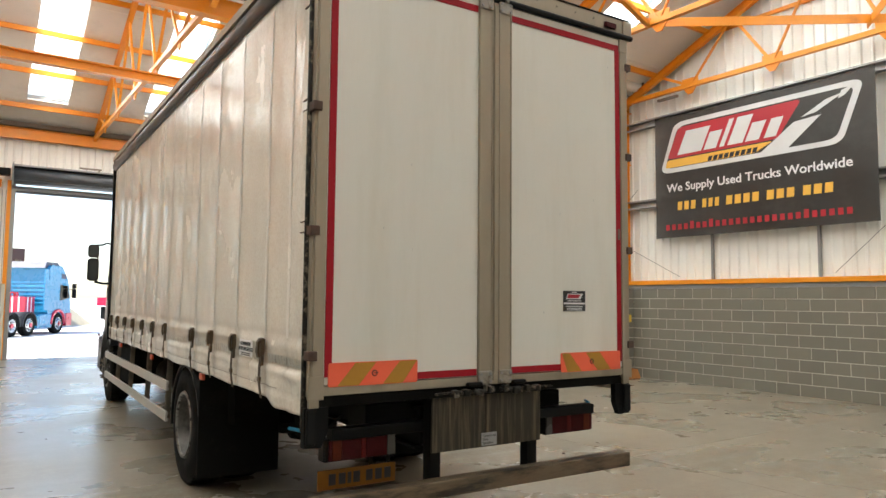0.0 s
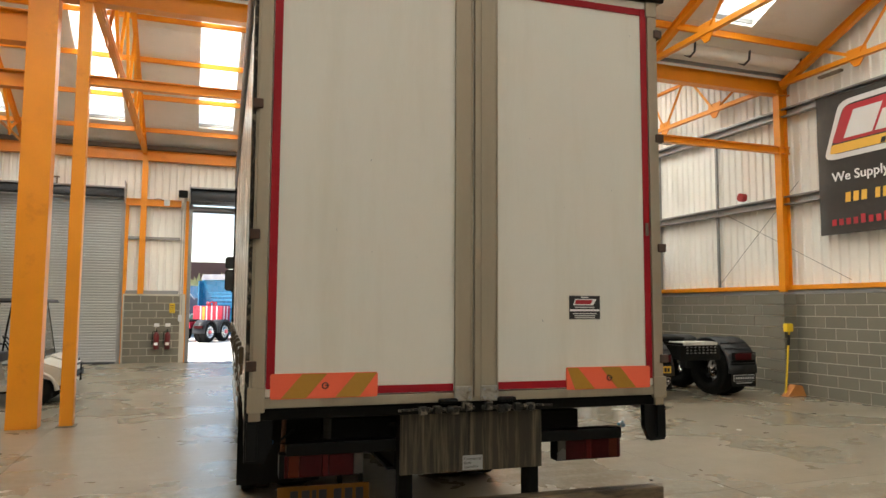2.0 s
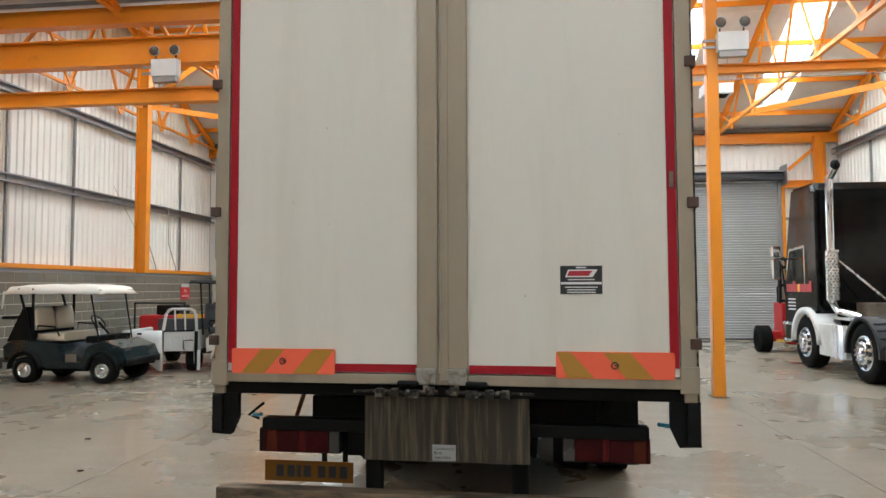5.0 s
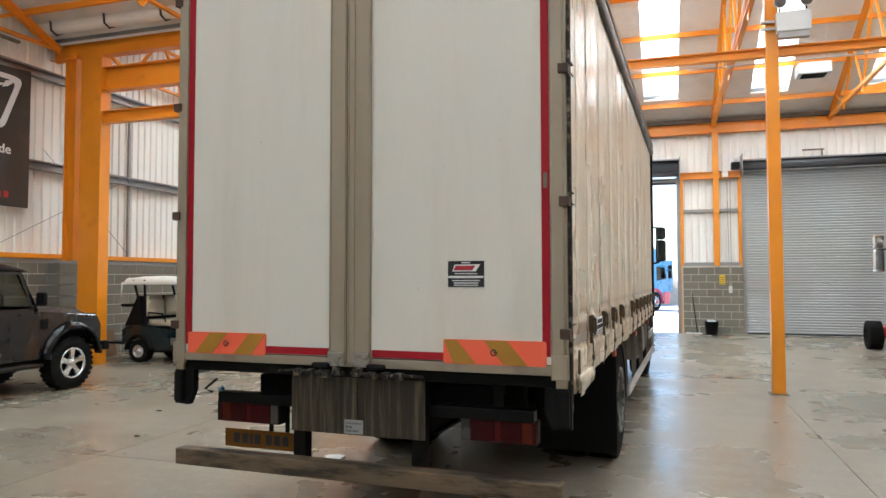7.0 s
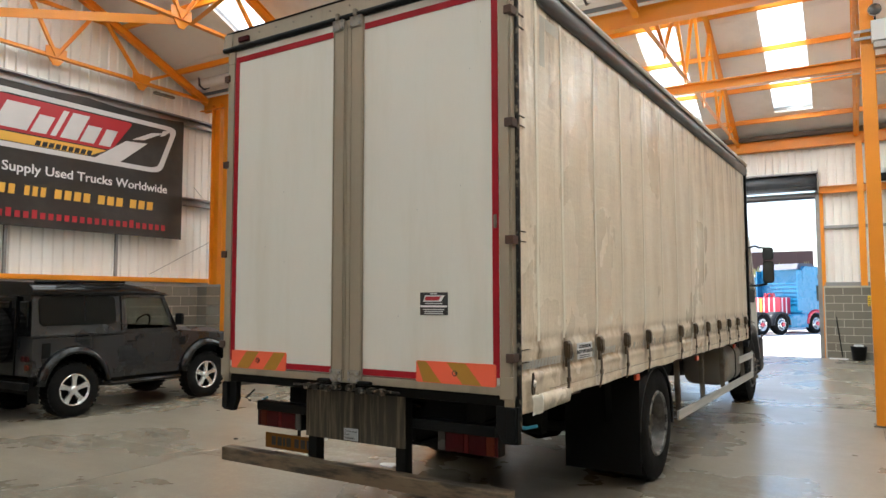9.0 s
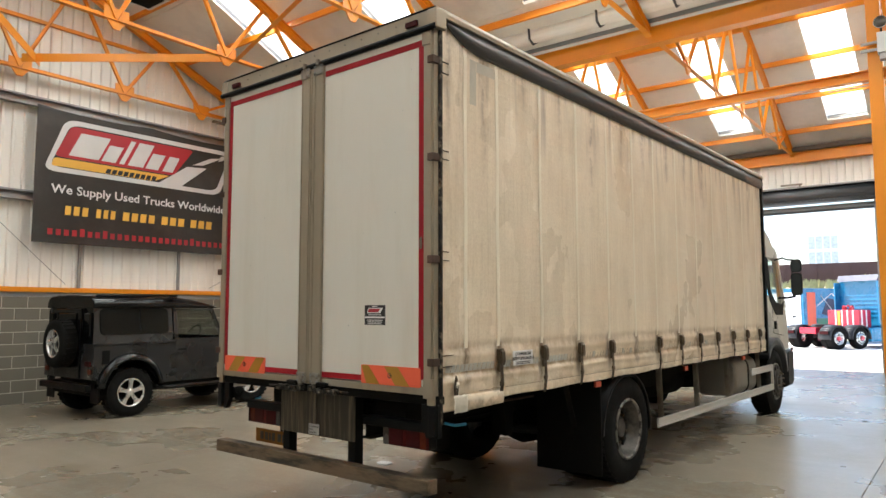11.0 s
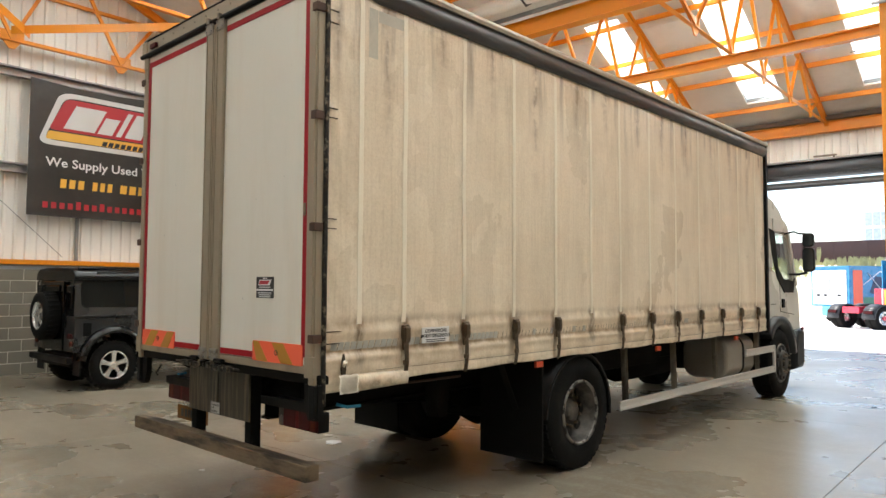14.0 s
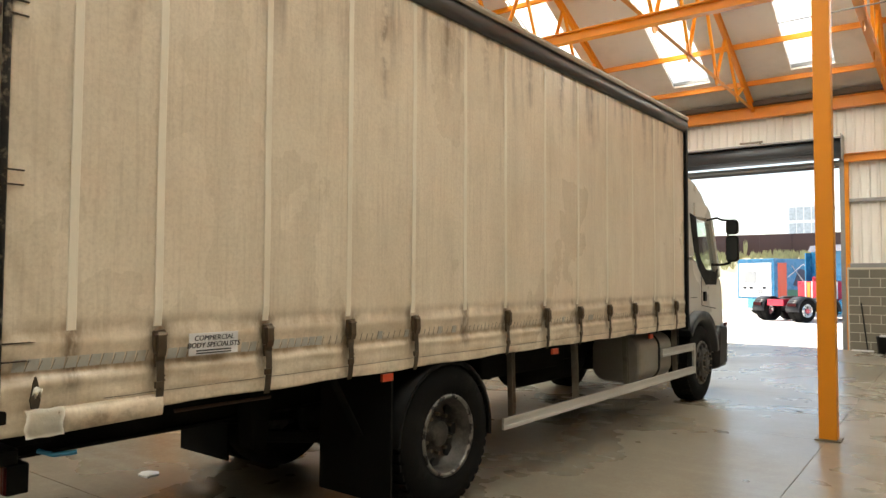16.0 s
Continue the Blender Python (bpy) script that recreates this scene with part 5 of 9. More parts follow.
# under-run bar, tail plate and lamps
tp = rbox("tail_plate", TAILSTEEL, truck, -0.425, 0.435, 0.06, 0.075, 0.725, 1.062, 0.003, "stained galvanised steel tail plate")
part("plate_seam", box(bmnew(), -0.022, 0.018, 0.053, 0.062, 0.73, 1.06, 0.003), TAILSTEEL, tp)
lb = part("maker_label", box(bmnew(), -0.062, 0.058, 0.046, 0.052, 0.735, 0.815), TAPEGREY, tp)
for text, z in (("Commercial", 0.79), ("Body", 0.768), ("Specialists", 0.746)):
    letters(text, 0.021, pose(-0.054, 0.0455, z, 90), INK, lb, depth=0.0005)
for sx in (-1, 1):
    rbox("underrun_leg", CHASSIS, truck, sx * 0.385 - 0.04, sx * 0.385 + 0.04, 0.085, 0.165, 0.5, 1.04, 0.005)
    rbox("lamp_bracket", BLACK, truck, min(sx * 0.4, sx * 1.035), max(sx * 0.4, sx * 1.035), 0.16, 0.249, 0.842, 0.908, 0.006)
    lamp = rbox("rear_lamp", BLACK, truck, min(sx * 0.6, sx * 1.07), max(sx * 0.6, sx * 1.045), 0.2, 0.29, 0.713, 0.845, 0.01, "red and amber rear lamp, shade in its colours")
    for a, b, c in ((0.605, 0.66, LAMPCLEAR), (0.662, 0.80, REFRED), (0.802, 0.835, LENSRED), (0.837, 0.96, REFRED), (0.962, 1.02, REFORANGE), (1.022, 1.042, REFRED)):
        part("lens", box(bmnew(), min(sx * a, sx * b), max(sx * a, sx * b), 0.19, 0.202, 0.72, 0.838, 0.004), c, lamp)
rbox("cross_beam", CHASSIS, truck, -0.78, 0.78, 0.25, 0.5, 0.86, 1.02, 0.01)
part("underrun_bar", box(bmnew(), -1.215, 1.215, -0.02, 0.084, 0.475, 0.575, 0.01), BARSTEEL, truck, "rust-stained steel under-run bar")
npl = rbox("number_plate", PLATE, truck, -1.07, -0.55, 0.285, 0.292, 0.533, 0.65, 0.004, "yellow rear number plate with unreadable marks")
for i, x in enumerate((-0.977, -0.913, -0.865, -0.817, -0.733, -0.67, -0.607)):
    part("plate_mark", box(bmnew(), x - (0.012 if i == 2 else 0.022), x + (0.012 if i == 2 else 0.022), 0.2825, 0.2855, 0.559, 0.625, 0.0006), INK, npl)
for x in (-0.72, -0.6):
    rbox("plate_bracket", CHASSIS, truck, x - 0.015, x + 0.015, 0.292, 0.3, 0.56, 0.9, 0.002)
part("lever", pipe(bmnew(), [(-1.0, 0.75, 0.98), (-1.02, 0.6, 0.78), (-1.02, 0.42, 0.76)], 0.014), RUST, truck, "rusty bent lever")
part("lever", pipe(bmnew(), [(1.0, 1.0, 0.96), (1.02, 1.6, 0.96)], 0.01), HINGE, truck)
for sx in (-1, 1):
    part("air_hose", pipe(bmnew(), [(sx * 1.1, 0.3, 0.9), (sx * 1.16, 0.34, 0.885), (sx * 1.2, 0.42, 0.89)], 0.011), BLUEPIPE, truck, "short blue hose end")
part("hook", pipe(bmnew(), [(-1.0, 0.1, 1.0), (-1.09, 0.1, 0.93), (-1.02, 0.08, 0.92)], 0.008), CHASSIS, truck)

# cab
cab = thing("cab", "", "", pose(0, -0.06, 0))
cab.parent = truck
for nm, outline in (("cab_shell", [(8.6, 1.05), (8.6, 1.97), (9.02, 1.97), (9.4, 1.74), (10.13, 1.72), (10.22, 1.55), (10.28, 1.0), (10.24, 0.42), (9.78, 0.42), (9.72, 0.75), (9.55, 1.02), (9.28, 1.16), (8.72, 1.16)]), ("cab_back", [(8.6, 1.96), (8.6, 2.74), (8.7, 2.8), (8.98, 2.8), (8.98, 1.96)]), ("cab_roof", [(8.97, 2.54), (8.97, 2.8), (9.55, 2.8), (9.72, 2.7), (9.79, 2.54)])):
    bm = prism(bmnew(), outline, -1.05, 1.05)
    bmesh.ops.bevel(bm, geom=[e for e in bm.edges if e.verts[0].co.x == e.verts[1].co.x], offset=0.035, segments=3, affect="EDGES")
    part(nm, bm, CREAMCAB, cab, "off-white painted cab")
for sx in (-1, 1):
    part("screen_pillar", bar(bmnew(), (sx * 1.0, 9.74, 2.58), (sx * 1.0, 10.11, 1.72), 0.1, 0.09), CREAMCAB, cab)
    part("seat", loft(bmnew(), [[(sx * 0.5 + p, y + q, z) for p, q in round_rect(0.5, 0.18, 0.06)] for y, z in ((9.25, 1.7), (9.12, 2.2), (9.1, 2.42))]), BLACK, cab)
CABGLASS = glass("cab_glass", (0.75, 0.8, 0.78))
bm = bmnew()
secs = []
for x, k in ((-1.0, 0.72), (-0.9, 0.92), (-0.55, 1.0), (0, 1.02), (0.55, 1.0), (0.9, 0.92), (1.0, 0.72)):
    secs.append([(x, 8.62, 2.78), (x, 8.62, 2.78 + 0.5 * k), (x, 8.8, 2.78 + 0.49 * k), (x, 9.15, 2.78 + 0.38 * k), (x, 9.45, 2.78 + 0.2 * k), (x, 9.62, 2.79)])
loft(bm, secs)
part("wind_deflector", bm, CREAMCAB, cab, "rounded white roof wind deflector")
for sx in (-1, 1):
    tr_ = part("window_trim", prism(bmnew(), [(8.78, 2.6), (9.02, 2.56), (9.16, 2.0), (9.42, 1.82), (9.88, 1.78), (9.98, 1.84), (9.9, 1.6), (9.45, 1.6), (9.1, 1.85), (8.9, 2.2)], sx * 1.048, sx * 1.062), BLACK, cab)
    part("side_window", prism(bmnew(), [(9.0, 2.54), (9.62, 2.5), (9.9, 1.78), (9.42, 1.8), (9.14, 1.98)], sx * 1.038, sx * 1.044), CABGLASS, tr_, "clear side window")
    for a, b in (((9.26, 1.3), (9.24, 1.86)), ((9.24, 1.86), (9.13, 2.0)), ((8.8, 1.42), (9.05, 1.42)), ((9.26, 1.3), (9.9, 1.24))):
        part("door_gap", bar(bmnew(), (sx * 1.0508, a[0], a[1]), (sx * 1.0508, b[0], b[1]), 0.006, 0.01), BLACK, cab)
    part("rear_arch", box(bmnew(), sx * 0.86 - 0.16, sx * 0.86 + 0.16, 8.3, 8.42, 0.55, 1.2, 0.02), CHASSIS, cab)
    part("door_handle", box(bmnew(), sx * 1.06 - 0.015, sx * 1.06 + 0.015, 9.32, 9.42, 1.36, 1.5, 0.008), BLACK, cab)
    bm = bmnew()
    loft(bm, [[(sx * 0.75, 8.99 + rr * math.cos(a), 0.515 + rr * math.sin(a)) for rr in (0.6, 0.72)] + [(sx * 1.16, 8.99 + rr * math.cos(a), 0.515 + rr * math.sin(a)) for rr in (0.72, 0.6)] for a in [radians(10 + 130 * i / 14) for i in range(15)]])
    part("wheel_arch", bm, ARCHGREY, cab, "grey plastic wheel arch")
    part("bumper_corner", loft(bmnew(), [[(sx * 0.9, y, z) for y, z in ((9.72, 0.33), (10.33, 0.33), (10.33, 1.0), (9.8, 0.98))], [(sx * 1.08, y, z) for y, z in ((9.72, 0.35), (10.24, 0.36), (10.26, 1.0), (9.8, 0.98))], [(sx * 1.15, y, z) for y, z in ((9.74, 0.42), (10.1, 0.45), (10.12, 0.95), (9.8, 0.95))]]), ARCHGREY, cab)
    part("indicator", box(bmnew(), sx * 1.155 - 0.012, sx * 1.155 + 0.012, 9.95, 10.06, 0.98, 1.03, 0.004), REFORANGE, cab)
    mr = thing("mirror", "", "")
    mr.parent = cab
    mr["label"] = "black stacked door mirrors on arms"
    part("mirror_arm", pipe(bmnew(), [(sx * 1.02, 9.62, 2.56), (sx * 1.12, 9.78, 2.6), (sx * 1.17, 9.84, 2.57), (sx * 1.3, 9.9, 2.56)], 0.016), BLACK, mr)
    part("mirror_arm", pipe(bmnew(), [(sx * 1.02, 9.8, 1.9), (sx * 1.16, 9.88, 1.9), (sx * 1.28, 9.9, 1.93)], 0.02), BLACK, mr)
    part("mirror_spine", rod(bmnew(), (sx * 1.24, 9.9, 1.94), (sx * 1.24, 9.9, 2.57), 0.014), BLACK, mr)
    for z0, z1, hw in ((2.345, 2.575, 0.088), (1.94, 2.335, 0.09)):
        zc, hh = (z0 + z1) / 2, (z1 - z0) / 2
        part("mirror_head", loft(bmnew(), [[(sx * 1.31 + a, y, zc + b) for a, b in round_rect(2 * hw * k, 2 * hh * k, 0.055 * k)] for y, k in ((9.84, 0.94), (9.86, 1.0), (9.91, 0.97), (9.96, 0.8), (9.985, 0.5))]), BLACK, mr)
        part("mirror_glass", prism(bmnew(), [(sx * 1.31 + a, zc + b) for a, b in round_rect(2 * hw * 0.84, 2 * hh * 0.88, 0.045)], 9.834, 9.842, "y"), MIRRORDARK, mr)
part("bumper", box(bmnew(), -0.93, 0.93, 10.2, 10.36, 0.33, 0.95, 0.05), ARCHGREY, cab)
part("windscreen", prism(bmnew(), [(9.765, 2.55), (10.1, 1.74), (10.108, 1.744), (9.773, 2.555)], -0.96, 0.96), CABGLASS, cab)
part("dash", box(bmnew(), -0.98, 0.98, 9.75, 10.05, 1.66, 1.82, 0.03), BLACK, cab)
rbox("air_intake", BLACK, truck, -0.4, 0.4, 8.14, 8.36, 1.1, 2.6, 0.03)


# ---- end wall: roller doors, frames, piers ----
def roller_door(name, u0, u1, top, closed, label):
    d = thing(name, label, "roller door", HALL, kind="structure")
    n = 0
    z = 0.02 if closed else 4.5
    slat = bmnew()
    sweep(slat, (u0 + 0.03, 0, 0), (u1 - 0.03, 0, 0), [(0.004, 0.0), (0.012, 0.012), (0.016, 0.037), (0.012, 0.062), (0.004, 0.0745), (-0.004, 0.0745), (0.004, 0.06), (0.007, 0.037), (0.004, 0.014), (-0.004, 0.0)])
    me = finish(slat, "slat", SHUTTER)
    while z < top - 0.02:
        share("slat", me, d, pose(0, VE - 0.02, z))
        z += 0.0765
    R = 0.14 if closed else 0.24
    rc = part("curtain_roll", lathe(bmnew(), [(u0 - 0.02, 0.0), (u0 - 0.02, R), (u1 + 0.02, R), (u1 + 0.02, 0.0)], (0, VE - 0.3, 4.9), "x", 28), DARKMETAL, d, "dark shutter roll")
    for k in range(5):
        a = 0.2 + k * 0.32
        part("roll_ridge", box(bmnew(), u0, u1, VE - 0.3 - (R + 0.005) * math.cos(a) - 0.01, VE - 0.3 - (R + 0.005) * math.cos(a) + 0.01, 4.9 + R * math.sin(a - 0.9) - 0.008, 4.9 + R * math.sin(a - 0.9) + 0.008), DARKMETAL, rc)
    part("hood", box(bmnew(), u0 - 0.04, u1 + 0.04, VE - 0.32 - R, VE - 0.05, 4.88 + R, 4.92 + R, 0.004), GALV, d)
    for u, s in ((u0, -1), (u1, 1)):
        part("guide_rail", box(bmnew(), u - 0.05, u + 0.05, VE - 0.09, VE + 0.05, 0.0, 4.75, 0.004), GALV, d)
        part("end_plate", box(bmnew(), u + s * 0.05 - 0.008, u + s * 0.05 + 0.008, VE - 0.58, VE, 4.62, 5.22), GALV, d)
    if not closed:
        part("bottom_bar", box(bmnew(), u0 + 0.04, u1 - 0.04, VE - 0.05, VE, 4.46, 4.52, 0.004), DARKMETAL, d)
        part("motor", box(bmnew(), u0 - 0.36, u0 - 0.1, VE - 0.45, VE - 0.2, 4.86, 5.06, 0.03), BLACK, d)
    else:
        part("motor", box(bmnew(), u0 - 0.34, u0 - 0.1, VE - 0.45, VE - 0.2, 4.8, 5.0, 0.03), BLACK, d)
        part("motor_cover", lathe(bmnew(), [(-0.08, 0.0), (-0.07, 0.06), (0.07, 0.06), (0.08, 0.0)], (u0 - 0.2, VE - 0.36, 5.06), "z", 14), GREYPAINT, d)
        part("bottom_bar", box(bmnew(), u0 + 0.04, u1 - 0.04, VE - 0.045, VE + 0.01, 0.0, 0.05, 0.004), DARKMETAL, d)
    for u, s in ((u0 - 0.1, -1), (u1 + 0.1, 1)):
        part("door_post", box(bmnew(), u - 0.045, u + 0.045, VE - 0.12, VE + 0.04, 0.0, 4.78, 0.004), ORANGE, d, "orange door post")
    return d


roller_door("door_1", *DOORS["big_left"], True, "closed grey slatted roller shutter door")
roller_door("door_2", *DOORS["open"], False, "raised grey roller shutter above an open doorway")
roller_door("door_3", *DOORS["big_right"], True, "closed grey slatted roller shutter door")
lintels = ((-9.6, -7.82), (-3.52, -2.05), (2.23, 3.85), (8.18, 9.6))
for a, b in lintels:
    part("door_lintel", ibeam(bmnew(), (a, VE - 0.12, 4.68), (b, VE - 0.12, 4.68), 0.16, 0.2), ORANGE, frame_steel)
    part("sheeting_rail", box(bmnew(), a, b, VE - 0.08, VE + 0.0, 3.6, 3.68, 0.004), GALV, wall_end)
    part("flashing", box(bmnew(), a, b, VE - 0.12, VE + 0.02, 2.0, 2.1, 0.004), FLASH, wall_end)
# knee braces in the corner bay and tie rods to the trusses
part("brace", angle_bar(bmnew(), (-8.5, VE - 0.14, 5.85), (-7.6, VE - 0.14, 5.2), 0.1), ORANGE, frame_steel)
part("brace", angle_bar(bmnew(), (9.2, VE - 0.14, 5.85), (8.3, VE - 0.14, 5.1), 0.1), ORANGE, frame_steel)
# raking struts from the posts up to the far trusses, and bracing in the roof plane
for u in (-3.1, 3.15):
    part("raking_strut", ibeam(bmnew(), (u, VE - 0.2, 6.2), (u, VALLEY + 0.2, 6.28), 0.13, 0.13), ORANGE, frame_steel)
zb = EAVE - 0.13
for r in RIDGES[:2]:
    for s in (-1, 1):
        wall_u, in_u = (-9.25, -6.22) if s < 0 else (9.15, 6.2)
        reach = 2.2 if r < 5 else 2.9
        part("wind_brace", bar(bmnew(), (wall_u, r - 0.15, zb + 0.02), (in_u, r + reach, zb + 0.02), 0.012, 0.15), ORANGE, frame_steel)
        part("wind_brace", bar(bmnew(), (wall_u, r + 0.15, zb + 0.02), (in_u, r - reach, zb + 0.02), 0.012, 0.15), ORANGE, frame_steel)
        if r < 5:
            part("wind_brace", angle_bar(bmnew(), (in_u, r + reach, zb), (0.14, r, zb), 0.08), ORANGE, frame_steel)
part("sheeting_rail", box(bmnew(), UL + 0.02, UL + 0.08, RIDGES[1] - 3.5, RIDGES[1] + 3.5, 7.2, 7.27), ORANGE, frame_steel)
part("sheeting_rail", box(bmnew(), UR - 0.08, UR - 0.02, RIDGES[1] - 3.5, RIDGES[1] + 3.5, 7.2, 7.27), ORANGE, frame_steel)
part("sheeting_rail", box(bmnew(), UL + 0.02, UL + 0.08, RIDGES[0] - 3.5, RIDGES[0] + 3.5, 7.2, 7.27), ORANGE, frame_steel)
part("sheeting_rail", box(bmnew(), UR - 0.08, UR - 0.02, RIDGES[0] - 3.5, RIDGES[0] + 3.5, 7.2, 7.27), ORANGE, frame_steel)
# valley gutter with its hangers
gut = bmnew()
sweep(gut, (UL, VALLEY - 0.42, 6.52), (UR, VALLEY - 0.42, 6.52), [(0.13 * math.cos(radians(a)), 0.13 * math.sin(radians(a))) for a in range(0, 360, 24)])
part("gutter_pipe", gut, CLAD, frame_steel, "white round pipe along the valley")
for i in range(16):
    u = UL + 0.5 + i * 1.27
    part("pipe_hanger", pipe(bmnew(), [(u, VALLEY - 0.58, 6.66), (u, VALLEY - 0.55, 6.42), (u, VALLEY - 0.42, 6.365), (u, VALLEY - 0.28, 6.45)], 0.022, 6), DARKMETAL, frame_steel)
# fine diagonal wires on the gables
for u in (UL + 0.06, UR - 0.06):
    for a, b, z0, z1 in ((2.6, 0.0, 2.2, 4.6), (5.8, 9.2, 2.2, 3.9), (9.2, 6.9, 2.2, 4.2), (14.9, 12.9, 2.2, 4.2)):
        part("brace_wire", rod(bmnew(), (u, a, z0), (u, b, z1), 0.006, 6), GALV, frame_steel)

# blockwork
courses(wall_right, -6.0, VE - 0.1, lambda s, z, j: pose(UR - 0.14 + j, s, z, 0, 0, 90), 1.0, 16.5)
courses(wall_left, -6.0, VE - 0.1, lambda s, z, j: pose(UL + 0.14 + j, s, z, 0, 0, 90), -0.5, 15)
for a, b in lintels:
    courses(wall_end, a + 0.02, b + 0.06, lambda s, z, j: pose(s, VE - 0.11 + j, z), a - 1, b + 1)
# piers under the valley columns
for u, nm, s in ((UL, "pier", 1), (UR, "pier", -1)):
    pr = hall("blockwork_pier", "grey concrete block pier", "pier")
    part("core", box(bmnew(), min(u + s * 0.1, u + s * 0.42), max(u + s * 0.1, u + s * 0.42), VALLEY - 0.21, VALLEY + 0.21, 0, 1.95), MORTAR, pr)
    for c in range(9):
        share("block", blk, pr, pose(u + s * 0.29, VALLEY - 0.175, 0.1075 + c * 0.2175))
        share("block", blk, pr, pose(u + s * 0.40, VALLEY, 0.1075 + c * 0.2175, 0, 0, 90))

# ---- banners on both gables ----
def banner(u, side, v0, v1, z0, z1):
    """side is the way that the banner faces along u. Its mark is drawn as plain shapes."""
    W = v1 - v0
    at = HALL @ (pose(u, v0, 0, 90, 0, 90) if side > 0 else pose(u, v1, 0, 90, 0, -90))
    b = thing("banner", "large black vinyl advertising banner hung on the wall", "banner", at, "wall banners")
    bm = bmnew()
    n, k = 60, 30
    grid = [[bm.verts.new((W * i / n, z0 + (z1 - z0) * j / k - 0.06 * abs(math.sin(i / n * math.pi * 2)) * max(0, j / k - 0.8) / 0.2, 0.01 + 0.009 * noise.noise(Vector((i * 0.2, j * 0.15, u))) + 0.012 * max(0, j / k - 0.85) / 0.15 * noise.noise(Vector((i * 0.9, j * 0.5, u + 4))))) for j in range(k + 1)] for i in range(n + 1)]
    for i in range(n):
        for j in range(k):
            f = bm.faces.new((grid[i][j], grid[i + 1][j], grid[i + 1][j + 1], grid[i][j + 1]))
            f.smooth = True
    part("sheet", bm, BANNER, b)
    z = lambda y: z0 + (z1 - z0) * y

    def shape(name, pts, d, m):
        bm = bmnew()
        r0 = [bm.verts.new((W * p[0], z(p[1]), d)) for p in pts]
        r1 = [bm.verts.new((W * p[0], z(p[1]), d + 0.0015)) for p in pts]
        bm.faces.new(r1)
        q = len(pts)
        for i in range(q):
            bm.faces.new((r0[i], r0[(i + 1) % q], r1[(i + 1) % q], r1[i]))
        return part(name, bm, m, b)

    def rounded(pts, r=0.06):
        out = []
        q = len(pts)
        for i in range(q):
            p, a, c = Vector(pts[i]), Vector(pts[i - 1]), Vector(pts[(i + 1) % q])
            e0, e1 = p + (a - p).normalized() * r, p + (c - p).normalized() * r
            for k in range(6):
                t = k / 5
                out.append(tuple(e0 * (1 - t) ** 2 + p * 2 * t * (1 - t) + e1 * t ** 2))
        return out
    f = lambda y: 0.525 + (y - 0.375) * 0.73
    fl = lambda pts: [(p, f(q)) for p, q in pts]
    shape("logo_outline", rounded(fl([(0.03, 0.375), (0.875, 0.375), (0.965, 0.93), (0.115, 0.93)]), 0.06), 0.022, PRINTGREY)
    shape("logo_ground", rounded(fl([(0.056, 0.425), (0.855, 0.425), (0.93, 0.88), (0.135, 0.88)]), 0.05), 0.0245, BANNER)
    shape("logo_red", rounded(fl([(0.072, 0.53), (0.62, 0.53), (0.725, 0.865), (0.138, 0.865)]), 0.03), 0.027, PRINTRED)
    shape("logo_yellow", rounded(fl([(0.062, 0.432), (0.52, 0.432), (0.6, 0.518), (0.072, 0.518)]), 0.015), 0.027, PRINTYELLOW)
    shape("logo_flash", fl([(0.54, 0.415), (0.66, 0.415), (0.80, 0.68), (0.69, 0.66)]), 0.027, PRINTGREY)
    shape("logo_flash", fl([(0.72, 0.69), (0.78, 0.71), (0.89, 0.84), (0.82, 0.81)]), 0.027, PRINTGREY)
    shape("logo_flash", fl([(0.865, 0.79), (0.89, 0.81), (0.93, 0.89), (0.88, 0.86)]), 0.027, PRINTGREY)
    # the name stands as slanting silver blocks
    for i, (a, w, h) in enumerate(((0.13, 0.14, 0.25), (0.27, 0.075, 0.18), (0.35, 0.035, 0.27), (0.39, 0.085, 0.27), (0.475, 0.075, 0.18), (0.56, 0.065, 0.18))):
        shape("name_block", fl([(a, 0.56), (a + w - 0.012, 0.56), (a + w - 0.012 + h * 0.2, 0.56 + h), (a + h * 0.2, 0.56 + h)]), 0.0295, PRINTGREY)
    for i in range(9):
        a = 0.29 + i * 0.027
        shape("name_bar", fl([(a, 0.435), (a + 0.02, 0.435), (a + 0.027, 0.485), (a + 0.007, 0.485)]), 0.0295, INK)
    letters("We Supply Used Trucks Worldwide", 0.24, pose(W * 0.49, z(0.37), 0.023), PAPER, b, align="CENTER", depth=0.003, squash=W * 0.88 / 3.69, bold=0.003)
    x = 0.125
    for grp, w in ((3, 0.036), (3, 0.032), (4, 0.041), (3, 0.043), (3, 0.043)):
        for i in range(grp):
            shape("number_bar", [(x, 0.215), (x + w - 0.012, 0.215), (x + w - 0.009, 0.282), (x + 0.003, 0.282)], 0.022, PRINTYELLOW)
            x += w
        x += 0.024
    x = 0.06
    for i in range(26):
        h = 0.045 if i not in (4, 7, 20) else 0.06
        shape("address_bar", [(x, 0.06), (x + 0.02, 0.06), (x + 0.02, 0.06 + h), (x, 0.06 + h)], 0.022, PRINTRED)
        x += 0.033
    return b


banner(UL + 0.235, 1, 1.87, 6.43, 2.97, 5.58)
banner(UR - 0.235, -1, 1.76, 6.25, 3.03, 5.67)

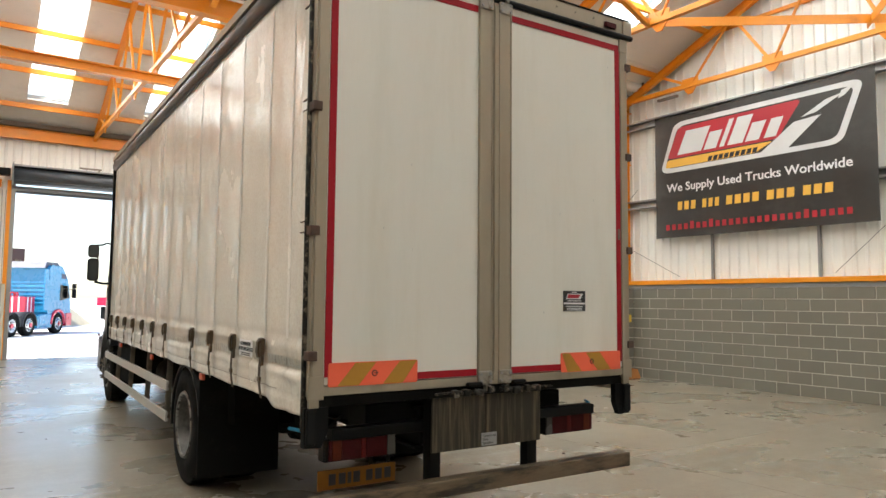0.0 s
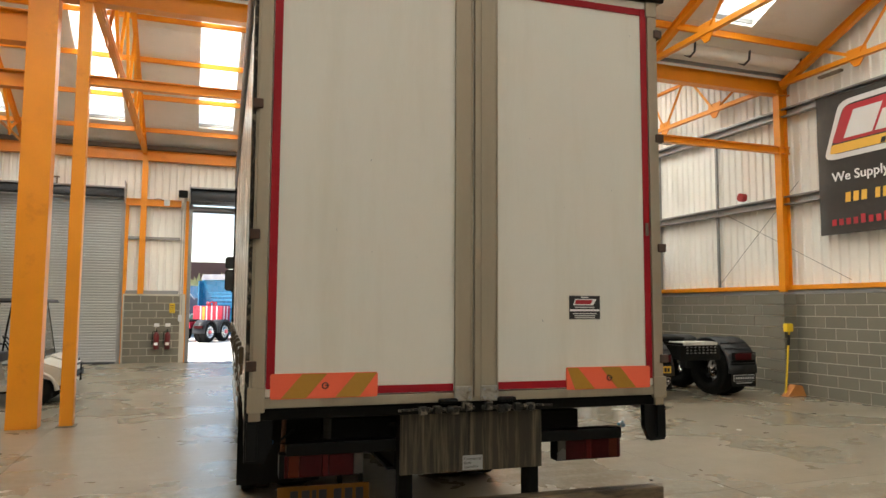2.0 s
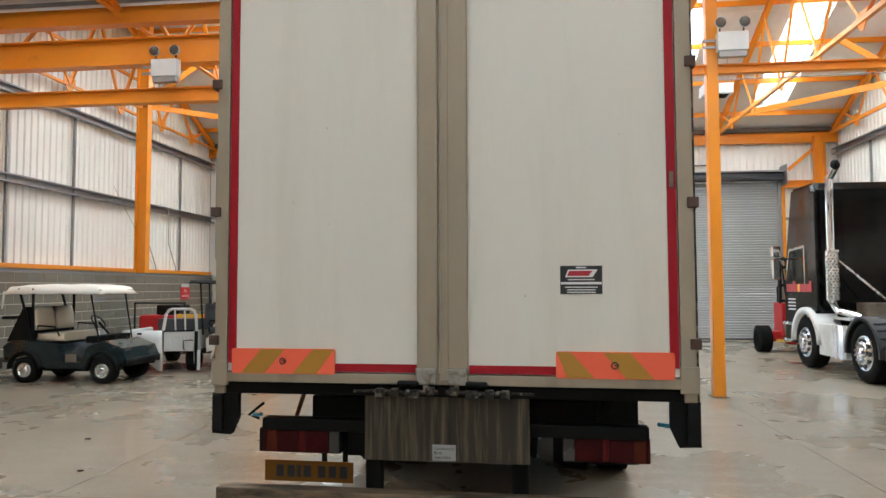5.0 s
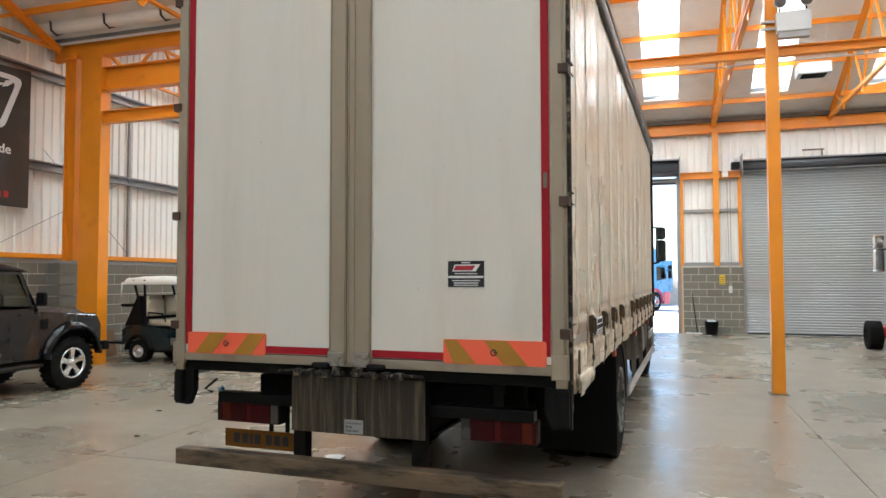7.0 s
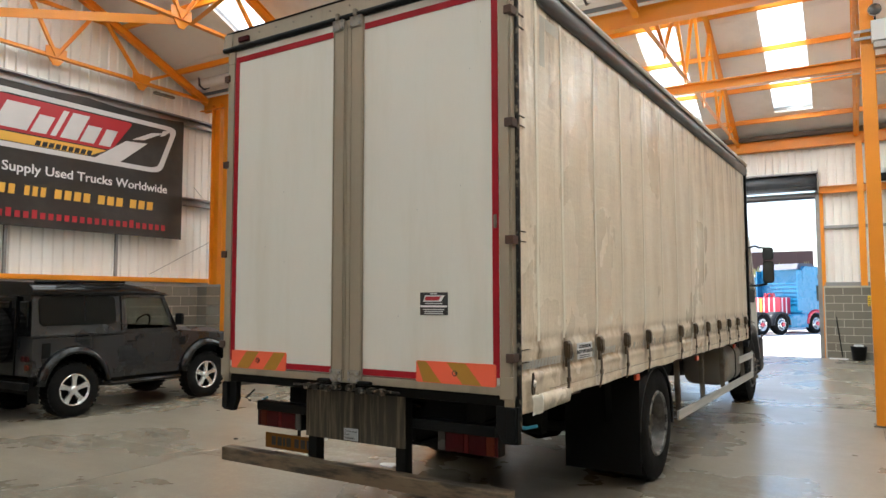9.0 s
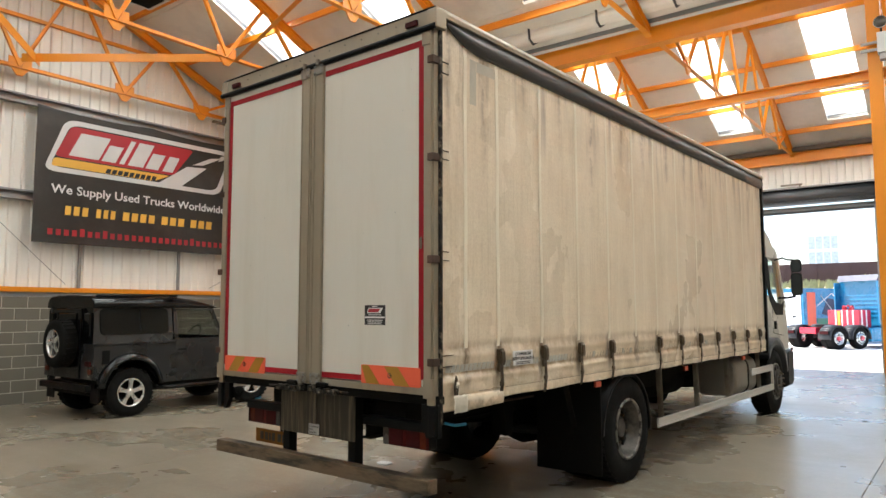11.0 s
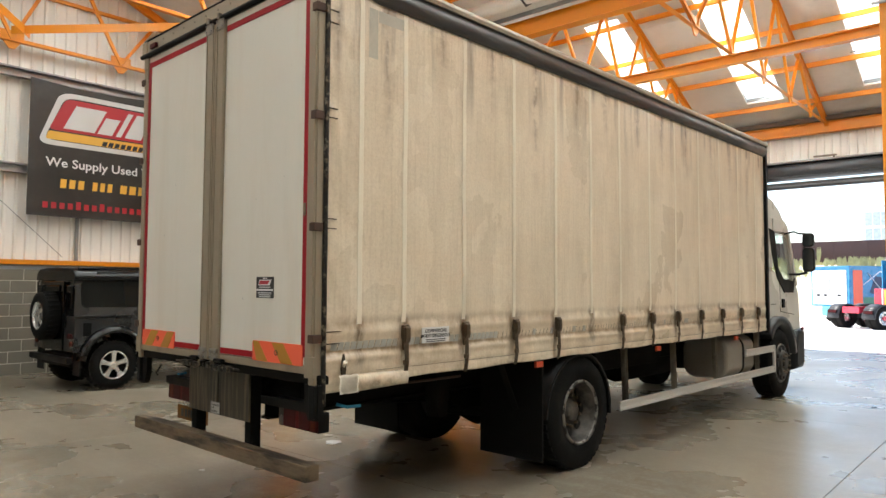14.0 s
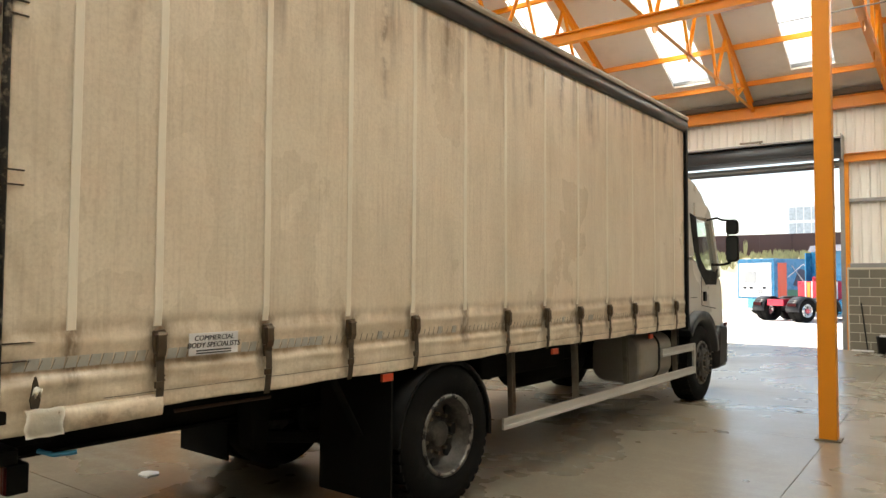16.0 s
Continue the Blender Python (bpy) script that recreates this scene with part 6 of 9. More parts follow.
# ---- small fittings in the hall ----
def twin_spot(u, v, z, rz):
    """Emergency light: a grey battery case with two round lamps on stalks."""
    t = thing("emergency_light", "grey emergency light case with twin round lamps", "light fitting", HALL @ pose(u, v, z, 0, 0, rz), "emergency lights")
    rbox("case", GREYPAINT, t, -0.22, 0.22, -0.12, 0.02, -0.1, 0.18, 0.01)
    rbox("base_tray", GALV, t, -0.2, 0.2, -0.1, 0.01, -0.19, -0.1, 0.006)
    for x in (-0.17, 0.17):
        part("stalk", rod(bmnew(), (x, -0.05, 0.18), (x, -0.05, 0.26), 0.012), BLACK, t)
        h = part("lamp_head", lathe(bmnew(), [(0.05, 0.0), (0.03, 0.06), (-0.04, 0.085), (-0.06, 0.08)], (x, -0.06, 0.32), "y", 18), GREYPAINT, t)
        part("lens", lathe(bmnew(), [(-0.058, 0.078), (-0.066, 0.04), (-0.068, 0.0)], (x, -0.06, 0.32), "y", 18), LAMPCLEAR, h)
    for z_ in (-0.02, 0.08):
        part("clamp", box(bmnew(), -0.42, -0.22, -0.03, 0.0, z_ - 0.018, z_ + 0.018, 0.003), GALV, t)
    return t


twin_spot(3.5, VALLEY - 0.12, 5.19, 0)
twin_spot(-5.3, VALLEY - 0.2, 5.12, 0)


def heater(u, v, z, rz):
    h = thing("ceiling_heater", "white box-shaped heater hung under the roof", "heater", HALL @ pose(u, v, z, 0, 0, rz), "ceiling heaters")
    rbox("case", GREYPAINT, h, -0.32, 0.32, -0.25, 0.25, -0.12, 0.12, 0.015)
    rbox("grille", CHASSIS, h, -0.24, 0.24, -0.18, 0.18, -0.13, -0.118, 0.002)
    for x in (-0.27, 0.27):
        part("hanger", rod(bmnew(), (x, 0, 0.12), (x, 0, 1.0), 0.006, 6), GALV, h)
    return h


heater(4.83, 12.85, 6.1, 0)
heater(-6.57, 2.2, 6.95, 0)
# ---- parked vehicles in the hall ----
GUNMETAL = mat("gunmetal_paint", (0.02, 0.02, 0.021), 0.3, vary=0.03, coat=0.45)
GLOSSBLACK = mat("gloss_black", (0.005, 0.005, 0.0055), 0.14, vary=0.1, spec=0.35)
ALLOY = mat("silver_alloy", (0.72, 0.72, 0.71), 0.25, 0.75, vary=0.06)
TINT = mat("tinted_glass", (0.004, 0.0045, 0.0045), 0.08, vary=0.1, spec=0.25)
CLEAR = glass("clear_glass", (0.9, 0.93, 0.92))
CARGLASS = glass("car_door_glass", (0.42, 0.45, 0.43))
SEATBEIGE = mat("beige_vinyl", (0.50, 0.44, 0.33), 0.5, vary=0.06)
SEATGREY = mat("dark_grey_vinyl", (0.05, 0.055, 0.065), 0.5, vary=0.1)
CARTDARK = mat("dark_green_body", (0.012, 0.02, 0.022), 0.25, vary=0.1, coat=0.4)
CARTCREAM = mat("cream_body", (0.60, 0.56, 0.49), 0.35, vary=0.05, coat=0.2)
CANVAS = mat("white_canvas", (0.68, 0.66, 0.6), 0.8, vary=0.08, bump=0.2)
UTEWHITE = mat("white_utility_paint", (0.62, 0.63, 0.62), 0.4, vary=0.06, stain=(0.4, 0.39, 0.36), stain_at=(0.55, 0.8))
FORKRED = mat("forklift_red", (0.4, 0.012, 0.014), 0.4, vary=0.1)
ARCHMATT = mat("matt_grey_fender", (0.03, 0.031, 0.034), 0.5, vary=0.15, spec=0.3)
TREADPLATE = mat("tread_plate", (0.62, 0.61, 0.58), 0.35, 0.35, vary=0.15, scale=30)


def fit(bm, m):
    bmesh.ops.transform(bm, matrix=m, verts=bm.verts[:])
    return bm


def small_wheel(parent, x, y, r, w, s, rim_r, rim_mat, spokes=0):
    wh = part("wheel", lathe(bmnew(), [(-s * 0.01, rim_r), (0, rim_r + 0.015), (0.004 * s, (r + rim_r) / 2), (-0.02 * s, r * 0.97), (-0.05 * s, r), (-s * (w - 0.05), r), (-s * (w - 0.01), r * 0.96), (-s * w, rim_r), (-s * w * 0.5, rim_r)], (x, y, r), seg=40, close=True), RUBBER, parent)
    bm = bmnew()
    n = 30
    for i in range(n):
        a = 2 * math.pi * i / n
        for off in (0.25, 0.75):
            m = Matrix.Translation((x - s * w * off, y, r)) @ Matrix.Rotation(a + (0.1 if off > 0.5 else 0), 4, "X") @ Matrix.Translation((0, 0, r))
            bmesh.ops.create_cube(bm, size=1, matrix=m @ Matrix.Diagonal((w * 0.4, 2 * math.pi * r / n * 0.6, 0.018, 1)))
    part("tread", bm, RUBBER, wh)
    if spokes:
        part("rim_barrel", lathe(bmnew(), [(0.002 * s, rim_r + 0.006), (-0.02 * s, rim_r - 0.015), (-0.1 * s, rim_r - 0.03), (-0.12 * s, 0.0)], (x, y, r), seg=40), CHASSIS, wh)
        part("rim", lathe(bmnew(), [(-0.012 * s, rim_r + 0.006), (0.006 * s, rim_r), (-0.004 * s, rim_r - 0.02), (-0.03 * s, rim_r - 0.022)], (x, y, r), seg=40), rim_mat, wh)
        for i in range(spokes):
            a = 2 * math.pi * i / spokes + math.pi / 2
            bm = bmnew()
            d, t = Vector((0, math.cos(a), math.sin(a))), Vector((0, -math.sin(a), math.cos(a)))
            c = Vector((x, y, r))
            secs = []
            for q, hw, o in ((0.03, 0.034, -0.02), (rim_r * 0.5, 0.028, -0.012), (rim_r - 0.01, 0.045, -0.008)):
                secs.append([c + d * q + t * hw + Vector((s * o, 0, 0)), c + d * q - t * hw + Vector((s * o, 0, 0)), c + d * q - t * hw * 1.2 + Vector((s * (o - 0.035), 0, 0)), c + d * q + t * hw * 1.2 + Vector((s * (o - 0.035), 0, 0))])
            loft(bm, secs, smooth=False)
            part("spoke", bm, rim_mat, wh)
        part("hub_cap", lathe(bmnew(), [(-0.03 * s, 0.06), (-0.008 * s, 0.05), (0.0, 0.03), (0.0, 0.0)], (x, y, r), seg=20), rim_mat, wh)
    else:
        part("rim", lathe(bmnew(), [(-0.01 * s, rim_r + 0.006), (0.002 * s, rim_r), (-0.03 * s, rim_r - 0.02), (-0.05 * s, rim_r * 0.7), (-0.03 * s, rim_r * 0.4), (0.0, rim_r * 0.3), (0.005 * s, 0.0)], (x, y, r), seg=30), rim_mat, wh)
    return wh


def off_roader(at):
    """A short boxy four-wheel-drive: origin on the ground under its middle, front to +y; rear axle at y -1.18, front at 1.18."""
    c = thing("off_road_car", "gunmetal grey boxy off-road car with black roof", "car", at)
    W = 0.83
    for y, nm in ((-1.18, "rear"), (1.18, "front")):
        for s in (-1, 1):
            small_wheel(c, s * (W + 0.03), y, 0.385, 0.25, s, 0.225, ALLOY, 5)
    # tub and wings with wheel cut-outs
    def arch(cy, n=9, r=0.47):
        return [(cy - r * math.cos(radians(180 * i / n)) * -1, 0.42 + r * math.sin(radians(180 * i / n))) for i in range(n + 1)]
    low = 0.5
    out = [(-1.79, 0.62), (-1.79, 1.17), (0.52, 1.17), (0.62, 1.14), (1.66, 1.10), (1.73, 1.0), (1.73, 0.62)]
    front = [(1.18 + 0.46 * math.cos(radians(a)), 0.46 + 0.46 * math.sin(radians(a))) for a in range(20, 161, 20)]
    rear = [(-1.18 + 0.46 * math.cos(radians(a)), 0.46 + 0.46 * math.sin(radians(a))) for a in range(20, 161, 20)]
    prof = out + [(1.66, 0.6)] + front + [(0.70, 0.5), (-0.72, 0.5)] + rear + [(-1.66, 0.6)]
    bm = prism(bmnew(), prof, -W, W)
    bmesh.ops.bevel(bm, geom=[e for e in bm.edges if abs(e.verts[0].co.x - e.verts[1].co.x) < 0.001 and min(e.verts[0].co.z, e.verts[1].co.z) > 0.95], offset=0.035, segments=3, affect="EDGES")
    part("body", bm, GUNMETAL, c)
    # rear side panels, tail frame and screen pillars round an open cabin
    for s in (-1, 1):
        part("side_panel", loft(bmnew(), [[(s * (W - 0.02 - o), -1.80, 1.17), (s * (W - 0.02 - o), -0.44, 1.17), (s * (W - 0.1 - o), -0.44, 1.745), (s * (W - 0.1 - o), -1.76, 1.745)] for o in (0.0, 0.04)], smooth=False), GUNMETAL, c)
        part("tail_pillar", loft(bmnew(), [[(s * 0.42, -1.8, 1.17), (s * (W - 0.02), -1.8, 1.17), (s * (W - 0.1), -1.76, 1.745), (s * 0.42, -1.76, 1.745)], [(s * 0.42, -1.75, 1.17), (s * (W - 0.03), -1.75, 1.17), (s * (W - 0.11), -1.71, 1.745), (s * 0.42, -1.71, 1.745)]], smooth=False), GLOSSBLACK, c)
        part("screen_pillar", bar(bmnew(), (s * (W - 0.05), 0.58, 1.17), (s * (W - 0.12), 0.34, 1.745), 0.06, 0.05), GLOSSBLACK, c)
        part("door_frame", bar(bmnew(), (s * (W - 0.03), -0.4, 1.17), (s * (W - 0.105), -0.4, 1.745), 0.05, 0.04), GUNMETAL, c)
        part("seat_back", loft(bmnew(), [[(s * 0.38 + p, y + q, z) for p, q in round_rect(0.46, 0.14, 0.05)] for y, z in ((-0.28, 1.0), (-0.33, 1.3), (-0.36, 1.42))]), BLACK, c)
    part("bulkhead", box(bmnew(), -W + 0.06, W - 0.06, -0.5, -0.46, 1.16, 1.3, 0.01), BLACK, c)
    part("dash", box(bmnew(), -0.7, 0.7, 0.38, 0.58, 1.08, 1.25, 0.03), BLACK, c)
    st_ = bmnew()
    lathe(st_, [(0, 0.17), (0.014, 0.187), (0.028, 0.17), (0.014, 0.153)], (0, 0, 0), "z", 24, close=True)
    part("steering_wheel", fit(st_, pose(0.36, 0.26, 1.27, 62)), BLACK, c)
    rf = bmnew()
    loft(rf, [[(x * k, y, z) for x, z in ((-W + 0.05, 1.735), (-W + 0.03, 1.76), (-W + 0.05, 1.83), (-W + 0.1, 1.885), (-W + 0.2, 1.925), (0, 1.945), (W - 0.2, 1.925), (W - 0.1, 1.885), (W - 0.05, 1.83), (W - 0.03, 1.76), (W - 0.05, 1.735))] for y, k in ((-1.80, 1.0), (-1.77, 1.0), (-0.9, 1.0), (-0.3, 0.995))] + [[(x, y, 1.735 + (z - 1.735) * f) for x, z in ((-W + 0.055, 1.735), (-W + 0.035, 1.76), (-W + 0.055, 1.83), (-W + 0.11, 1.885), (-W + 0.21, 1.925), (0, 1.945), (W - 0.21, 1.925), (W - 0.11, 1.885), (W - 0.055, 1.83), (W - 0.035, 1.76), (W - 0.055, 1.735))] for y, f in ((0.1, 0.72), (0.36, 0.4), (0.42, 0.2))])
    roof = part("roof", rf, GLOSSBLACK, c, "gloss black roof")
    for s in (-1, 1):
        part("roof_bar", pipe(bmnew(), [(s * 0.66, -1.7, 1.93), (s * 0.66, -0.3, 1.945)], 0.018), GLOSSBLACK, roof)
        sl = lambda z: s * (W - 0.018 - 0.14 * (z - 1.17) / 1.0)
        sw = part("side_window", loft(bmnew(), [[(sl(1.47 + b) + s * o, -1.1 + a, 1.52 + b) for a, b in round_rect(1.16, 0.42, 0.08)] for o in (-0.01, 0.006)], smooth=False), TINT, c, "dark tinted rear side window")
        part("window_divider", bar(bmnew(), (sl(1.32) + s * 0.008, -1.02, 1.31), (sl(1.72) + s * 0.008, -1.02, 1.73), 0.012, 0.02), BLACK, sw)
        part("waist_line", box(bmnew(), s * (W + 0.003) - 0.006, s * (W + 0.003) + 0.006, -1.78, 0.5, 1.125, 1.14, 0.003), GUNMETAL, c)
        part("roof_rail", pipe(bmnew(), [(s * (W - 0.05), -1.45, 1.86), (s * (W - 0.05), -1.4, 1.875), (s * (W - 0.06), -0.5, 1.875), (s * (W - 0.06), -0.45, 1.86)], 0.016), GLOSSBLACK, roof)
        d = part("door", loft(bmnew(), [[(s * (W + o), -0.40, 0.56), (s * (W + o), 0.5, 0.56), (s * (W + o), 0.5, 1.15), (s * (W + o), -0.40, 1.15)] for o in (-0.01, 0.006)], smooth=False), GUNMETAL, c)
        dw = part("door_window", loft(bmnew(), [[(sl(z) + s * o, y, z) for y, z in ((-0.36, 1.19), (0.5, 1.19), (0.33, 1.72), (-0.36, 1.72))] for o in (-0.003, 0.003)], smooth=False), CARGLASS, d, "clear door window glass")
        corner = [Vector((sl(z), y, z)) for y, z in ((-0.37, 1.2), (0.5, 1.2), (0.34, 1.715), (-0.37, 1.715))]
        for k in range(4):
            part("window_frame", bar(bmnew(), corner[k], corner[(k + 1) % 4], 0.05, 0.03), GUNMETAL, d)
        part("door_handle", box(bmnew(), s * (W + 0.015) - 0.012, s * (W + 0.015) + 0.012, -0.36, -0.2, 1.02, 1.05, 0.005), BLACK, d)
        for y in (1.18, -1.18):
            ar = bmnew()
            loft(ar, [[(s * (W - 0.02), y + 0.46 * math.cos(a), 0.45 + 0.46 * math.sin(a)), (s * (W + 0.095), y + 0.46 * math.cos(a), 0.45 + 0.46 * math.sin(a)), (s * (W + 0.1), y + 0.485 * math.cos(a), 0.45 + 0.485 * math.sin(a)), (s * (W + 0.06), y + 0.54 * math.cos(a), 0.45 + 0.54 * math.sin(a)), (s * (W - 0.02), y + 0.575 * math.cos(a), 0.45 + 0.575 * math.sin(a))] for a in [radians(4 + 172 * i / 16) for i in range(17)]])
            part("wheel_arch", ar, GLOSSBLACK, c, "gloss black wheel arch")
        part("side_step", pipe(bmnew(), [(s * (W - 0.05), -0.7, 0.45), (s * (W + 0.05), -0.6, 0.42), (s * (W + 0.05), 0.6, 0.42), (s * (W - 0.05), 0.7, 0.45)], 0.035), GLOSSBLACK, c)
        part("wing_vent", box(bmnew(), s * W - 0.008, s * W + 0.01, 0.62, 0.74, 0.92, 1.06, 0.004), BLACK, c)
        part("side_vent", box(bmnew(), s * W - 0.008, s * W + 0.01, -1.66, -1.54, 0.86, 1.07, 0.006), BLACK, c)
        part("belt_trim", box(bmnew(), s * (W - 0.005) - 0.012, s * (W - 0.005) + 0.012, -1.79, 0.5, 1.16, 1.185, 0.004), GUNMETAL, c)
        part("gutter", box(bmnew(), s * (W - 0.07) - 0.02, s * (W - 0.07) + 0.02, -1.79, 0.36, 1.735, 1.76, 0.004), GLOSSBLACK, c)
        mi = part("mirror", box(bmnew(), s * 0.93 - 0.08, s * 0.93 + 0.08, 0.5, 0.57, 1.26, 1.45, 0.03), BLACK, c)
        part("mirror_arm", rod(bmnew(), (s * 0.8, 0.52, 1.25), (s * 0.9, 0.54, 1.28), 0.014), BLACK, mi)
        part("mud_flap", box(bmnew(), s * 0.75 - 0.13, s * 0.75 + 0.13, -1.72, -1.70, 0.25, 0.62, 0.004), BLACK, c)
        part("tail_lamp", rod(bmnew(), (s * 0.72, -1.78, 0.86), (s * 0.72, -1.81, 0.86), 0.042, 14), REFRED, c)
        part("tail_lamp", rod(bmnew(), (s * 0.72, -1.78, 0.74), (s * 0.72, -1.81, 0.74), 0.042, 14), REFORANGE, c)
        part("indicator", rod(bmnew(), (s * 0.62, -1.78, 0.86), (s * 0.62, -1.81, 0.86), 0.04, 14), REFRED, c)
    bn = loft(bmnew(), [[(-0.55, 0.6, 1.16), (0.55, 0.6, 1.16), (0.55, 1.7, 1.1), (-0.55, 1.7, 1.1)], [(-0.45, 0.6, 1.235), (0.45, 0.6, 1.235), (0.45, 1.62, 1.165), (-0.45, 1.62, 1.165)]], smooth=False)
    part("bonnet", bn, GUNMETAL, c)
    part("windscreen", loft(bmnew(), [[(-0.68, 0.6, 1.2), (0.68, 0.6, 1.2), (0.64, 0.36, 1.7), (-0.64, 0.36, 1.7)], [(-0.68, 0.612, 1.2), (0.68, 0.612, 1.2), (0.64, 0.372, 1.7), (-0.64, 0.372, 1.7)]], smooth=False), CLEAR, c)
    part("bumper", box(bmnew(), -0.85, 0.85, 1.78, 1.9, 0.52, 0.66, 0.02), BLACK, c)
    part("rear_bumper", box(bmnew(), -0.8, 0.8, -1.88, -1.79, 0.44, 0.54, 0.02), BLACK, c)
    rd = part("rear_door", box(bmnew(), -0.42, 0.42, -1.82, -1.785, 0.62, 1.72, 0.01), GLOSSBLACK, c)
    part("rear_window", box(bmnew(), -0.34, 0.3, -1.826, -1.816, 1.3, 1.66, 0.02), TINT, rd)
    for s in (-1, 1):
        part("quarter_light", box(bmnew(), s * 0.6 - 0.1, s * 0.6 + 0.1, -1.81, -1.765, 1.28, 1.66, 0.02), TINT, c)
    sp = part("spare_wheel", lathe(bmnew(), [(-0.02, 0.22), (-0.03, 0.3), (-0.01, 0.37), (0.04, 0.385), (0.18, 0.385), (0.22, 0.36), (0.22, 0.2)], (0.0, -2.02, 1.17), "y", 36), RUBBER, rd, "rear-mounted spare wheel")
    part("spare_rim", lathe(bmnew(), [(-0.02, 0.225), (-0.005, 0.2), (0.05, 0.19), (0.06, 0.0)], (0.0, -2.02, 1.17), "y", 30), CHASSIS, sp)
    for i in range(5):
        a_ = 2 * math.pi * i / 5 + 0.6
        part("spare_spoke", bar(bmnew(), (0.03 * math.cos(a_), -2.03, 1.17 + 0.03 * math.sin(a_)), (0.2 * math.cos(a_), -2.02, 1.17 + 0.2 * math.sin(a_)), 0.075, 0.03, (0, 1, 0)), ALLOY, sp)
    part("spare_ring", lathe(bmnew(), [(-0.025, 0.225), (-0.03, 0.21), (-0.01, 0.195), (0.03, 0.19)], (0.0, -2.02, 1.17), "y", 30), ALLOY, sp)
    for i in range(30):
        a_ = 2 * math.pi * i / 30
        part("tread_block", bar(bmnew(), (0.382 * math.cos(a_), -2.0, 1.17 + 0.382 * math.sin(a_)), (0.382 * math.cos(a_ + 0.04), -1.83, 1.17 + 0.382 * math.sin(a_ + 0.04)), 0.045, 0.02), RUBBER, sp)
    part("ladder_rail", pipe(bmnew(), [(-0.6, -1.84, 0.8), (-0.6, -1.84, 1.7), (-0.6, -1.74, 1.87)], 0.012), BLACK, c)
    part("underside", box(bmnew(), -0.6, 0.6, -1.75, 1.65, 0.36, 0.56, 0.02), CHASSIS, c)
    for y in (-1.18, 1.18):
        part("axle", rod(bmnew(), (-0.7, y, 0.385), (0.7, y, 0.385), 0.06), CHASSIS, c)
    return c


off_roader(HALL @ pose(-7.58, 3.45, 0))


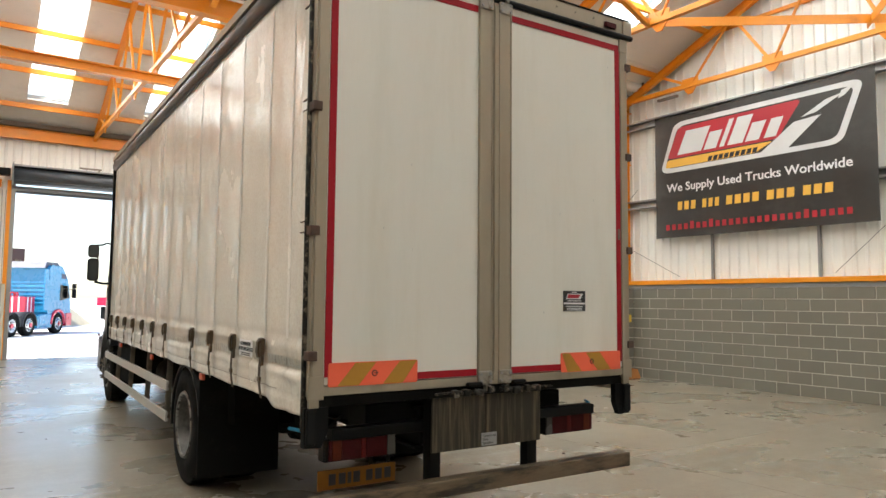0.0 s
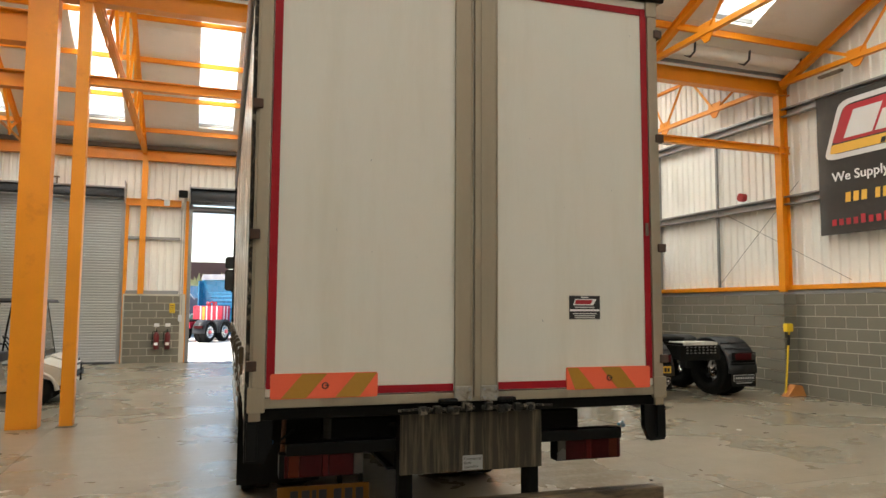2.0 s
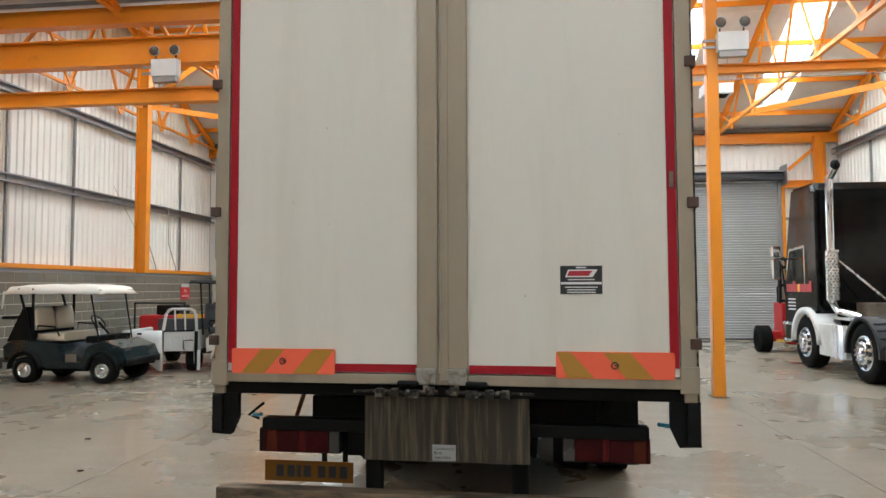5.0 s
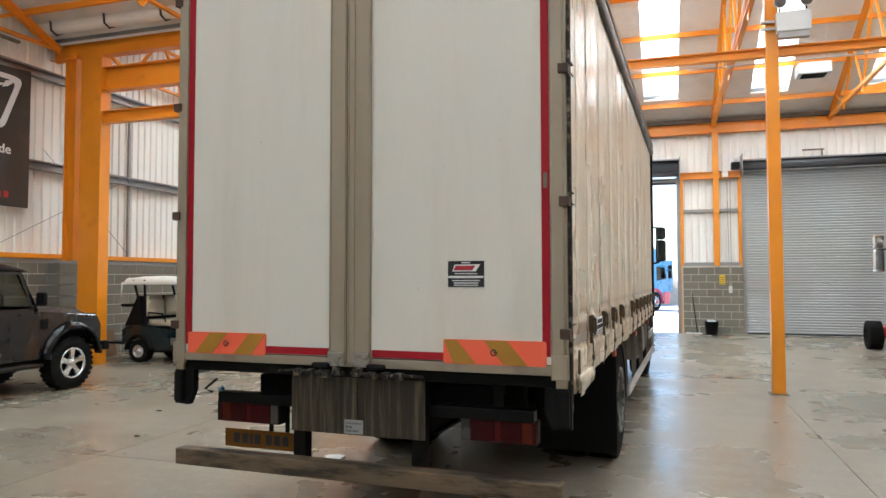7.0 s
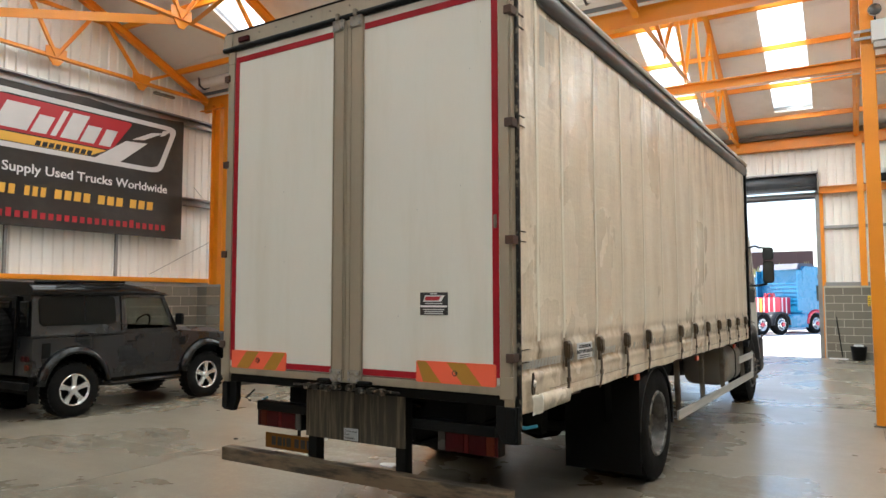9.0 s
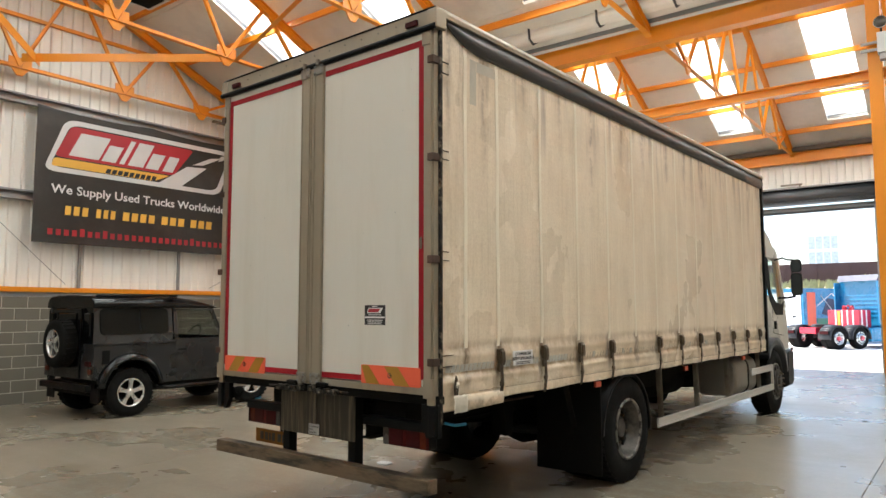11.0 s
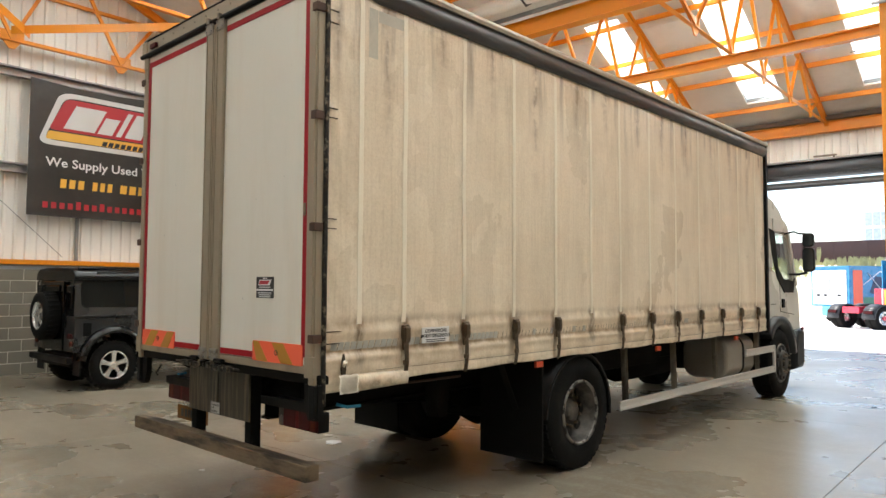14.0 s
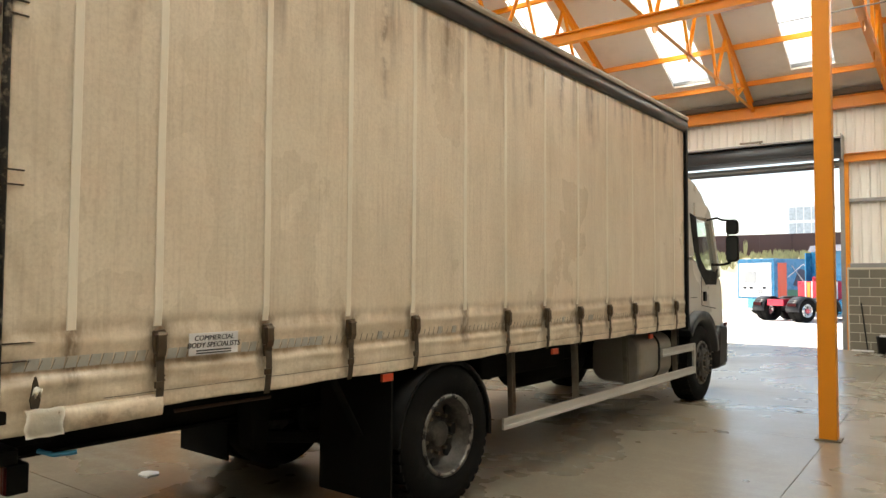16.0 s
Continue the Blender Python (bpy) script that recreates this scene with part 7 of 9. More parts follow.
def golf_cart(at, body_mat, seat_mat, roof, label, length=2.3, covered=False, rear_seat=False, beacon=False):
    """Front to +y. Origin on the ground under the rear axle's middle."""
    g = thing("golf_cart", label, "golf cart", at, "golf carts")
    wb = length * 0.72
    for y in (0, wb):
        for s in (-1, 1):
            small_wheel(g, s * 0.58, y, 0.22, 0.2, s, 0.12, ALLOY if covered else BLACK, 6 if covered else 0)
    prof = [(-0.42, 0.36), (-0.44, 0.62), (-0.3, 0.72), (0.15, 0.74), (0.35, 0.7), (0.62, 0.66), (0.7, 0.33), (wb - 0.42, 0.3), (wb - 0.3, 0.62), (wb + 0.0, 0.72), (wb + 0.34, 0.6), (wb + 0.44, 0.36), (wb + 0.3, 0.3), (wb + 0.26, 0.42), (wb, 0.5), (wb - 0.27, 0.4), (wb - 0.32, 0.24), (0.32, 0.24), (0.27, 0.4), (0, 0.5), (-0.27, 0.4)]
    bm = prism(bmnew(), prof, -0.56, 0.56)
    bmesh.ops.bevel(bm, geom=[e for e in bm.edges if e.verts[0].co.x == e.verts[1].co.x], offset=0.03, segments=2, affect="EDGES")
    part("body", bm, body_mat, g)
    for s in (-1, 1):
        for y in (0, wb):
            ar = loft(bmnew(), [[(s * 0.5, y + 0.27 * math.cos(a), 0.24 + 0.27 * math.sin(a)), (s * 0.61, y + 0.27 * math.cos(a), 0.24 + 0.27 * math.sin(a)), (s * 0.6, y + 0.31 * math.cos(a), 0.24 + 0.31 * math.sin(a)), (s * 0.5, y + 0.33 * math.cos(a), 0.24 + 0.33 * math.sin(a))] for a in [radians(180 * i / 10) for i in range(11)]])
            part("fender", ar, BLACK if covered else body_mat, g)
    rows = [0.42] if not rear_seat else [0.55, -0.15]
    for k, y in enumerate(rows):
        part("seat", loft(bmnew(), [[(a, y - 0.24 + 0.5 * t, 0.78 + b) for a, b in round_rect(1.04, 0.13, 0.05)] for t in (0, 0.5, 1)]), seat_mat, g, "vinyl bench seat")
        for x in (-0.27, 0.27):
            part("seat_back", loft(bmnew(), [[(x + a, y - 0.28 - 0.03 * t + b * 0.5, 0.9 + 0.4 * t) for a, b in round_rect(0.5 - 0.08 * (t > 0.9), 0.14, 0.05)] for t in (0, 0.3, 0.7, 1)]), seat_mat, g, "vinyl seat back")
        for s in (-1, 1):
            part("arm_rail", pipe(bmnew(), [(s * 0.54, y - 0.22, 0.78), (s * 0.55, y - 0.2, 0.98), (s * 0.55, y + 0.12, 0.96), (s * 0.54, y + 0.2, 0.8)], 0.016), BLACK, g)
    top = 1.62 if covered else 1.72
    ry0, ry1 = (-0.35, wb - 0.1) if covered else (-0.75, wb - 0.1)
    if covered:
        bm = bmnew()
        n, k = 18, 14
        grid = [[bm.verts.new((-0.62 + 1.24 * i / k, ry0 - 0.1 + (ry1 - ry0 + 0.15) * j / n, top + 0.07 * (1 - (2 * i / k - 1) ** 4) * (1 - (2 * j / n - 1) ** 8) + 0.02 * noise.noise(Vector((i * 0.5, j * 0.6, 2))) - (0.09 + 0.05 * noise.noise(Vector((i, j, 5))) if i in (0, k) or j in (0, n) else 0))) for j in range(n + 1)] for i in range(k + 1)]
        for i in range(k):
            for j in range(n):
                f = bm.faces.new((grid[i][j], grid[i + 1][j], grid[i + 1][j + 1], grid[i][j + 1]))
                f.smooth = True
        cv = part("canvas_cover", bm, CANVAS, g, "rolled dirty white canvas cover")
        md = cv.modifiers.new("thickness", "SOLIDIFY")
        md.thickness = 0.01
        part("canvas_tail", loft(bmnew(), [[(0.5 + a, ry0 - 0.12 - 0.03 * t, top - 0.05 - 0.3 * t + b * 0) for a, b in ((-0.02, 0), (0.03, 0), (0.03, 0), (-0.02, 0))] for t in (0, 0.5, 1)]), CANVAS, g)
        part("roof", box(bmnew(), -0.55, 0.55, ry0, ry1, top - 0.06, top - 0.02, 0.015), BLACK, g)
    else:
        part("roof", loft(bmnew(), [[(-0.6, y, top), (0.6, y, top), (0.58, y, top + 0.05), (-0.58, y, top + 0.05)] for y in (ry0, ry1)], smooth=False), roof, g)
        part("roof_rim", box(bmnew(), -0.62, 0.62, ry0 - 0.02, ry1 + 0.02, top - 0.015, top + 0.005, 0.004), BLACK, g)
    posts = [(ry0 + 0.2, 0.05), (0.12, 0.12)] if not rear_seat else [(-0.55, -0.5), (0.22, 0.18), (0.75, 0.62)]
    for s in (-1, 1):
        for yt, yb in posts:
            part("roof_post", pipe(bmnew(), [(s * 0.52, yb, 0.7), (s * 0.55, (yb + yt) / 2, 1.3), (s * 0.55, yt, top)], 0.017 if not covered else 0.024), BLACK, g)
        part("screen_post", pipe(bmnew(), [(s * 0.5, wb - 0.1, 0.7), (s * 0.52, wb - 0.28, top)], 0.014), BLACK, g)
    part("windscreen", loft(bmnew(), [[(-0.5, wb - 0.1, 0.72), (0.5, wb - 0.1, 0.72), (0.5, wb - 0.27, top - 0.04), (-0.5, wb - 0.27, top - 0.04)], [(-0.5, wb - 0.095, 0.72), (0.5, wb - 0.095, 0.72), (0.5, wb - 0.265, top - 0.04), (-0.5, wb - 0.265, top - 0.04)]], smooth=False), CLEAR, g)
    sw = bmnew()
    lathe(sw, [(0, 0.15), (0.012, 0.165), (0.024, 0.15), (0.012, 0.135)], (0, 0, 0), "z", 24, close=True)
    fit(sw, pose(-0.25, wb - 0.62, 1.0, -50))
    wheel_ = part("steering_wheel", sw, BLACK, g)
    part("steering_column", rod(bmnew(), (-0.25, wb - 0.6, 1.0), (-0.25, wb - 0.28, 0.66), 0.02), BLACK, wheel_)
    part("dash", box(bmnew(), -0.5, 0.5, wb - 0.36, wb - 0.12, 0.68, 0.8, 0.03), BLACK, g)
    part("front_bumper", loft(bmnew(), [[(x, wb + 0.46 - 0.1 * abs(x) ** 2, 0.3 + b) for b in (0, 0.12)] + [(x, wb + 0.38 - 0.1 * abs(x) ** 2, 0.3 + b) for b in (0.12, 0)] for x in (-0.55, -0.3, 0, 0.3, 0.55)]), BLACK, g)
    for s in (-1, 1):
        part("head_lamp", loft(bmnew(), [[(s * 0.38 + a, wb + 0.3 + 0.06 * t, 0.56 + b * (1 - 0.2 * t)) for a, b in round_rect(0.2, 0.1, 0.03)] for t in (0, 1)]), LAMPCLEAR, g)
    if covered:
        part("bag_shelf", box(bmnew(), -0.45, 0.45, -0.55, -0.3, 1.08, 1.14, 0.02), BLACK, g)
        part("rear_stay", prism(bmnew(), [(-0.4, 0.7), (0.1, 0.74), (0.08, 1.3), (-0.1, 1.3)], -0.5, 0.5), BLACK, g)
        part("cup_plate", box(bmnew(), 0.558, 0.568, 0.75, 0.95, 0.36, 0.5, 0.004), STEEL, g)
    if beacon:
        part("beacon", rod(bmnew(), (0.3, ry1 - 0.25, top + 0.05), (0.3, ry1 - 0.25, top + 0.15), 0.05, 14), MARKRED, g)
        part("bull_bar", pipe(bmnew(), [(-0.5, wb + 0.5, 0.3), (-0.5, wb + 0.5, 0.62), (0.5, wb + 0.5, 0.62), (0.5, wb + 0.5, 0.3)], 0.02), BLACK, g)
        part("bull_bar", pipe(bmnew(), [(-0.5, wb + 0.5, 0.46), (0.5, wb + 0.5, 0.46)], 0.02), BLACK, g)
    part("floor_pan", box(bmnew(), -0.5, 0.5, 0.3, wb - 0.3, 0.2, 0.26, 0.01), CHASSIS, g)
    part("rear_step", box(bmnew(), -0.5, 0.5, -0.85, -0.4, 0.34, 0.38, 0.01), BLACK, g)
    return g


golf_cart(HALL @ pose(-8.15, 8.18, 0, 0, 0, -90), CARTDARK, SEATBEIGE, BLACK, "dark green golf cart with beige seat and rolled canvas", 1.98, covered=True)
golf_cart(HALL @ pose(-5.38, 10.11, 0, 0, 0, -90), CARTCREAM, SEATGREY, ARCHMATT, "cream long golf cart with grey seats and black roof", 1.95, rear_seat=True, beacon=True)
golf_cart(HALL @ pose(-5.95, 11.7, 0, 0, 0, -90), CARTCREAM, SEATGREY, ARCHMATT, "cream golf cart with grey seats parked behind another", 2.6, rear_seat=True)


def utility(at):
    """White open utility pick-up seen from its tail; front to +y."""
    t = thing("utility_vehicle", "small white utility vehicle with open load bed", "utility vehicle", at @ Matrix.Diagonal((0.96, 0.96, 0.85, 1)))
    for y in (0.4, 2.3):
        for s in (-1, 1):
            small_wheel(t, s * 0.66, y, 0.28, 0.2, s, 0.15, BLACK)
    part("bed", box(bmnew(), -0.7, 0.7, 0.0, 1.35, 0.5, 0.58, 0.01), CHASSIS, t)
    for s in (-1, 1):
        part("bed_side", loft(bmnew(), [[(s * 0.72, y, 0.2 if y < 0.06 else 0.5), (s * 0.68, y, 0.2 if y < 0.06 else 0.5), (s * 0.66, y, 0.93), (s * 0.72, y, 0.95)] for y in (0.0, 0.05, 0.3, 1.35)], smooth=False), UTEWHITE, t, "white load bed side")
        part("front_wing", box(bmnew(), min(s * 0.4, s * 0.72), max(s * 0.4, s * 0.72), 1.9, 2.8, 0.4, 0.8, 0.06), UTEWHITE, t)
    # body side that curves outwards and down to the floor at its rear corner
    rings = []
    for k in range(13):
        a = k / 12
        x = -0.74 + 0.8 * a
        low = 0.4 - 0.36 * ease(a, 0.45, 1.0)
        rings.append([(x + 0.02, 0.02, 0.93), (x, -0.05, 0.95), (x, -0.075, 0.75), (x + 0.02 * a, -0.09, 0.5), (x + 0.06 * a, -0.1 - 0.1 * ease(a, 0.4, 1), low), (x + 0.06 * a, -0.06 - 0.1 * ease(a, 0.4, 1), low), (x, 0.0, 0.5)])
    part("side_panel", loft(bmnew(), rings), UTEWHITE, t, "white body panel sweeping to the floor")
    part("filler_flap", box(bmnew(), -0.42, -0.33, -0.095, -0.07, 0.86, 0.9, 0.006), BLACK, t)
    tg = part("tail_gate", box(bmnew(), 0.06, 0.68, -0.02, 0.02, 0.48, 0.92, 0.012), UTEWHITE, t, "white ribbed tailgate")
    for i in range(7):
        part("gate_rib", loft(bmnew(), [[(0.115 + i * 0.075 + p * k, -0.02 - q, 0.69 + r * k) for p, r in round_rect(0.036, 0.24, 0.016)] for q, k in ((0.0, 1.0), (0.018, 0.8))]), UTEWHITE, tg)
    part("gate_rail", bar(bmnew(), (0.05, -0.03, 0.93), (0.7, -0.03, 0.95), 0.03, 0.03), BLACK, tg)
    part("gate_rail", bar(bmnew(), (0.07, -0.03, 0.46), (0.07, -0.03, 0.94), 0.025, 0.025, (0, 1, 0)), BLACK, tg)
    part("gate_handle", pipe(bmnew(), [(0.5, -0.04, 0.52), (0.5, -0.1, 0.54), (0.5, -0.1, 0.72), (0.66, -0.1, 0.74), (0.66, -0.04, 0.72)], 0.012), BLACK, tg)
    part("end_panel", box(bmnew(), 0.7, 0.75, -0.05, 0.03, 0.12, 0.93, 0.01), BLACK, t)
    part("rear_stay", box(bmnew(), 0.74, 0.8, -0.02, 0.04, 0.05, 0.5, 0.01), UTEWHITE, t)
    part("hoop", pipe(bmnew(), [(-0.05, 0.3, 0.93), (0.0, 0.3, 1.28), (0.05, 0.3, 1.38), (0.12, 0.3, 1.42), (0.5, 0.3, 1.42), (0.57, 0.3, 1.38), (0.61, 0.3, 1.28), (0.63, 0.3, 0.93)], 0.033, 10), UTEWHITE, t, "white tubular hoop")
    for x in (0.2, 0.4):
        part("frame_bar", rod(bmnew(), (x, 0.3, 0.93), (x - 0.02, 0.3, 1.4), 0.018), UTEWHITE, t)
    part("seat", box(bmnew(), -0.6, 0.6, 1.5, 1.95, 0.6, 0.75, 0.04), SEATGREY, t)
    part("seat_back", box(bmnew(), -0.6, 0.6, 1.42, 1.52, 0.75, 1.15, 0.04), SEATGREY, t)
    return t


utility(HALL @ pose(-6.56, 9.2, 0, 0, 0, 8))
# machines stood against the gable behind the carts
mc = thing("red_machine", "red engine-driven machine on a black frame", "machine", HALL @ pose(-8.4, 13.2, 0))
rbox("body", FORKRED, mc, -0.7, 0.7, -0.4, 0.4, 0.3, 0.95, 0.06)
rbox("yellow_strip", PRINTYELLOW, mc, 0.3, 1.0, -0.42, -0.38, 0.85, 0.98, 0.01)
part("frame", pipe(bmnew(), [(-0.8, -0.4, 0.02), (-0.8, -0.4, 1.25), (0.5, -0.4, 1.25), (0.5, -0.4, 0.02)], 0.025), BLACK, mc)
part("engine", box(bmnew(), -0.3, 0.3, -0.3, 0.3, 0.95, 1.2, 0.05), BLACK, mc)


# ---- black tractor unit ----
def tractor(at, paint, label, sleeper, wheels, rim_mat, high=3.55, stacks=False, back=0.95, nose=1.3, fender=ARCHMATT, chassis=CHASSIS, lower=None, half=1.18):
    """Three-axle tractor unit. Origin on the ground at the tail, front to +y."""
    t = thing("tractor_unit", label, "truck", at, "tractor units")
    for i, y in enumerate(wheels):
        for s in (-1, 1):
            front = i == 2
            tyre(t, s * 1.24, y, 0.5, 0.3, s, 0.285, rim_mat, "bulge" if front or i == 1 else "dish", tread=False)
            if i == 0:
                tyre(t, s * 0.92, y, 0.5, 0.3, s, 0.285, rim_mat, "dish", tread=False)
    for s in (-1, 1):
        part("chassis_rail", ibeam(bmnew(), (s * 0.4, 0.1, 0.85), (s * 0.4, wheels[2] + 0.9, 0.85), 0.09, 0.26), chassis, t)
        for y in wheels[:2]:
            ar = loft(bmnew(), [[(s * 0.62, y + 0.58 * math.cos(a), 0.5 + 0.58 * math.sin(a)), (s * 1.26, y + 0.58 * math.cos(a), 0.5 + 0.58 * math.sin(a)), (s * 1.27, y + 0.53 * math.cos(a), 0.5 + 0.53 * math.sin(a)), (s * 1.28, y + 0.61 * math.cos(a), 0.5 + 0.61 * math.sin(a)), (s * 0.62, y + 0.61 * math.cos(a), 0.5 + 0.61 * math.sin(a))] for a in [radians(-5 + 190 * i / 14) for i in range(15)]])
            fd = part("fender", ar, fender, t, "rounded wheel fender")
            for k in range(4):
                a = radians(125 + k * 14)
                part("fender_rib", bar(bmnew(), (s * 0.64, y + 0.615 * math.cos(a), 0.5 + 0.615 * math.sin(a)), (s * 1.25, y + 0.615 * math.cos(a), 0.5 + 0.615 * math.sin(a)), 0.03, 0.02), fender, fd)
        lp = part("rear_lamp", box(bmnew(), min(s * 0.72, s * 1.22), max(s * 0.72, s * 1.22), -0.03, 0.06, 0.68, 0.84, 0.01), BLACK, t)
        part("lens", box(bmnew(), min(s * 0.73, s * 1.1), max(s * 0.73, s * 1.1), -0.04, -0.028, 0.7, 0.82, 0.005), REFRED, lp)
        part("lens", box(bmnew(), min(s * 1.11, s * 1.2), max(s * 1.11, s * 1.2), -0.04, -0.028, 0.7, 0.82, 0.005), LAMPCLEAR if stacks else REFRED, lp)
        if stacks:
            fl = part("mudflap", box(bmnew(), min(s * 0.68, s * 1.25), max(s * 0.68, s * 1.25), 0.02, 0.04, 0.2, 0.68, 0.01), BLACK, t)
            part("name_bar", box(bmnew(), min(s * 0.72, s * 1.21), max(s * 0.72, s * 1.21), 0.01, 0.021, 0.3, 0.42, 0.004), PRINTGREY, fl)
            part("name_ground", box(bmnew(), min(s * 0.727, s * 1.203), max(s * 0.727, s * 1.203), 0.005, 0.012, 0.306, 0.414, 0.003), INK, fl)
            for k in range(8):
                x = s * (0.77 + k * 0.056)
                part("letter_bar", box(bmnew(), x - 0.014, x + 0.014, 0.001, 0.007, 0.343, 0.378), PRINTGREY, fl)
            part("web_bar", box(bmnew(), min(s * 0.78, s * 1.15), max(s * 0.78, s * 1.15), 0.014, 0.021, 0.262, 0.275), PRINTGREY, fl)
        part("side_skirt", loft(bmnew(), [[(s * 1.22, y, z) for z in (0.32, 0.9)] + [(s * 1.0, y, z) for z in (0.9, 0.32)] for y in (wheels[1] + 0.68, wheels[2] - 0.6)], smooth=False), UTEWHITE if stacks else paint, t)
        if stacks:
            for k in range(2):
                part("tank_band", loft(bmnew(), [[(s * 1.235, y, z) for z in (0.31, 0.91)] + [(s * 1.0, y, z) for z in (0.91, 0.31)] for y in (wheels[1] + 0.75 + k * 0.25, wheels[1] + 0.9 + k * 0.25)], smooth=False), CHROME, t)
    if stacks:
        pl = part("number_plate", box(bmnew(), -1.2, -0.72, -0.02, 0.0, 0.5, 0.62, 0.004), PLATEY, t)
        for k in range(6):
            part("plate_mark", box(bmnew(), -1.15 + k * 0.07, -1.105 + k * 0.07, -0.026, -0.019, 0.525, 0.595), INK, pl)
        part("tread_plate", box(bmnew(), -0.35, 0.4, 0.1, 0.5, 1.02, 1.04, 0.005), TREADPLATE, t, "chequered aluminium walkway plate")
        tpf = part("tread_plate", box(bmnew(), -0.35, 0.4, 0.06, 0.1, 0.8, 1.04, 0.005), TREADPLATE, t)
        for i in range(8):
            for j in range(4):
                part("stud", box(bmnew(), -0.32 + i * 0.09, -0.27 + i * 0.09, 0.05, 0.062, 0.83 + j * 0.052, 0.85 + j * 0.052), TREADPLATE, tpf)
    fw = bmnew()
    lathe(fw, [(0.0, 0.0), (0.0, 0.45), (0.06, 0.47), (0.09, 0.3), (0.09, 0.0)], (0, wheels[0] + 0.6, 1.02), "z", 28)
    part("fifth_wheel", fw, CHASSIS, t, "greasy black fifth-wheel coupling plate")
    part("cross_tail", box(bmnew(), -0.45, 0.45, 0.05, 0.14, 0.7, 0.98, 0.01), chassis, t)
    # cab
    c0, c1 = wheels[2] - back, wheels[2] + nose
    cb = thing("cab", "", "")
    cb.parent = t
    side = [(c0, 1.15), (c0, high - 0.15), (c0 + 0.12, high), (c0 + sleeper, high), (c1 - 0.45, high - 0.6), (c1 - 0.2, 2.35), (c1, 1.5), (c1, 0.45), (wheels[2] + 0.6, 0.45), (wheels[2] + 0.42, 0.95), (wheels[2], 1.12), (wheels[2] - 0.42, 0.98), (wheels[2] - 0.58, 0.8), (c0, 0.8)]
    bm = prism(bmnew(), side, -half, half)
    bmesh.ops.bevel(bm, geom=[e for e in bm.edges if e.verts[0].co.x == e.verts[1].co.x], offset=0.06, segments=3, affect="EDGES")
    part("cab_shell", bm, paint, cb)
    for s in (-1, 1):
        part("side_window", prism(bmnew(), [(c1 - 1.15, 2.4), (c1 - 0.42, 2.35), (c1 - 0.22, 1.75), (c1 - 1.15, 1.62)], s * (half - 0.002), s * (half + 0.012)), TINT, cb)
        part("cab_extender", box(bmnew(), s * (half - 0.01) - 0.03, s * (half - 0.01) + 0.03, c0 - (0.12 if stacks else 0.35), c0 + 0.02, 1.15, high - 0.2, 0.015), paint, cb)
        ar = loft(bmnew(), [[(s * 0.8, wheels[2] + 0.57 * math.cos(a), 0.5 + 0.57 * math.sin(a)), (s * 1.26, wheels[2] + 0.57 * math.cos(a), 0.5 + 0.57 * math.sin(a)), (s * 1.25, wheels[2] + 0.7 * math.cos(a), 0.5 + 0.7 * math.sin(a)), (s * 0.8, wheels[2] + 0.7 * math.cos(a), 0.5 + 0.7 * math.sin(a))] for a in [radians(0 + 180 * i / 14) for i in range(15)]])
        part("wheel_arch", ar, lower or (UTEWHITE if stacks else paint), cb)
        mr = part("mirror", box(bmnew(), s * 1.42 - 0.1, s * 1.42 + 0.1, c1 - 0.28, c1 - 0.16, 1.75, 2.2, 0.04), CHROME if stacks else BLACK, cb)
        part("mirror", box(bmnew(), s * 1.42 - 0.1, s * 1.42 + 0.1, c1 - 0.28, c1 - 0.16, 2.23, 2.48, 0.04), CHROME if stacks else BLACK, cb)
        part("mirror_arm", rod(bmnew(), (s * 1.15, c1 - 0.3, 2.2), (s * 1.42, c1 - 0.2, 2.2), 0.02), BLACK, mr)
    part("windscreen", loft(bmnew(), [[(x, c1 - 0.43, high - 0.72) if k < 2 else (x, c1 - 0.02, 1.65) for k, x in enumerate((-half + 0.1, half - 0.1, half - 0.1, -half + 0.1))], [(x, c1 - 0.4, high - 0.72) if k < 2 else (x, c1 + 0.01, 1.65) for k, x in enumerate((-half + 0.1, half - 0.1, half - 0.1, -half + 0.1))]], smooth=False), TINT, cb)
    if lower:
        part("bumper", box(bmnew(), -1.22, 1.22, c1 - 0.5, c1 + 0.06, 0.35, 1.0, 0.05), lower, cb)
    return t, c0, c1


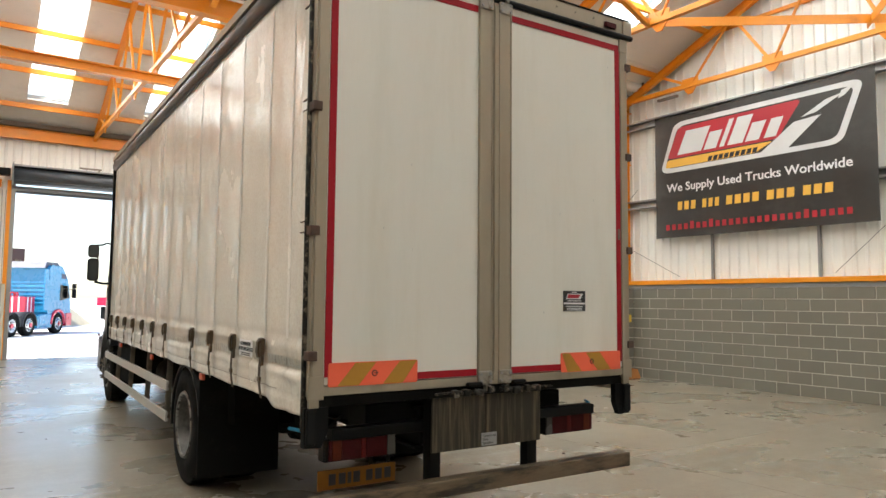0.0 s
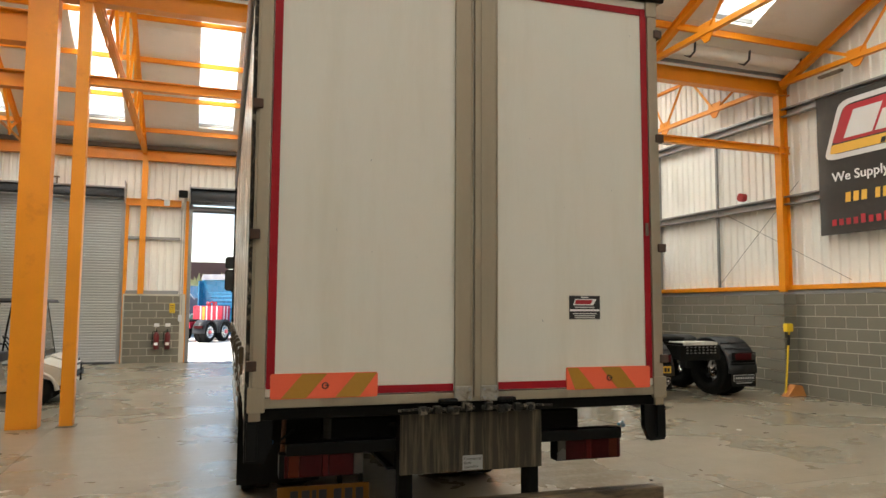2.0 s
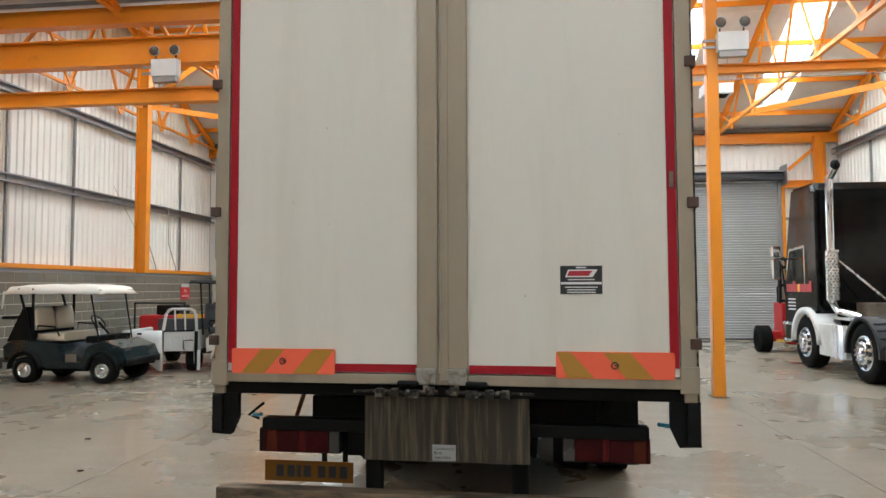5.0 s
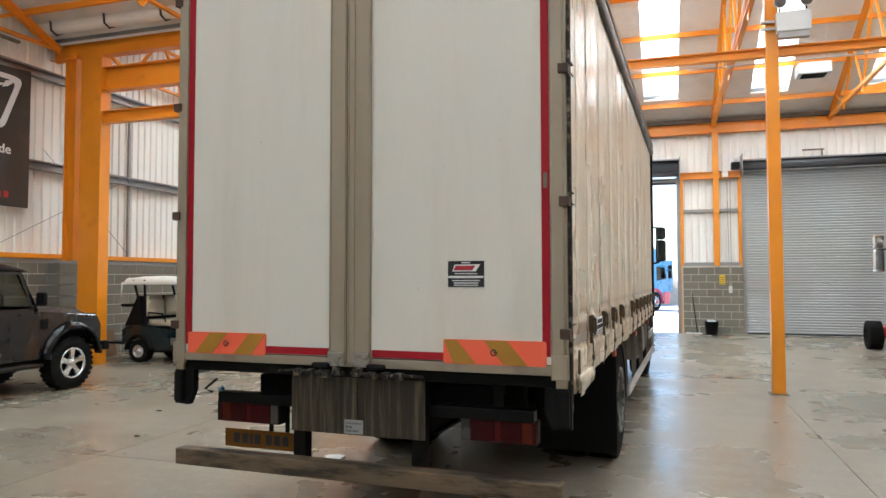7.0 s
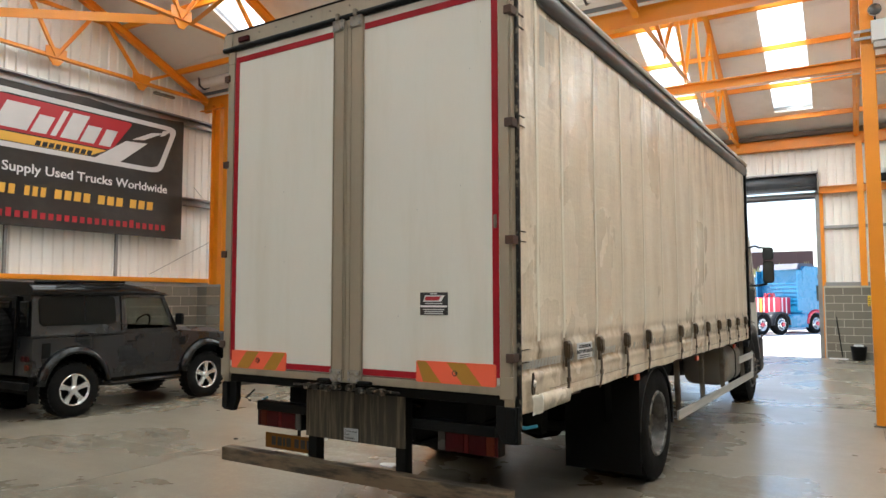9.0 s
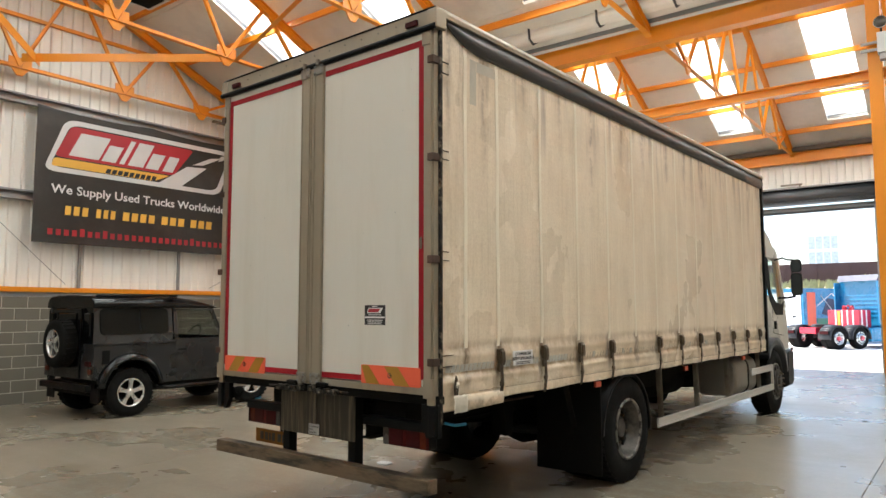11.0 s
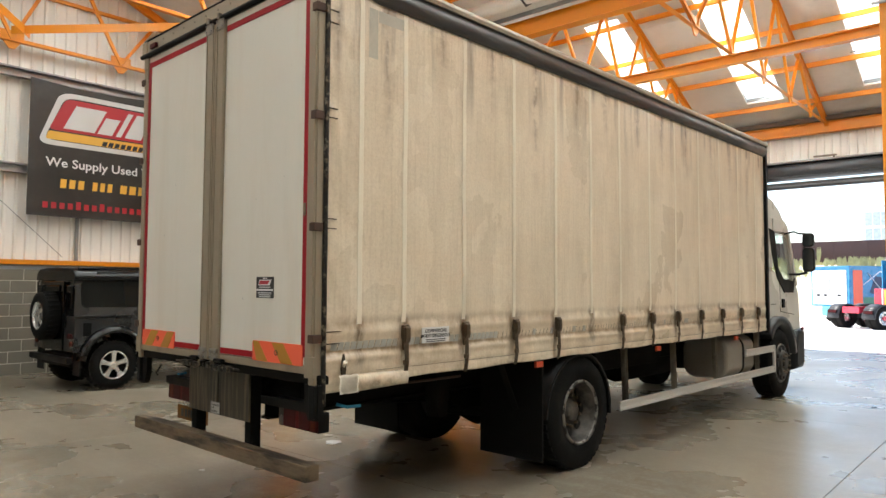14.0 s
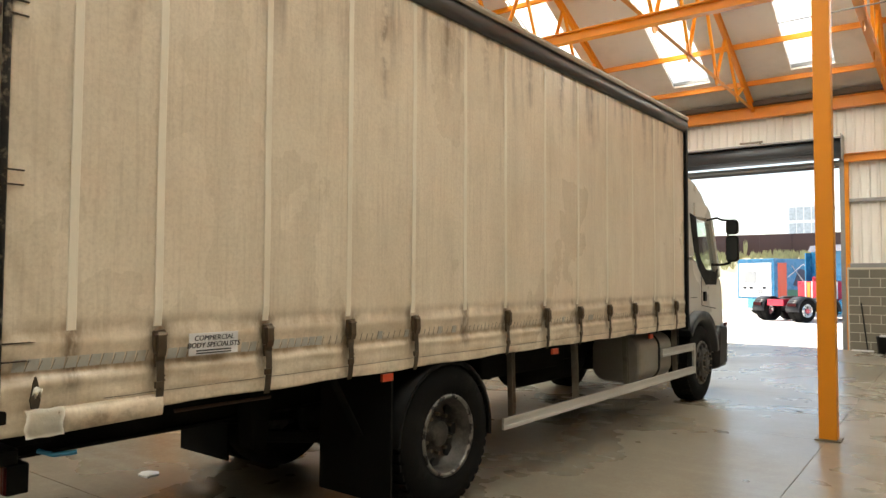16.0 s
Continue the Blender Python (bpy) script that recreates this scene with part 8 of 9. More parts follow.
kt, kc0, kc1 = tractor(HALL @ pose(7.28, 6.88, 0, 0, 0, 0.8), GLOSSBLACK, "glossy black three-axle tractor unit with chrome stacks", 1.1, (0.62, 1.98, 4.33), CHROME, high=3.66, stacks=True, back=0.38, nose=1.2)
for s in (-1, 1):
    sp = part("exhaust_pipe", rod(bmnew(), (s * 0.99, kc0 - 0.3, 1.3), (s * 0.99, kc0 - 0.3, 3.68), 0.075, 18), CHROME, kt, "polished vertical exhaust stack")
    part("stack_tip", rod(bmnew(), (s * 0.99, kc0 - 0.3, 3.68), (s * 0.99 + 0.08, kc0 - 0.45, 3.92), 0.075, 18), CHROME, sp)
    hs = part("heat_shield", rod(bmnew(), (s * 0.99, kc0 - 0.33, 1.35), (s * 0.99, kc0 - 0.33, 2.3), 0.115, 18), ALLOY, sp, "perforated heat shield")
    bm = bmnew()
    for i in range(16):
        for k in range(5):
            a = radians(200 + k * 35 + (17 if i % 2 else 0))
            c = Vector((s * 0.99 + 0.112 * math.cos(a), kc0 - 0.33 + 0.112 * math.sin(a), 1.42 + i * 0.055))
            d = Vector((math.cos(a), math.sin(a), 0)) * 0.006
            rod(bm, c - d, c + d, 0.014, 6)
    tagged(part("shield_holes", bm, INK, hs), kind="stuff")
    part("stay", rod(bmnew(), (s * 0.85, kc0 - 0.3, 2.1 if s < 0 else 2.05), (s * -0.1, kc0 - 0.6, 1.12), 0.02), ALLOY, kt)
    part("elbow", pipe(bmnew(), [(s * 0.99, kc0 - 0.3, 1.32), (s * 0.9, kc0 - 0.3, 1.15), (s * 0.55, kc0 - 0.4, 1.05)], 0.07, 12), CHROME, kt)
part("grab_post", rod(bmnew(), (0.7, kc0 - 0.35, 1.0), (0.7, kc0 - 0.35, 2.6), 0.03), ALLOY, kt)
part("catwalk", box(bmnew(), -0.9, 0.75, kc0 - 0.75, kc0 - 0.1, 0.98, 1.02, 0.006), TREADPLATE, kt)
part("tool_box", box(bmnew(), -0.5, 0.3, kc0 - 0.55, kc0 - 0.15, 1.02, 1.3, 0.02), STEEL, kt)
for k in range(7):
    bm = bmnew()
    lathe(bm, [(0, 0.13), (0.012, 0.145), (0.024, 0.13), (0.012, 0.115)], (0, 0, 0), "x", 18, close=True)
    part("coiled_hose", fit(bm, pose(0.0 + k * 0.028, kc0 - 0.62, 1.17 + 0.012 * math.sin(k), 0, 8 * math.sin(k * 2), 0)), BLACK, kt)
for k in range(11):
    y = kc1 - 1.45 + k * 0.115
    part("sign_bar", box(bmnew(), -1.2, -1.183, y, y + 0.095, 1.5, 1.72 if k in (0, 7) else 1.66, 0.003), PRINTYELLOW if k == 5 else PRINTRED, kt)
for k in range(4):
    part("small_print", box(bmnew(), -1.19, -1.183, kc1 - 0.62, kc1 - 0.25, 1.12 + k * 0.07, 1.15 + k * 0.07), PRINTGREY, kt)
for y0, z0, y1, z1 in ((kc1 - 1.17, 1.62, kc1 - 1.17, 2.42), (kc1 - 1.17, 2.42, kc1 - 0.4, 2.37), (kc1 - 0.4, 2.37, kc1 - 0.2, 1.75)):
    part("window_frame", bar(bmnew(), (-1.195, y0, z0), (-1.195, y1, z1), 0.03, 0.05), CHROME, kt)
for z in (0.45, 0.8):
    part("step", box(bmnew(), -1.24, -1.1, kc1 - 0.5, kc1 - 0.05, z, z + 0.06, 0.01), ALLOY, kt)


for z0, z1 in ((1.5, 2.15), (2.25, 2.7), (2.8, 3.3)):
    for a, b in (((-0.62, z0), (0.62, z0)), ((0.62, z0), (0.62, z1)), ((0.62, z1), (-0.62, z1)), ((-0.62, z1), (-0.62, z0))):
        part("pressed_rib", bar(bmnew(), (a[0], kc0 - 0.004, a[1]), (b[0], kc0 - 0.004, b[1]), 0.03, 0.016, (0, 1, 0)), GLOSSBLACK, kt)
ball = bmnew()
bmesh.ops.create_uvsphere(ball, u_segments=14, v_segments=8, radius=0.085, matrix=Matrix.Translation((-0.93, kc0 - 0.45, 3.92)) @ Matrix.Diagonal((1, 1, 1.2, 1)))
part("stack_cover", ball, BLACK, kt, "black rounded cover on the stack")


# ---- truck-mounted forklift ----
fk = thing("forklift", "red three-wheeled truck-mounted forklift with black mast", "forklift", HALL @ pose(6.59, 14.6, 0))
small_wheel(fk, -0.47, 0.0, 0.32, 0.3, -1, 0.16, CHASSIS)
small_wheel(fk, 1.1, 0.2, 0.32, 0.3, 1, 0.16, CHASSIS)
rbox("chassis", FORKRED, fk, -0.2, 1.1, -0.22, 0.3, 0.26, 0.52, 0.05)
hs = bmnew()
loft(hs, [[(0.42 + p * k, 0.05 + q * k, z) for p, q in round_rect(0.5, 0.75, 0.16)] for z, k in ((0.2, 0.9), (0.26, 1.0), (1.02, 1.0), (1.1, 0.96), (1.13, 0.85))])
part("body", hs, FORKRED, fk, "red painted engine housing")
rbox("side_case", FORKRED, fk, 0.05, 0.19, -0.28, 0.3, 0.4, 1.21, 0.02)
rbox("yellow_stripe", PRINTYELLOW, fk, -0.12, 0.36, -0.345, -0.33, 0.27, 0.33, 0.003)
for x in (0.1, 0.27):
    part("mast_rail", box(bmnew(), x - 0.028, x + 0.028, -0.1, 0.02, 1.1, 2.2 + 0.3 * (x - 0.1), 0.008), BLACK, fk)
    part("tilt_arm", bar(bmnew(), (x + 0.03, -0.12, 2.15), (x + 0.1, -0.2, 1.15), 0.03, 0.05), BLACK, fk)
for z in (1.22, 1.6, 2.05):
    part("mast_cross", box(bmnew(), 0.08, 0.3, -0.08, -0.02, z, z + 0.07, 0.01), BLACK, fk)
part("mast_head", pipe(bmnew(), [(0.06, -0.05, 2.1), (0.1, -0.05, 2.27), (0.2, -0.05, 2.3), (0.3, -0.05, 2.22)], 0.045), BLACK, fk)
part("lamp", rod(bmnew(), (0.03, -0.1, 2.08), (0.03, -0.16, 2.08), 0.045, 14), BLACK, fk)
part("guard_rail", pipe(bmnew(), [(0.06, -0.2, 1.2), (-0.02, -0.2, 1.24), (-0.02, -0.2, 1.6), (0.05, -0.2, 1.66), (0.3, -0.2, 1.66)], 0.018), BLACK, fk)
part("seat", loft(bmnew(), [[(0.5 + p, 0.05 + q, z) for p, q in round_rect(0.36, 0.4, 0.08)] for z in (1.12, 1.2, 1.24)]), BLACK, fk)
part("hydraulic_hose", pipe(bmnew(), [(0.16, -0.34, 0.72), (0.06, -0.4, 0.66), (0.1, -0.42, 0.4), (0.02, -0.4, 0.2), (0.14, -0.38, 0.16)], 0.03), STEEL, fk)
part("handrail", pipe(bmnew(), [(0.48, -0.36, 0.6), (0.44, -0.42, 0.9), (0.5, -0.42, 1.2), (0.56, -0.36, 1.2)], 0.014), STEEL, fk)
part("step", box(bmnew(), 0.45, 0.8, -0.5, -0.3, 0.2, 0.26, 0.01), STEEL, fk)

# ---- loose things ----
HIVIS = mat("yellow_plastic", (0.75, 0.5, 0.02), 0.5, vary=0.08)
PLY = mat("brown_ply", (0.16, 0.085, 0.04), 0.8, vary=0.3)
WOODY = mat("orange_wood_chock", (0.45, 0.17, 0.04), 0.7, vary=0.2)
SIGNRED = mat("sign_red", (0.5, 0.02, 0.03), 0.4)
pole = thing("brush_pole", "yellow and black long-handled brush leaning on blocks", "brush", HALL)
part("handle", rod(bmnew(), (9.16, 6.84, 0.02), (9.3, 6.84, 1.24), 0.02), HIVIS, pole)
part("grip", rod(bmnew(), (9.268, 6.84, 0.96), (9.29, 6.84, 1.16), 0.026), BLACK, pole)
part("head", box(bmnew(), 9.2, 9.36, 6.79, 6.89, 1.22, 1.38, 0.02), HIVIS, pole)
solid("wheel_chock", prism(bmnew(), [(9.1, 0), (9.55, 0), (9.45, 0.2), (9.3, 0.22)], 6.72, 6.88, "y"), WOODY, "orange-brown wooden wheel chock on the floor", "chock", HALL)
solid("broom_handle", rod(bmnew(), (2.62, VE - 0.17, 0.02), (2.5, VE - 0.17, 1.15), 0.014), BLACK, "thin dark broom handle leaning on blocks", "broom", HALL)
bk = thing("bucket", "black plastic bucket with rubbish", "bucket", HALL @ pose(3.0, VE - 0.42, 0))
part("shell", lathe(bmnew(), [(0.0, 0.0), (0.0, 0.15), (0.36, 0.19), (0.38, 0.2), (0.36, 0.175), (0.03, 0.14), (0.03, 0.0)], (0, 0, 0), "z", 24), BLACK, bk)
part("bag", box(bmnew(), -0.12, 0.12, -0.12, 0.12, 0.3, 0.42, 0.05), GREYPAINT, bk)
EXTRED = mat("extinguisher_red", (0.13, 0.01, 0.011), 0.4, vary=0.15)
solid("board_offcut", box(bmnew(), 2.3, 2.75, VE - 0.3, VE - 0.2, 0.0, 0.03, 0.004), PAPER, "pale board offcut on the floor by the wall", "board", HALL)
for i, u in enumerate((-2.6, -2.3)):
    ex = thing("fire_extinguisher", "red fire extinguisher hung on the block wall", "extinguisher", HALL @ pose(u, VE - 0.26, 0.4), "fire extinguishers")
    part("cylinder", lathe(bmnew(), [(0, 0.0), (0, 0.075), (0.42, 0.08), (0.48, 0.04), (0.5, 0.02), (0.5, 0.0)], (0, 0, 0), "z", 20), EXTRED, ex)
    part("valve", box(bmnew(), -0.02, 0.02, -0.02, 0.02, 0.5, 0.58, 0.005), BLACK, ex)
    part("hose", pipe(bmnew(), [(0.02, -0.02, 0.54), (-0.1, -0.02, 0.5), (-0.11, -0.02, 0.15)], 0.012), BLACK, ex)
    part("label", box(bmnew(), -0.05, 0.05, -0.084, -0.07, 0.12, 0.2), PAPER, ex)
    sg = solid("safety_notice", box(bmnew(), u - 0.07, u + 0.07, VE - 0.18, VE - 0.17, 1.05, 1.15, 0.002), PAPER, "small white safety notice on the block wall", "sign", HALL, "safety notices")
for u in (-2.2, 3.33):
    sg = thing("yellow_notice", "yellow notice with unreadable print on blocks", "sign", HALL, "yellow notices")
    rbox("plate", HIVIS, sg, u - 0.075, u + 0.075, VE - 0.19, VE - 0.17, 1.45, 1.73, 0.002)
    for k in range(4):
        part("print_line", box(bmnew(), u - 0.06, u + 0.06, VE - 0.1945, VE - 0.189, 1.47 + k * 0.06, 1.49 + k * 0.06), INK, sg)
    cs = thing("switch_box", "grey door switch with cables up the wall", "switch", HALL, "door switches")
    d = 0.22
    rbox("box", GREYPAINT, cs, u + d - 0.05, u + d + 0.05, VE - 0.2, VE - 0.165, 1.2, 1.4, 0.01)
    for k in (0, 0.06):
        part("cable", pipe(bmnew(), [(u + d - 0.02 + k, VE - 0.17, 1.4), (u + d - 0.03 + k, VE - 0.17, 2.6), (u + d - 0.05 + k * 1.5, VE - 0.17, 4.5)], 0.008, 6), CABLE, cs)
ns = thing("no_smoking_sign", "red and white notice on the block wall", "sign", HALL)
SIGN_V, SIGN_Z = 16.16, 1.28
rbox("plate", SIGNRED, ns, UL + 0.2, UL + 0.215, SIGN_V, SIGN_V + 0.55, SIGN_Z, SIGN_Z + 0.36, 0.002)
for text, v, z, size in (("No", 0.275, 0.21, 0.15), ("smoking", 0.275, 0.07, 0.13)):
    letters(text, size, pose(UL + 0.2155, SIGN_V + v, SIGN_Z + z, 90, 0, 90), PAPER, ns, align="CENTER")
part("symbol_panel", box(bmnew(), UL + 0.2, UL + 0.214, SIGN_V + 0.02, SIGN_V + 0.5, SIGN_Z + 0.362, SIGN_Z + 0.47, 0.002), PAPER, ns, "white panel above the red one")
cd = thing("conduit", "grey conduit running down the gable wall", "conduit", HALL)
part("pipe", pipe(bmnew(), [(-9.3, 17.6, 5.9), (-9.3, 17.6, 2.6), (-9.25, 17.9, 2.1), (-9.25, 17.9, 1.3)], 0.06), FLASH, cd)
for v in (14.3, 15.4):
    part("cable", pipe(bmnew(), [(UL + 0.2, v, 3.9), (UL + 0.2, v, 2.9), (UL + 0.22, v + 0.4, 2.2), (UL + 0.22, v + 0.4, 2.1)], 0.015), CABLE, cd)
solid("switch_box", box(bmnew(), -9.63, -9.43, VE - 0.3, VE - 0.16, 1.23, 1.48, 0.015), GREYPAINT, "white electrical box on the block wall", "electrical box", HALL)
solid("plywood_board", fit(box(bmnew(), -0.01, 0.01, -0.36, 0.36, 0.0, 0.56, 0.003), HALL @ pose(UL + 0.42, 8.2, 0, 0, -12, 0)), PLY, "brown plywood board leaning on the block wall", "board")
# hooks above the doors, junction boxes on lintels
for u in (0.07, 5.82, -5.6):
    hk = thing("wall_bracket", "small rusty lifting bracket above the door", "bracket", HALL, "wall brackets")
    rbox("bar", STEEL, hk, u - 0.28, u + 0.28, VE - 0.12, VE - 0.05, 5.28, 5.32, 0.004)
    rbox("drop", STEEL, hk, u + 0.2, u + 0.24, VE - 0.11, VE - 0.06, 5.1, 5.29, 0.004)
for u in (-2.45, 3.45, -7.9):
    jb = thing("junction_box", "white electrical junction box on an orange beam", "junction box", HALL, "junction boxes")
    rbox("case", GREYPAINT, jb, u - 0.08, u + 0.08, VE - 0.26, VE - 0.2, 4.6, 4.78, 0.006)
    part("cable", pipe(bmnew(), [(u - 0.08, VE - 0.22, 4.75), (u - 0.2, VE - 0.2, 4.8), (u - 0.35, VE - 0.2, 4.78)], 0.01, 6), BLACK, jb)
for u, v in ((9.58, 8.2),):
    al = solid("red_sounder", rod(bmnew(), (u, v, 4.05), (u - 0.12, v, 4.05), 0.09, 16), FORKRED, "red alarm sounder on the wall rail", "sounder", HALL)
for (u, v) in ((9.55, 5.9), (-9.7, 5.9)):
    vt = solid("wall_bracket", box(bmnew(), u - 0.04, u + 0.04, v - 0.25, v + 0.25, 6.03, 6.08, 0.004), STEEL, "small rusty lifting bracket on the gable", "bracket", HALL, "wall brackets")
cbl = thing("roof_cable", "thin cable strung across the roof", "cable", HALL)
part("wire", rod(bmnew(), (2.2, 10.5, 5.66), (9.5, 10.5, 5.72), 0.012, 6), CABLE, cbl)
# scraps on the floor
scr = random.Random(21)
for i, (x, y) in enumerate(((-1.24, 2.1), (0.1, 1.6), (-3.6, 2.2), (5.4, 4.3), (4.9, 6.2), (-4.4, 3.4), (-5.3, 4.8), (2.6, 2.2), (7.6, 5.2), (-1.2, 0.6), (2.4, 8.8), (6.6, 3.0))):
    big = i < 1
    r = 0.13 if big else scr.uniform(0.02, 0.05)
    pts = [(x + r * scr.uniform(0.5, 1.1) * math.cos(a), y + r * scr.uniform(0.4, 0.9) * math.sin(a)) for a in [k * math.pi / 4 for k in range(8)]]
    solid("paper_scrap" if big else "grit_crumb", prism(bmnew(), pts, 0.0, 0.012 if big else 0.008, "z"), PAPER if i % 3 == 0 else CHASSIS, "crumpled white paper scrap on the concrete floor" if i % 3 == 0 else "dark crumb of grit on the concrete floor", "litter", None, "floor litter")

# ---- yard outside ----
BLUE = mat("blue_truck_paint", (0.018, 0.2, 0.38), 0.3, vary=0.08, coat=0.15)
YRED = mat("red_truck_paint", (0.55, 0.015, 0.045), 0.35, vary=0.08, coat=0.3)
TEAL = mat("teal_panel", (0.10, 0.42, 0.45), 0.5, vary=0.08)
NAVY = mat("navy_panel", (0.02, 0.03, 0.07), 0.5, vary=0.1)
FENCE = mat("brown_sheet_fence", (0.085, 0.042, 0.036), 0.7, vary=0.2, scale=2)
WEED = mat("dry_weeds", (0.44, 0.41, 0.2), 0.9, vary=0.4, scale=4)
EARTH = mat("dry_earth", (0.5, 0.45, 0.32), 0.95, vary=0.2)
FARWALL = mat("far_building_wall", (0.72, 0.74, 0.75), 0.7, vary=0.06)
FARGLASS = mat("far_building_glass", (0.42, 0.47, 0.5), 0.3, vary=0.2)
BT = HALL @ pose(-1.9, 33.35, -0.13, 0, 0, -33) @ pose(0, -0.6, 0)
bt, bc0, bc1 = tractor(BT, BLUE, "bright blue and red three-axle tractor unit in the yard", 1.3, (0.6, 1.95, 4.5), ALLOY, high=3.35, chassis=YRED, lower=YRED, fender=ARCHMATT)
for s in (-1, 1):
    for y in (0.6, 1.95, 4.5):
        part("hub", rod(bmnew(), (s * (1.25 if y == 0.6 else 1.29), y, 0.5), (s * (1.2 if y == 0.6 else 1.33), y, 0.5), 0.1, 16), YRED, bt)
    part("side_tank", box(bmnew(), min(s * 0.95, s * 1.24), max(s * 0.95, s * 1.24), 2.75, 3.8, 0.35, 0.98, 0.06), BLUE, bt)
    part("roof_fairing", prism(bmnew(), [(bc0 + 0.05, 2.6), (bc0 + 0.05, 3.2), (bc0 + 0.25, 3.36), (bc0 + 1.2, 3.3), (bc0 + 1.6, 2.75)], s * 1.16, s * 1.2), BLUE, bt)
    part("side_light", box(bmnew(), s * 1.2 - 0.01, s * 1.2 + 0.012, bc0 + 1.15, bc0 + 1.6, 2.72, 2.95, 0.01), NAVY, bt)
for k in range(6):
    part("back_rib", box(bmnew(), -1.0, 1.0, bc0 - 0.03, bc0 + 0.01, 1.45 + k * 0.2, 1.53 + k * 0.2, 0.012), BLUE, bt)
part("back_spoiler", prism(bmnew(), [(bc0 - 0.25, 3.2), (bc0 - 0.1, 3.5), (bc0 + 0.9, 3.5), (bc0 + 1.2, 3.3)], -1.1, 1.1), NAVY, bt)
gift = part("gift_box", box(bmnew(), -1.0, 0.7, 2.5, 3.3, 1.0, 1.8, 0.02), YRED, bt, "red wrapped box with a bow")
for x in (-0.55, -0.2, 0.1, 0.4):
    part("ribbon", box(bmnew(), x - 0.035, x + 0.035, 2.49, 2.5, 1.0, 1.8), PAPER, gift)
part("ribbon", box(bmnew(), -0.45, -0.3, 2.485, 2.5, 1.0, 1.75), PRINTYELLOW, gift)
for y in (2.7, 3.0):
    part("ribbon", box(bmnew(), 0.7, 0.71, y - 0.04, y + 0.04, 1.0, 1.8), PAPER, gift)
for k in range(6):
    a = k * math.pi / 3
    bm = bmnew()
    lathe(bm, [(0, 0.1), (0.03, 0.13), (0.06, 0.1), (0.03, 0.07)], (0, 0, 0), "x", 14, close=True)
    part("bow_loop", fit(bm, pose(-0.1 + 0.2 * math.cos(a), 2.8 + 0.16 * math.sin(a), 1.9, 0, 0, math.degrees(a))), PRINTRED, gift)
TRL = HALL @ pose(-4.26, 38.66, -0.13, 0, 0, -33)
tl = thing("curtain_trailer", "blue printed curtain-sided trailer parked in the yard", "trailer", TRL)
rbox("body", BLUE, tl, -1.25, 1.25, 0, 10, 0.85, 2.95, 0.02)
for x in (-0.56, 0.56):
    rbox("rear_door", PAPER, tl, x - 0.54, x + 0.54, -0.04, 0.0, 0.95, 2.75, 0.01)
rbox("tail_lift", TEAL, tl, -0.45, 0.75, -0.1, -0.04, 0.35, 0.85, 0.01)
rbox("door_mark", TAPEGREY, tl, -0.7, 0.1, -0.06, -0.04, 1.7, 2.3, 0.01)
rbox("corner_stripe", MARKRED, tl, 1.25, 1.27, 0.25, 0.85, 0.9, 2.75, 0.01)
part("picture_panel", prism(bmnew(), [(1.3, 1.6), (1.72, 2.45), (2.9, 2.25), (4.6, 2.35), (4.9, 1.6), (2.5, 1.22)], 1.25, 1.265), NAVY, tl)
rbox("roof_edge", BLUE, tl, -1.27, 1.275, -0.05, 10, 2.9, 2.97, 0.01)
for x in (-0.7, -0.25, 0.65):
    rbox("door_lock", INK, tl, x - 0.12, x + 0.12, -0.055, -0.04, 1.38, 1.5, 0.01)
rbox("door_notice", TAPEGREY, tl, 0.2, 0.55, -0.055, -0.04, 1.15, 1.35, 0.01)
rbox("picture_panel", mat("green_panel", (0.05, 0.2, 0.12), 0.5), tl, 1.25, 1.268, 0.9, 3.4, 0.9, 1.35, 0.01)
for (a, b), (c, d) in (((0.9, 2.0), (2.0, 2.7)), ((1.9, 1.9), (1.2, 2.6)), ((1.9, 1.9), (2.4, 1.2)), ((3.2, 2.7), (5.2, 2.2)), ((2.5, 1.3), (4.5, 1.5)), ((4.2, 2.6), (4.8, 1.6)), ((1.2, 2.6), (1.9, 1.9)), ((2.0, 2.7), (2.8, 2.2)), ((2.4, 1.2), (2.2, 1.0)), ((3.6, 2.5), (4.6, 2.0)), ((4.9, 1.7), (6.0, 1.9)), ((4.4, 1.25), (5.2, 0.95))):
    part("picture_streak", bar(bmnew(), (1.275, a, b), (1.275, c, d), 0.012, 0.05), PAPER, tl)
for y in (1.2, 2.5):
    for s in (-1, 1):
        tyre(tl, s * 1.22, y, 0.45, 0.3, s, 0.26, STEEL, "dish", tread=False)
rbox("under_run", PAPER, tl, -1.2, 1.2, 0.0, 0.1, 0.25, 0.35, 0.01)
lr = thing("loader_truck", "red and grey flatbed truck standing in the yard", "truck", HALL @ pose(4.6, 42, -0.13, 0, 0, -60))
rbox("deck", YRED, lr, -1.2, 1.2, 0, 6, 1.3, 1.8, 0.02)
rbox("lower", BLACK, lr, -1.1, 1.1, 0.2, 6, 0.5, 1.25, 0.02)
rbox("headboard", UTEWHITE, lr, -1.2, 1.2, 5.5, 6, 1.8, 3.4, 0.02)
for y in (1.0, 4.6):
    for s in (-1, 1):
        tyre(lr, s * 1.18, y, 0.48, 0.3, s, 0.27, STEEL, "dish", tread=False)

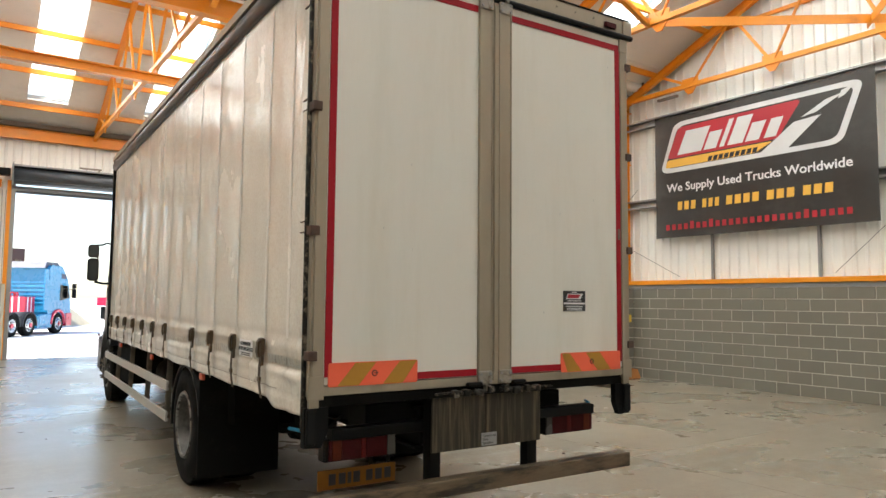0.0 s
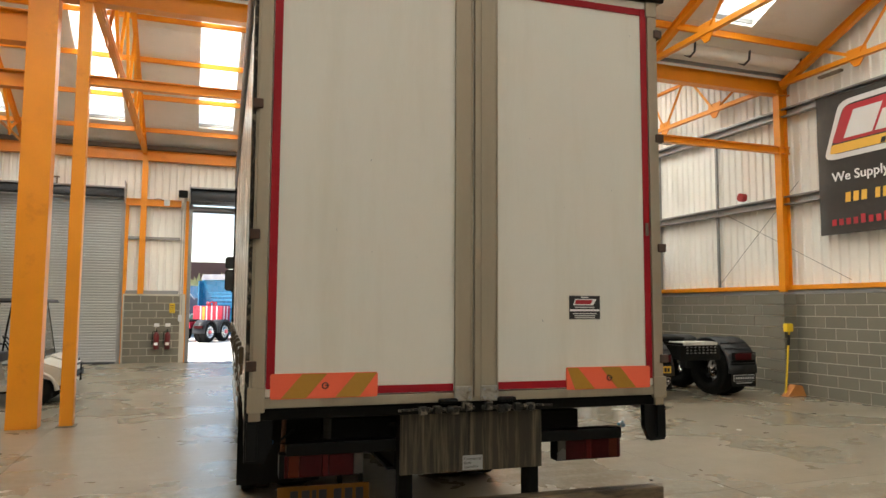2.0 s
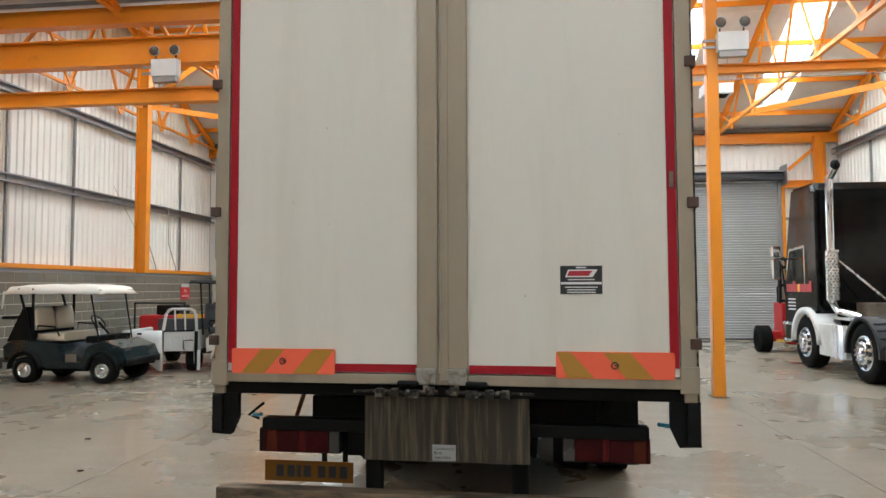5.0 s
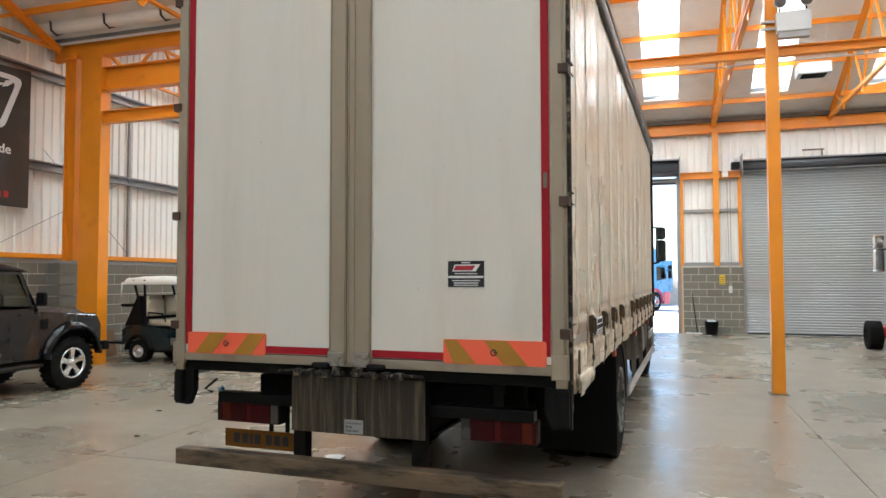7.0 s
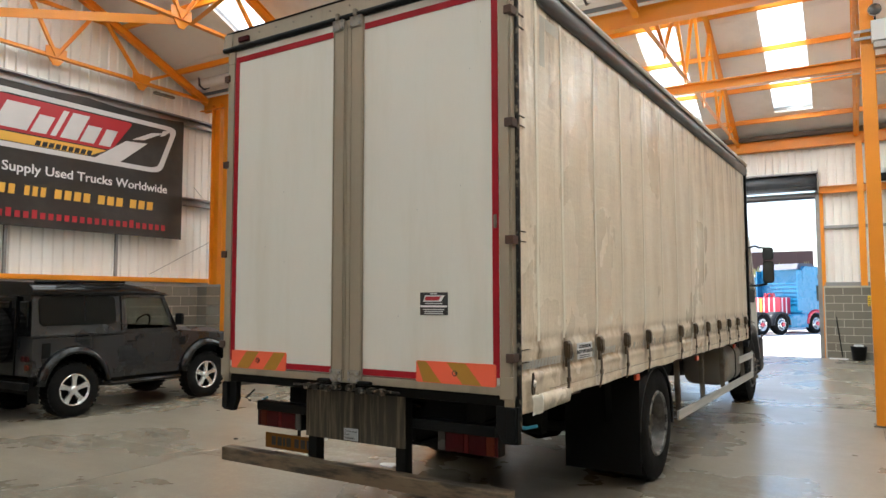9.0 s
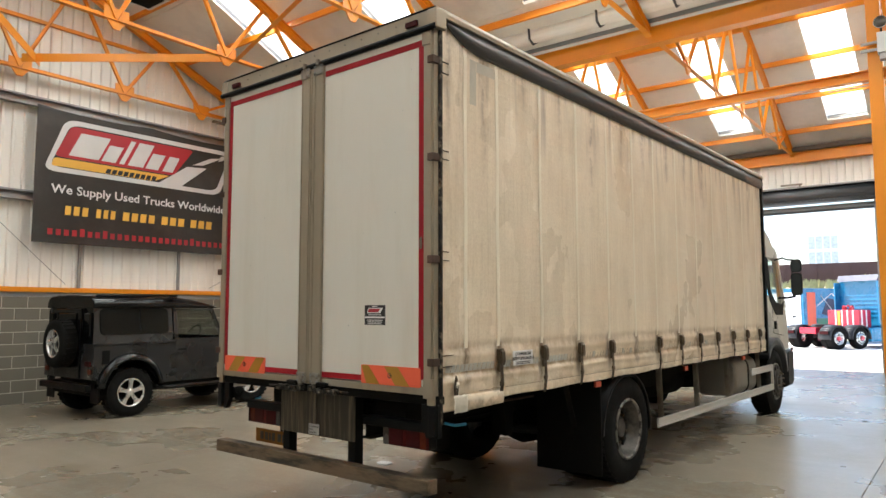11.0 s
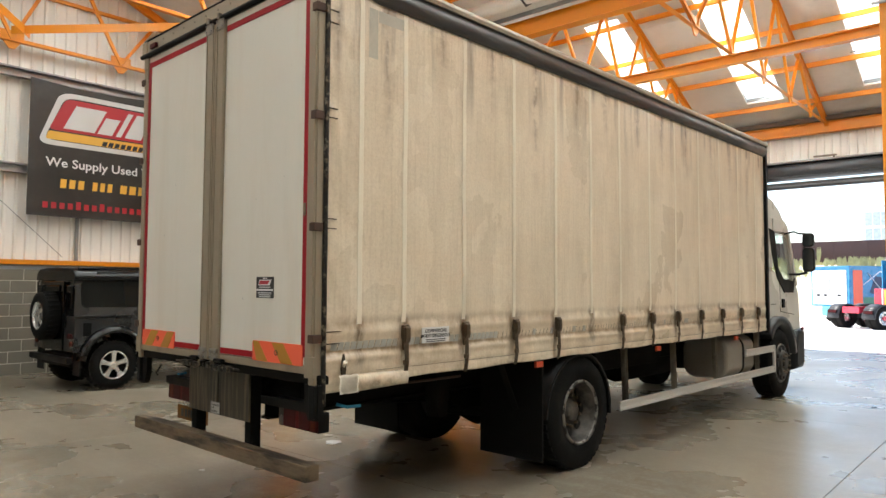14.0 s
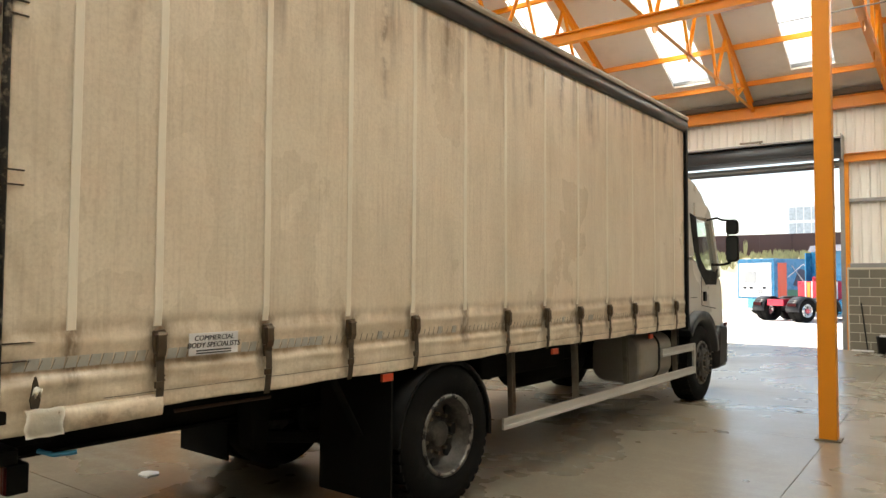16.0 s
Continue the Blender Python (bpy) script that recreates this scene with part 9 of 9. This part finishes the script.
bank = solid("earth_bank", loft(bmnew(), [[(u, 43.5, -0.2), (u, 48, z), (u, 70, z + 0.2), (u, 70, -0.2)] for u, z in ((-70, 3.2), (-1.5, 3.2), (1.2, 2.6), (4.5, -0.1))], smooth=False), EARTH, "dry grassy earth bank behind the yard", "bank", HALL, kind="structure")
fence = thing("sheet_fence", "tall brown sheet-metal fence on a bank", "fence", HALL)
for i in range(44):
    u = -43.4 + i
    part("fence_panel", box(bmnew(), u, u + 1.0, 50 + (0.03 if i % 2 else 0), 50.06 + (0.03 if i % 2 else 0), 3.2, 4.85, 0.01), FENCE, fence)
wd = random.Random(3)
bm = bmnew()
for i in range(900):
    u, v = wd.uniform(-30, 1.0), wd.uniform(46.8, 49.6)
    h = wd.uniform(0.25, 0.8) * (2.0 if i % 23 == 0 else 1)
    z0 = 3.0 if v > 47.7 else 2.3 + (v - 46.8) * 0.75
    for k in range(4):
        dx, dy = wd.uniform(-0.2, 0.2), wd.uniform(-0.1, 0.1)
        p = [bm.verts.new((u - 0.03, v, z0)), bm.verts.new((u + 0.03, v, z0)), bm.verts.new((u + dx + 0.05, v + dy, z0 + h * 0.7)), bm.verts.new((u + dx, v + dy, z0 + h)), bm.verts.new((u + dx - 0.05, v + dy, z0 + h * 0.7))]
        bm.faces.new(p)
solid("weeds", bm, WEED, "dry yellow weeds growing on the bank", "weeds", HALL, kind="stuff")
fb = thing("office_building", "pale flat-roofed office building far beyond the fence", "building", HALL @ pose(-13.5, 100, 0))
rbox("wall", FARWALL, fb, 0, 4.2, 0, 12, 0, 11.9, 0.05)
rbox("roof", FARWALL, fb, -0.3, 4.5, -0.3, 12.3, 11.9, 12.2, 0.05)
for k in range(4):
    for j in range(2):
        wn_ = part("window", box(bmnew(), 0.3 + k * 0.9, 1.05 + k * 0.9, -0.06, 0.02, 7.6 + j * 2.1, 9.3 + j * 2.1, 0.02), FARGLASS, fb)
part("canopy", box(bmnew(), -4, 4.4, -1.2, 0.0, 6.6, 6.9, 0.02), FARWALL, fb)
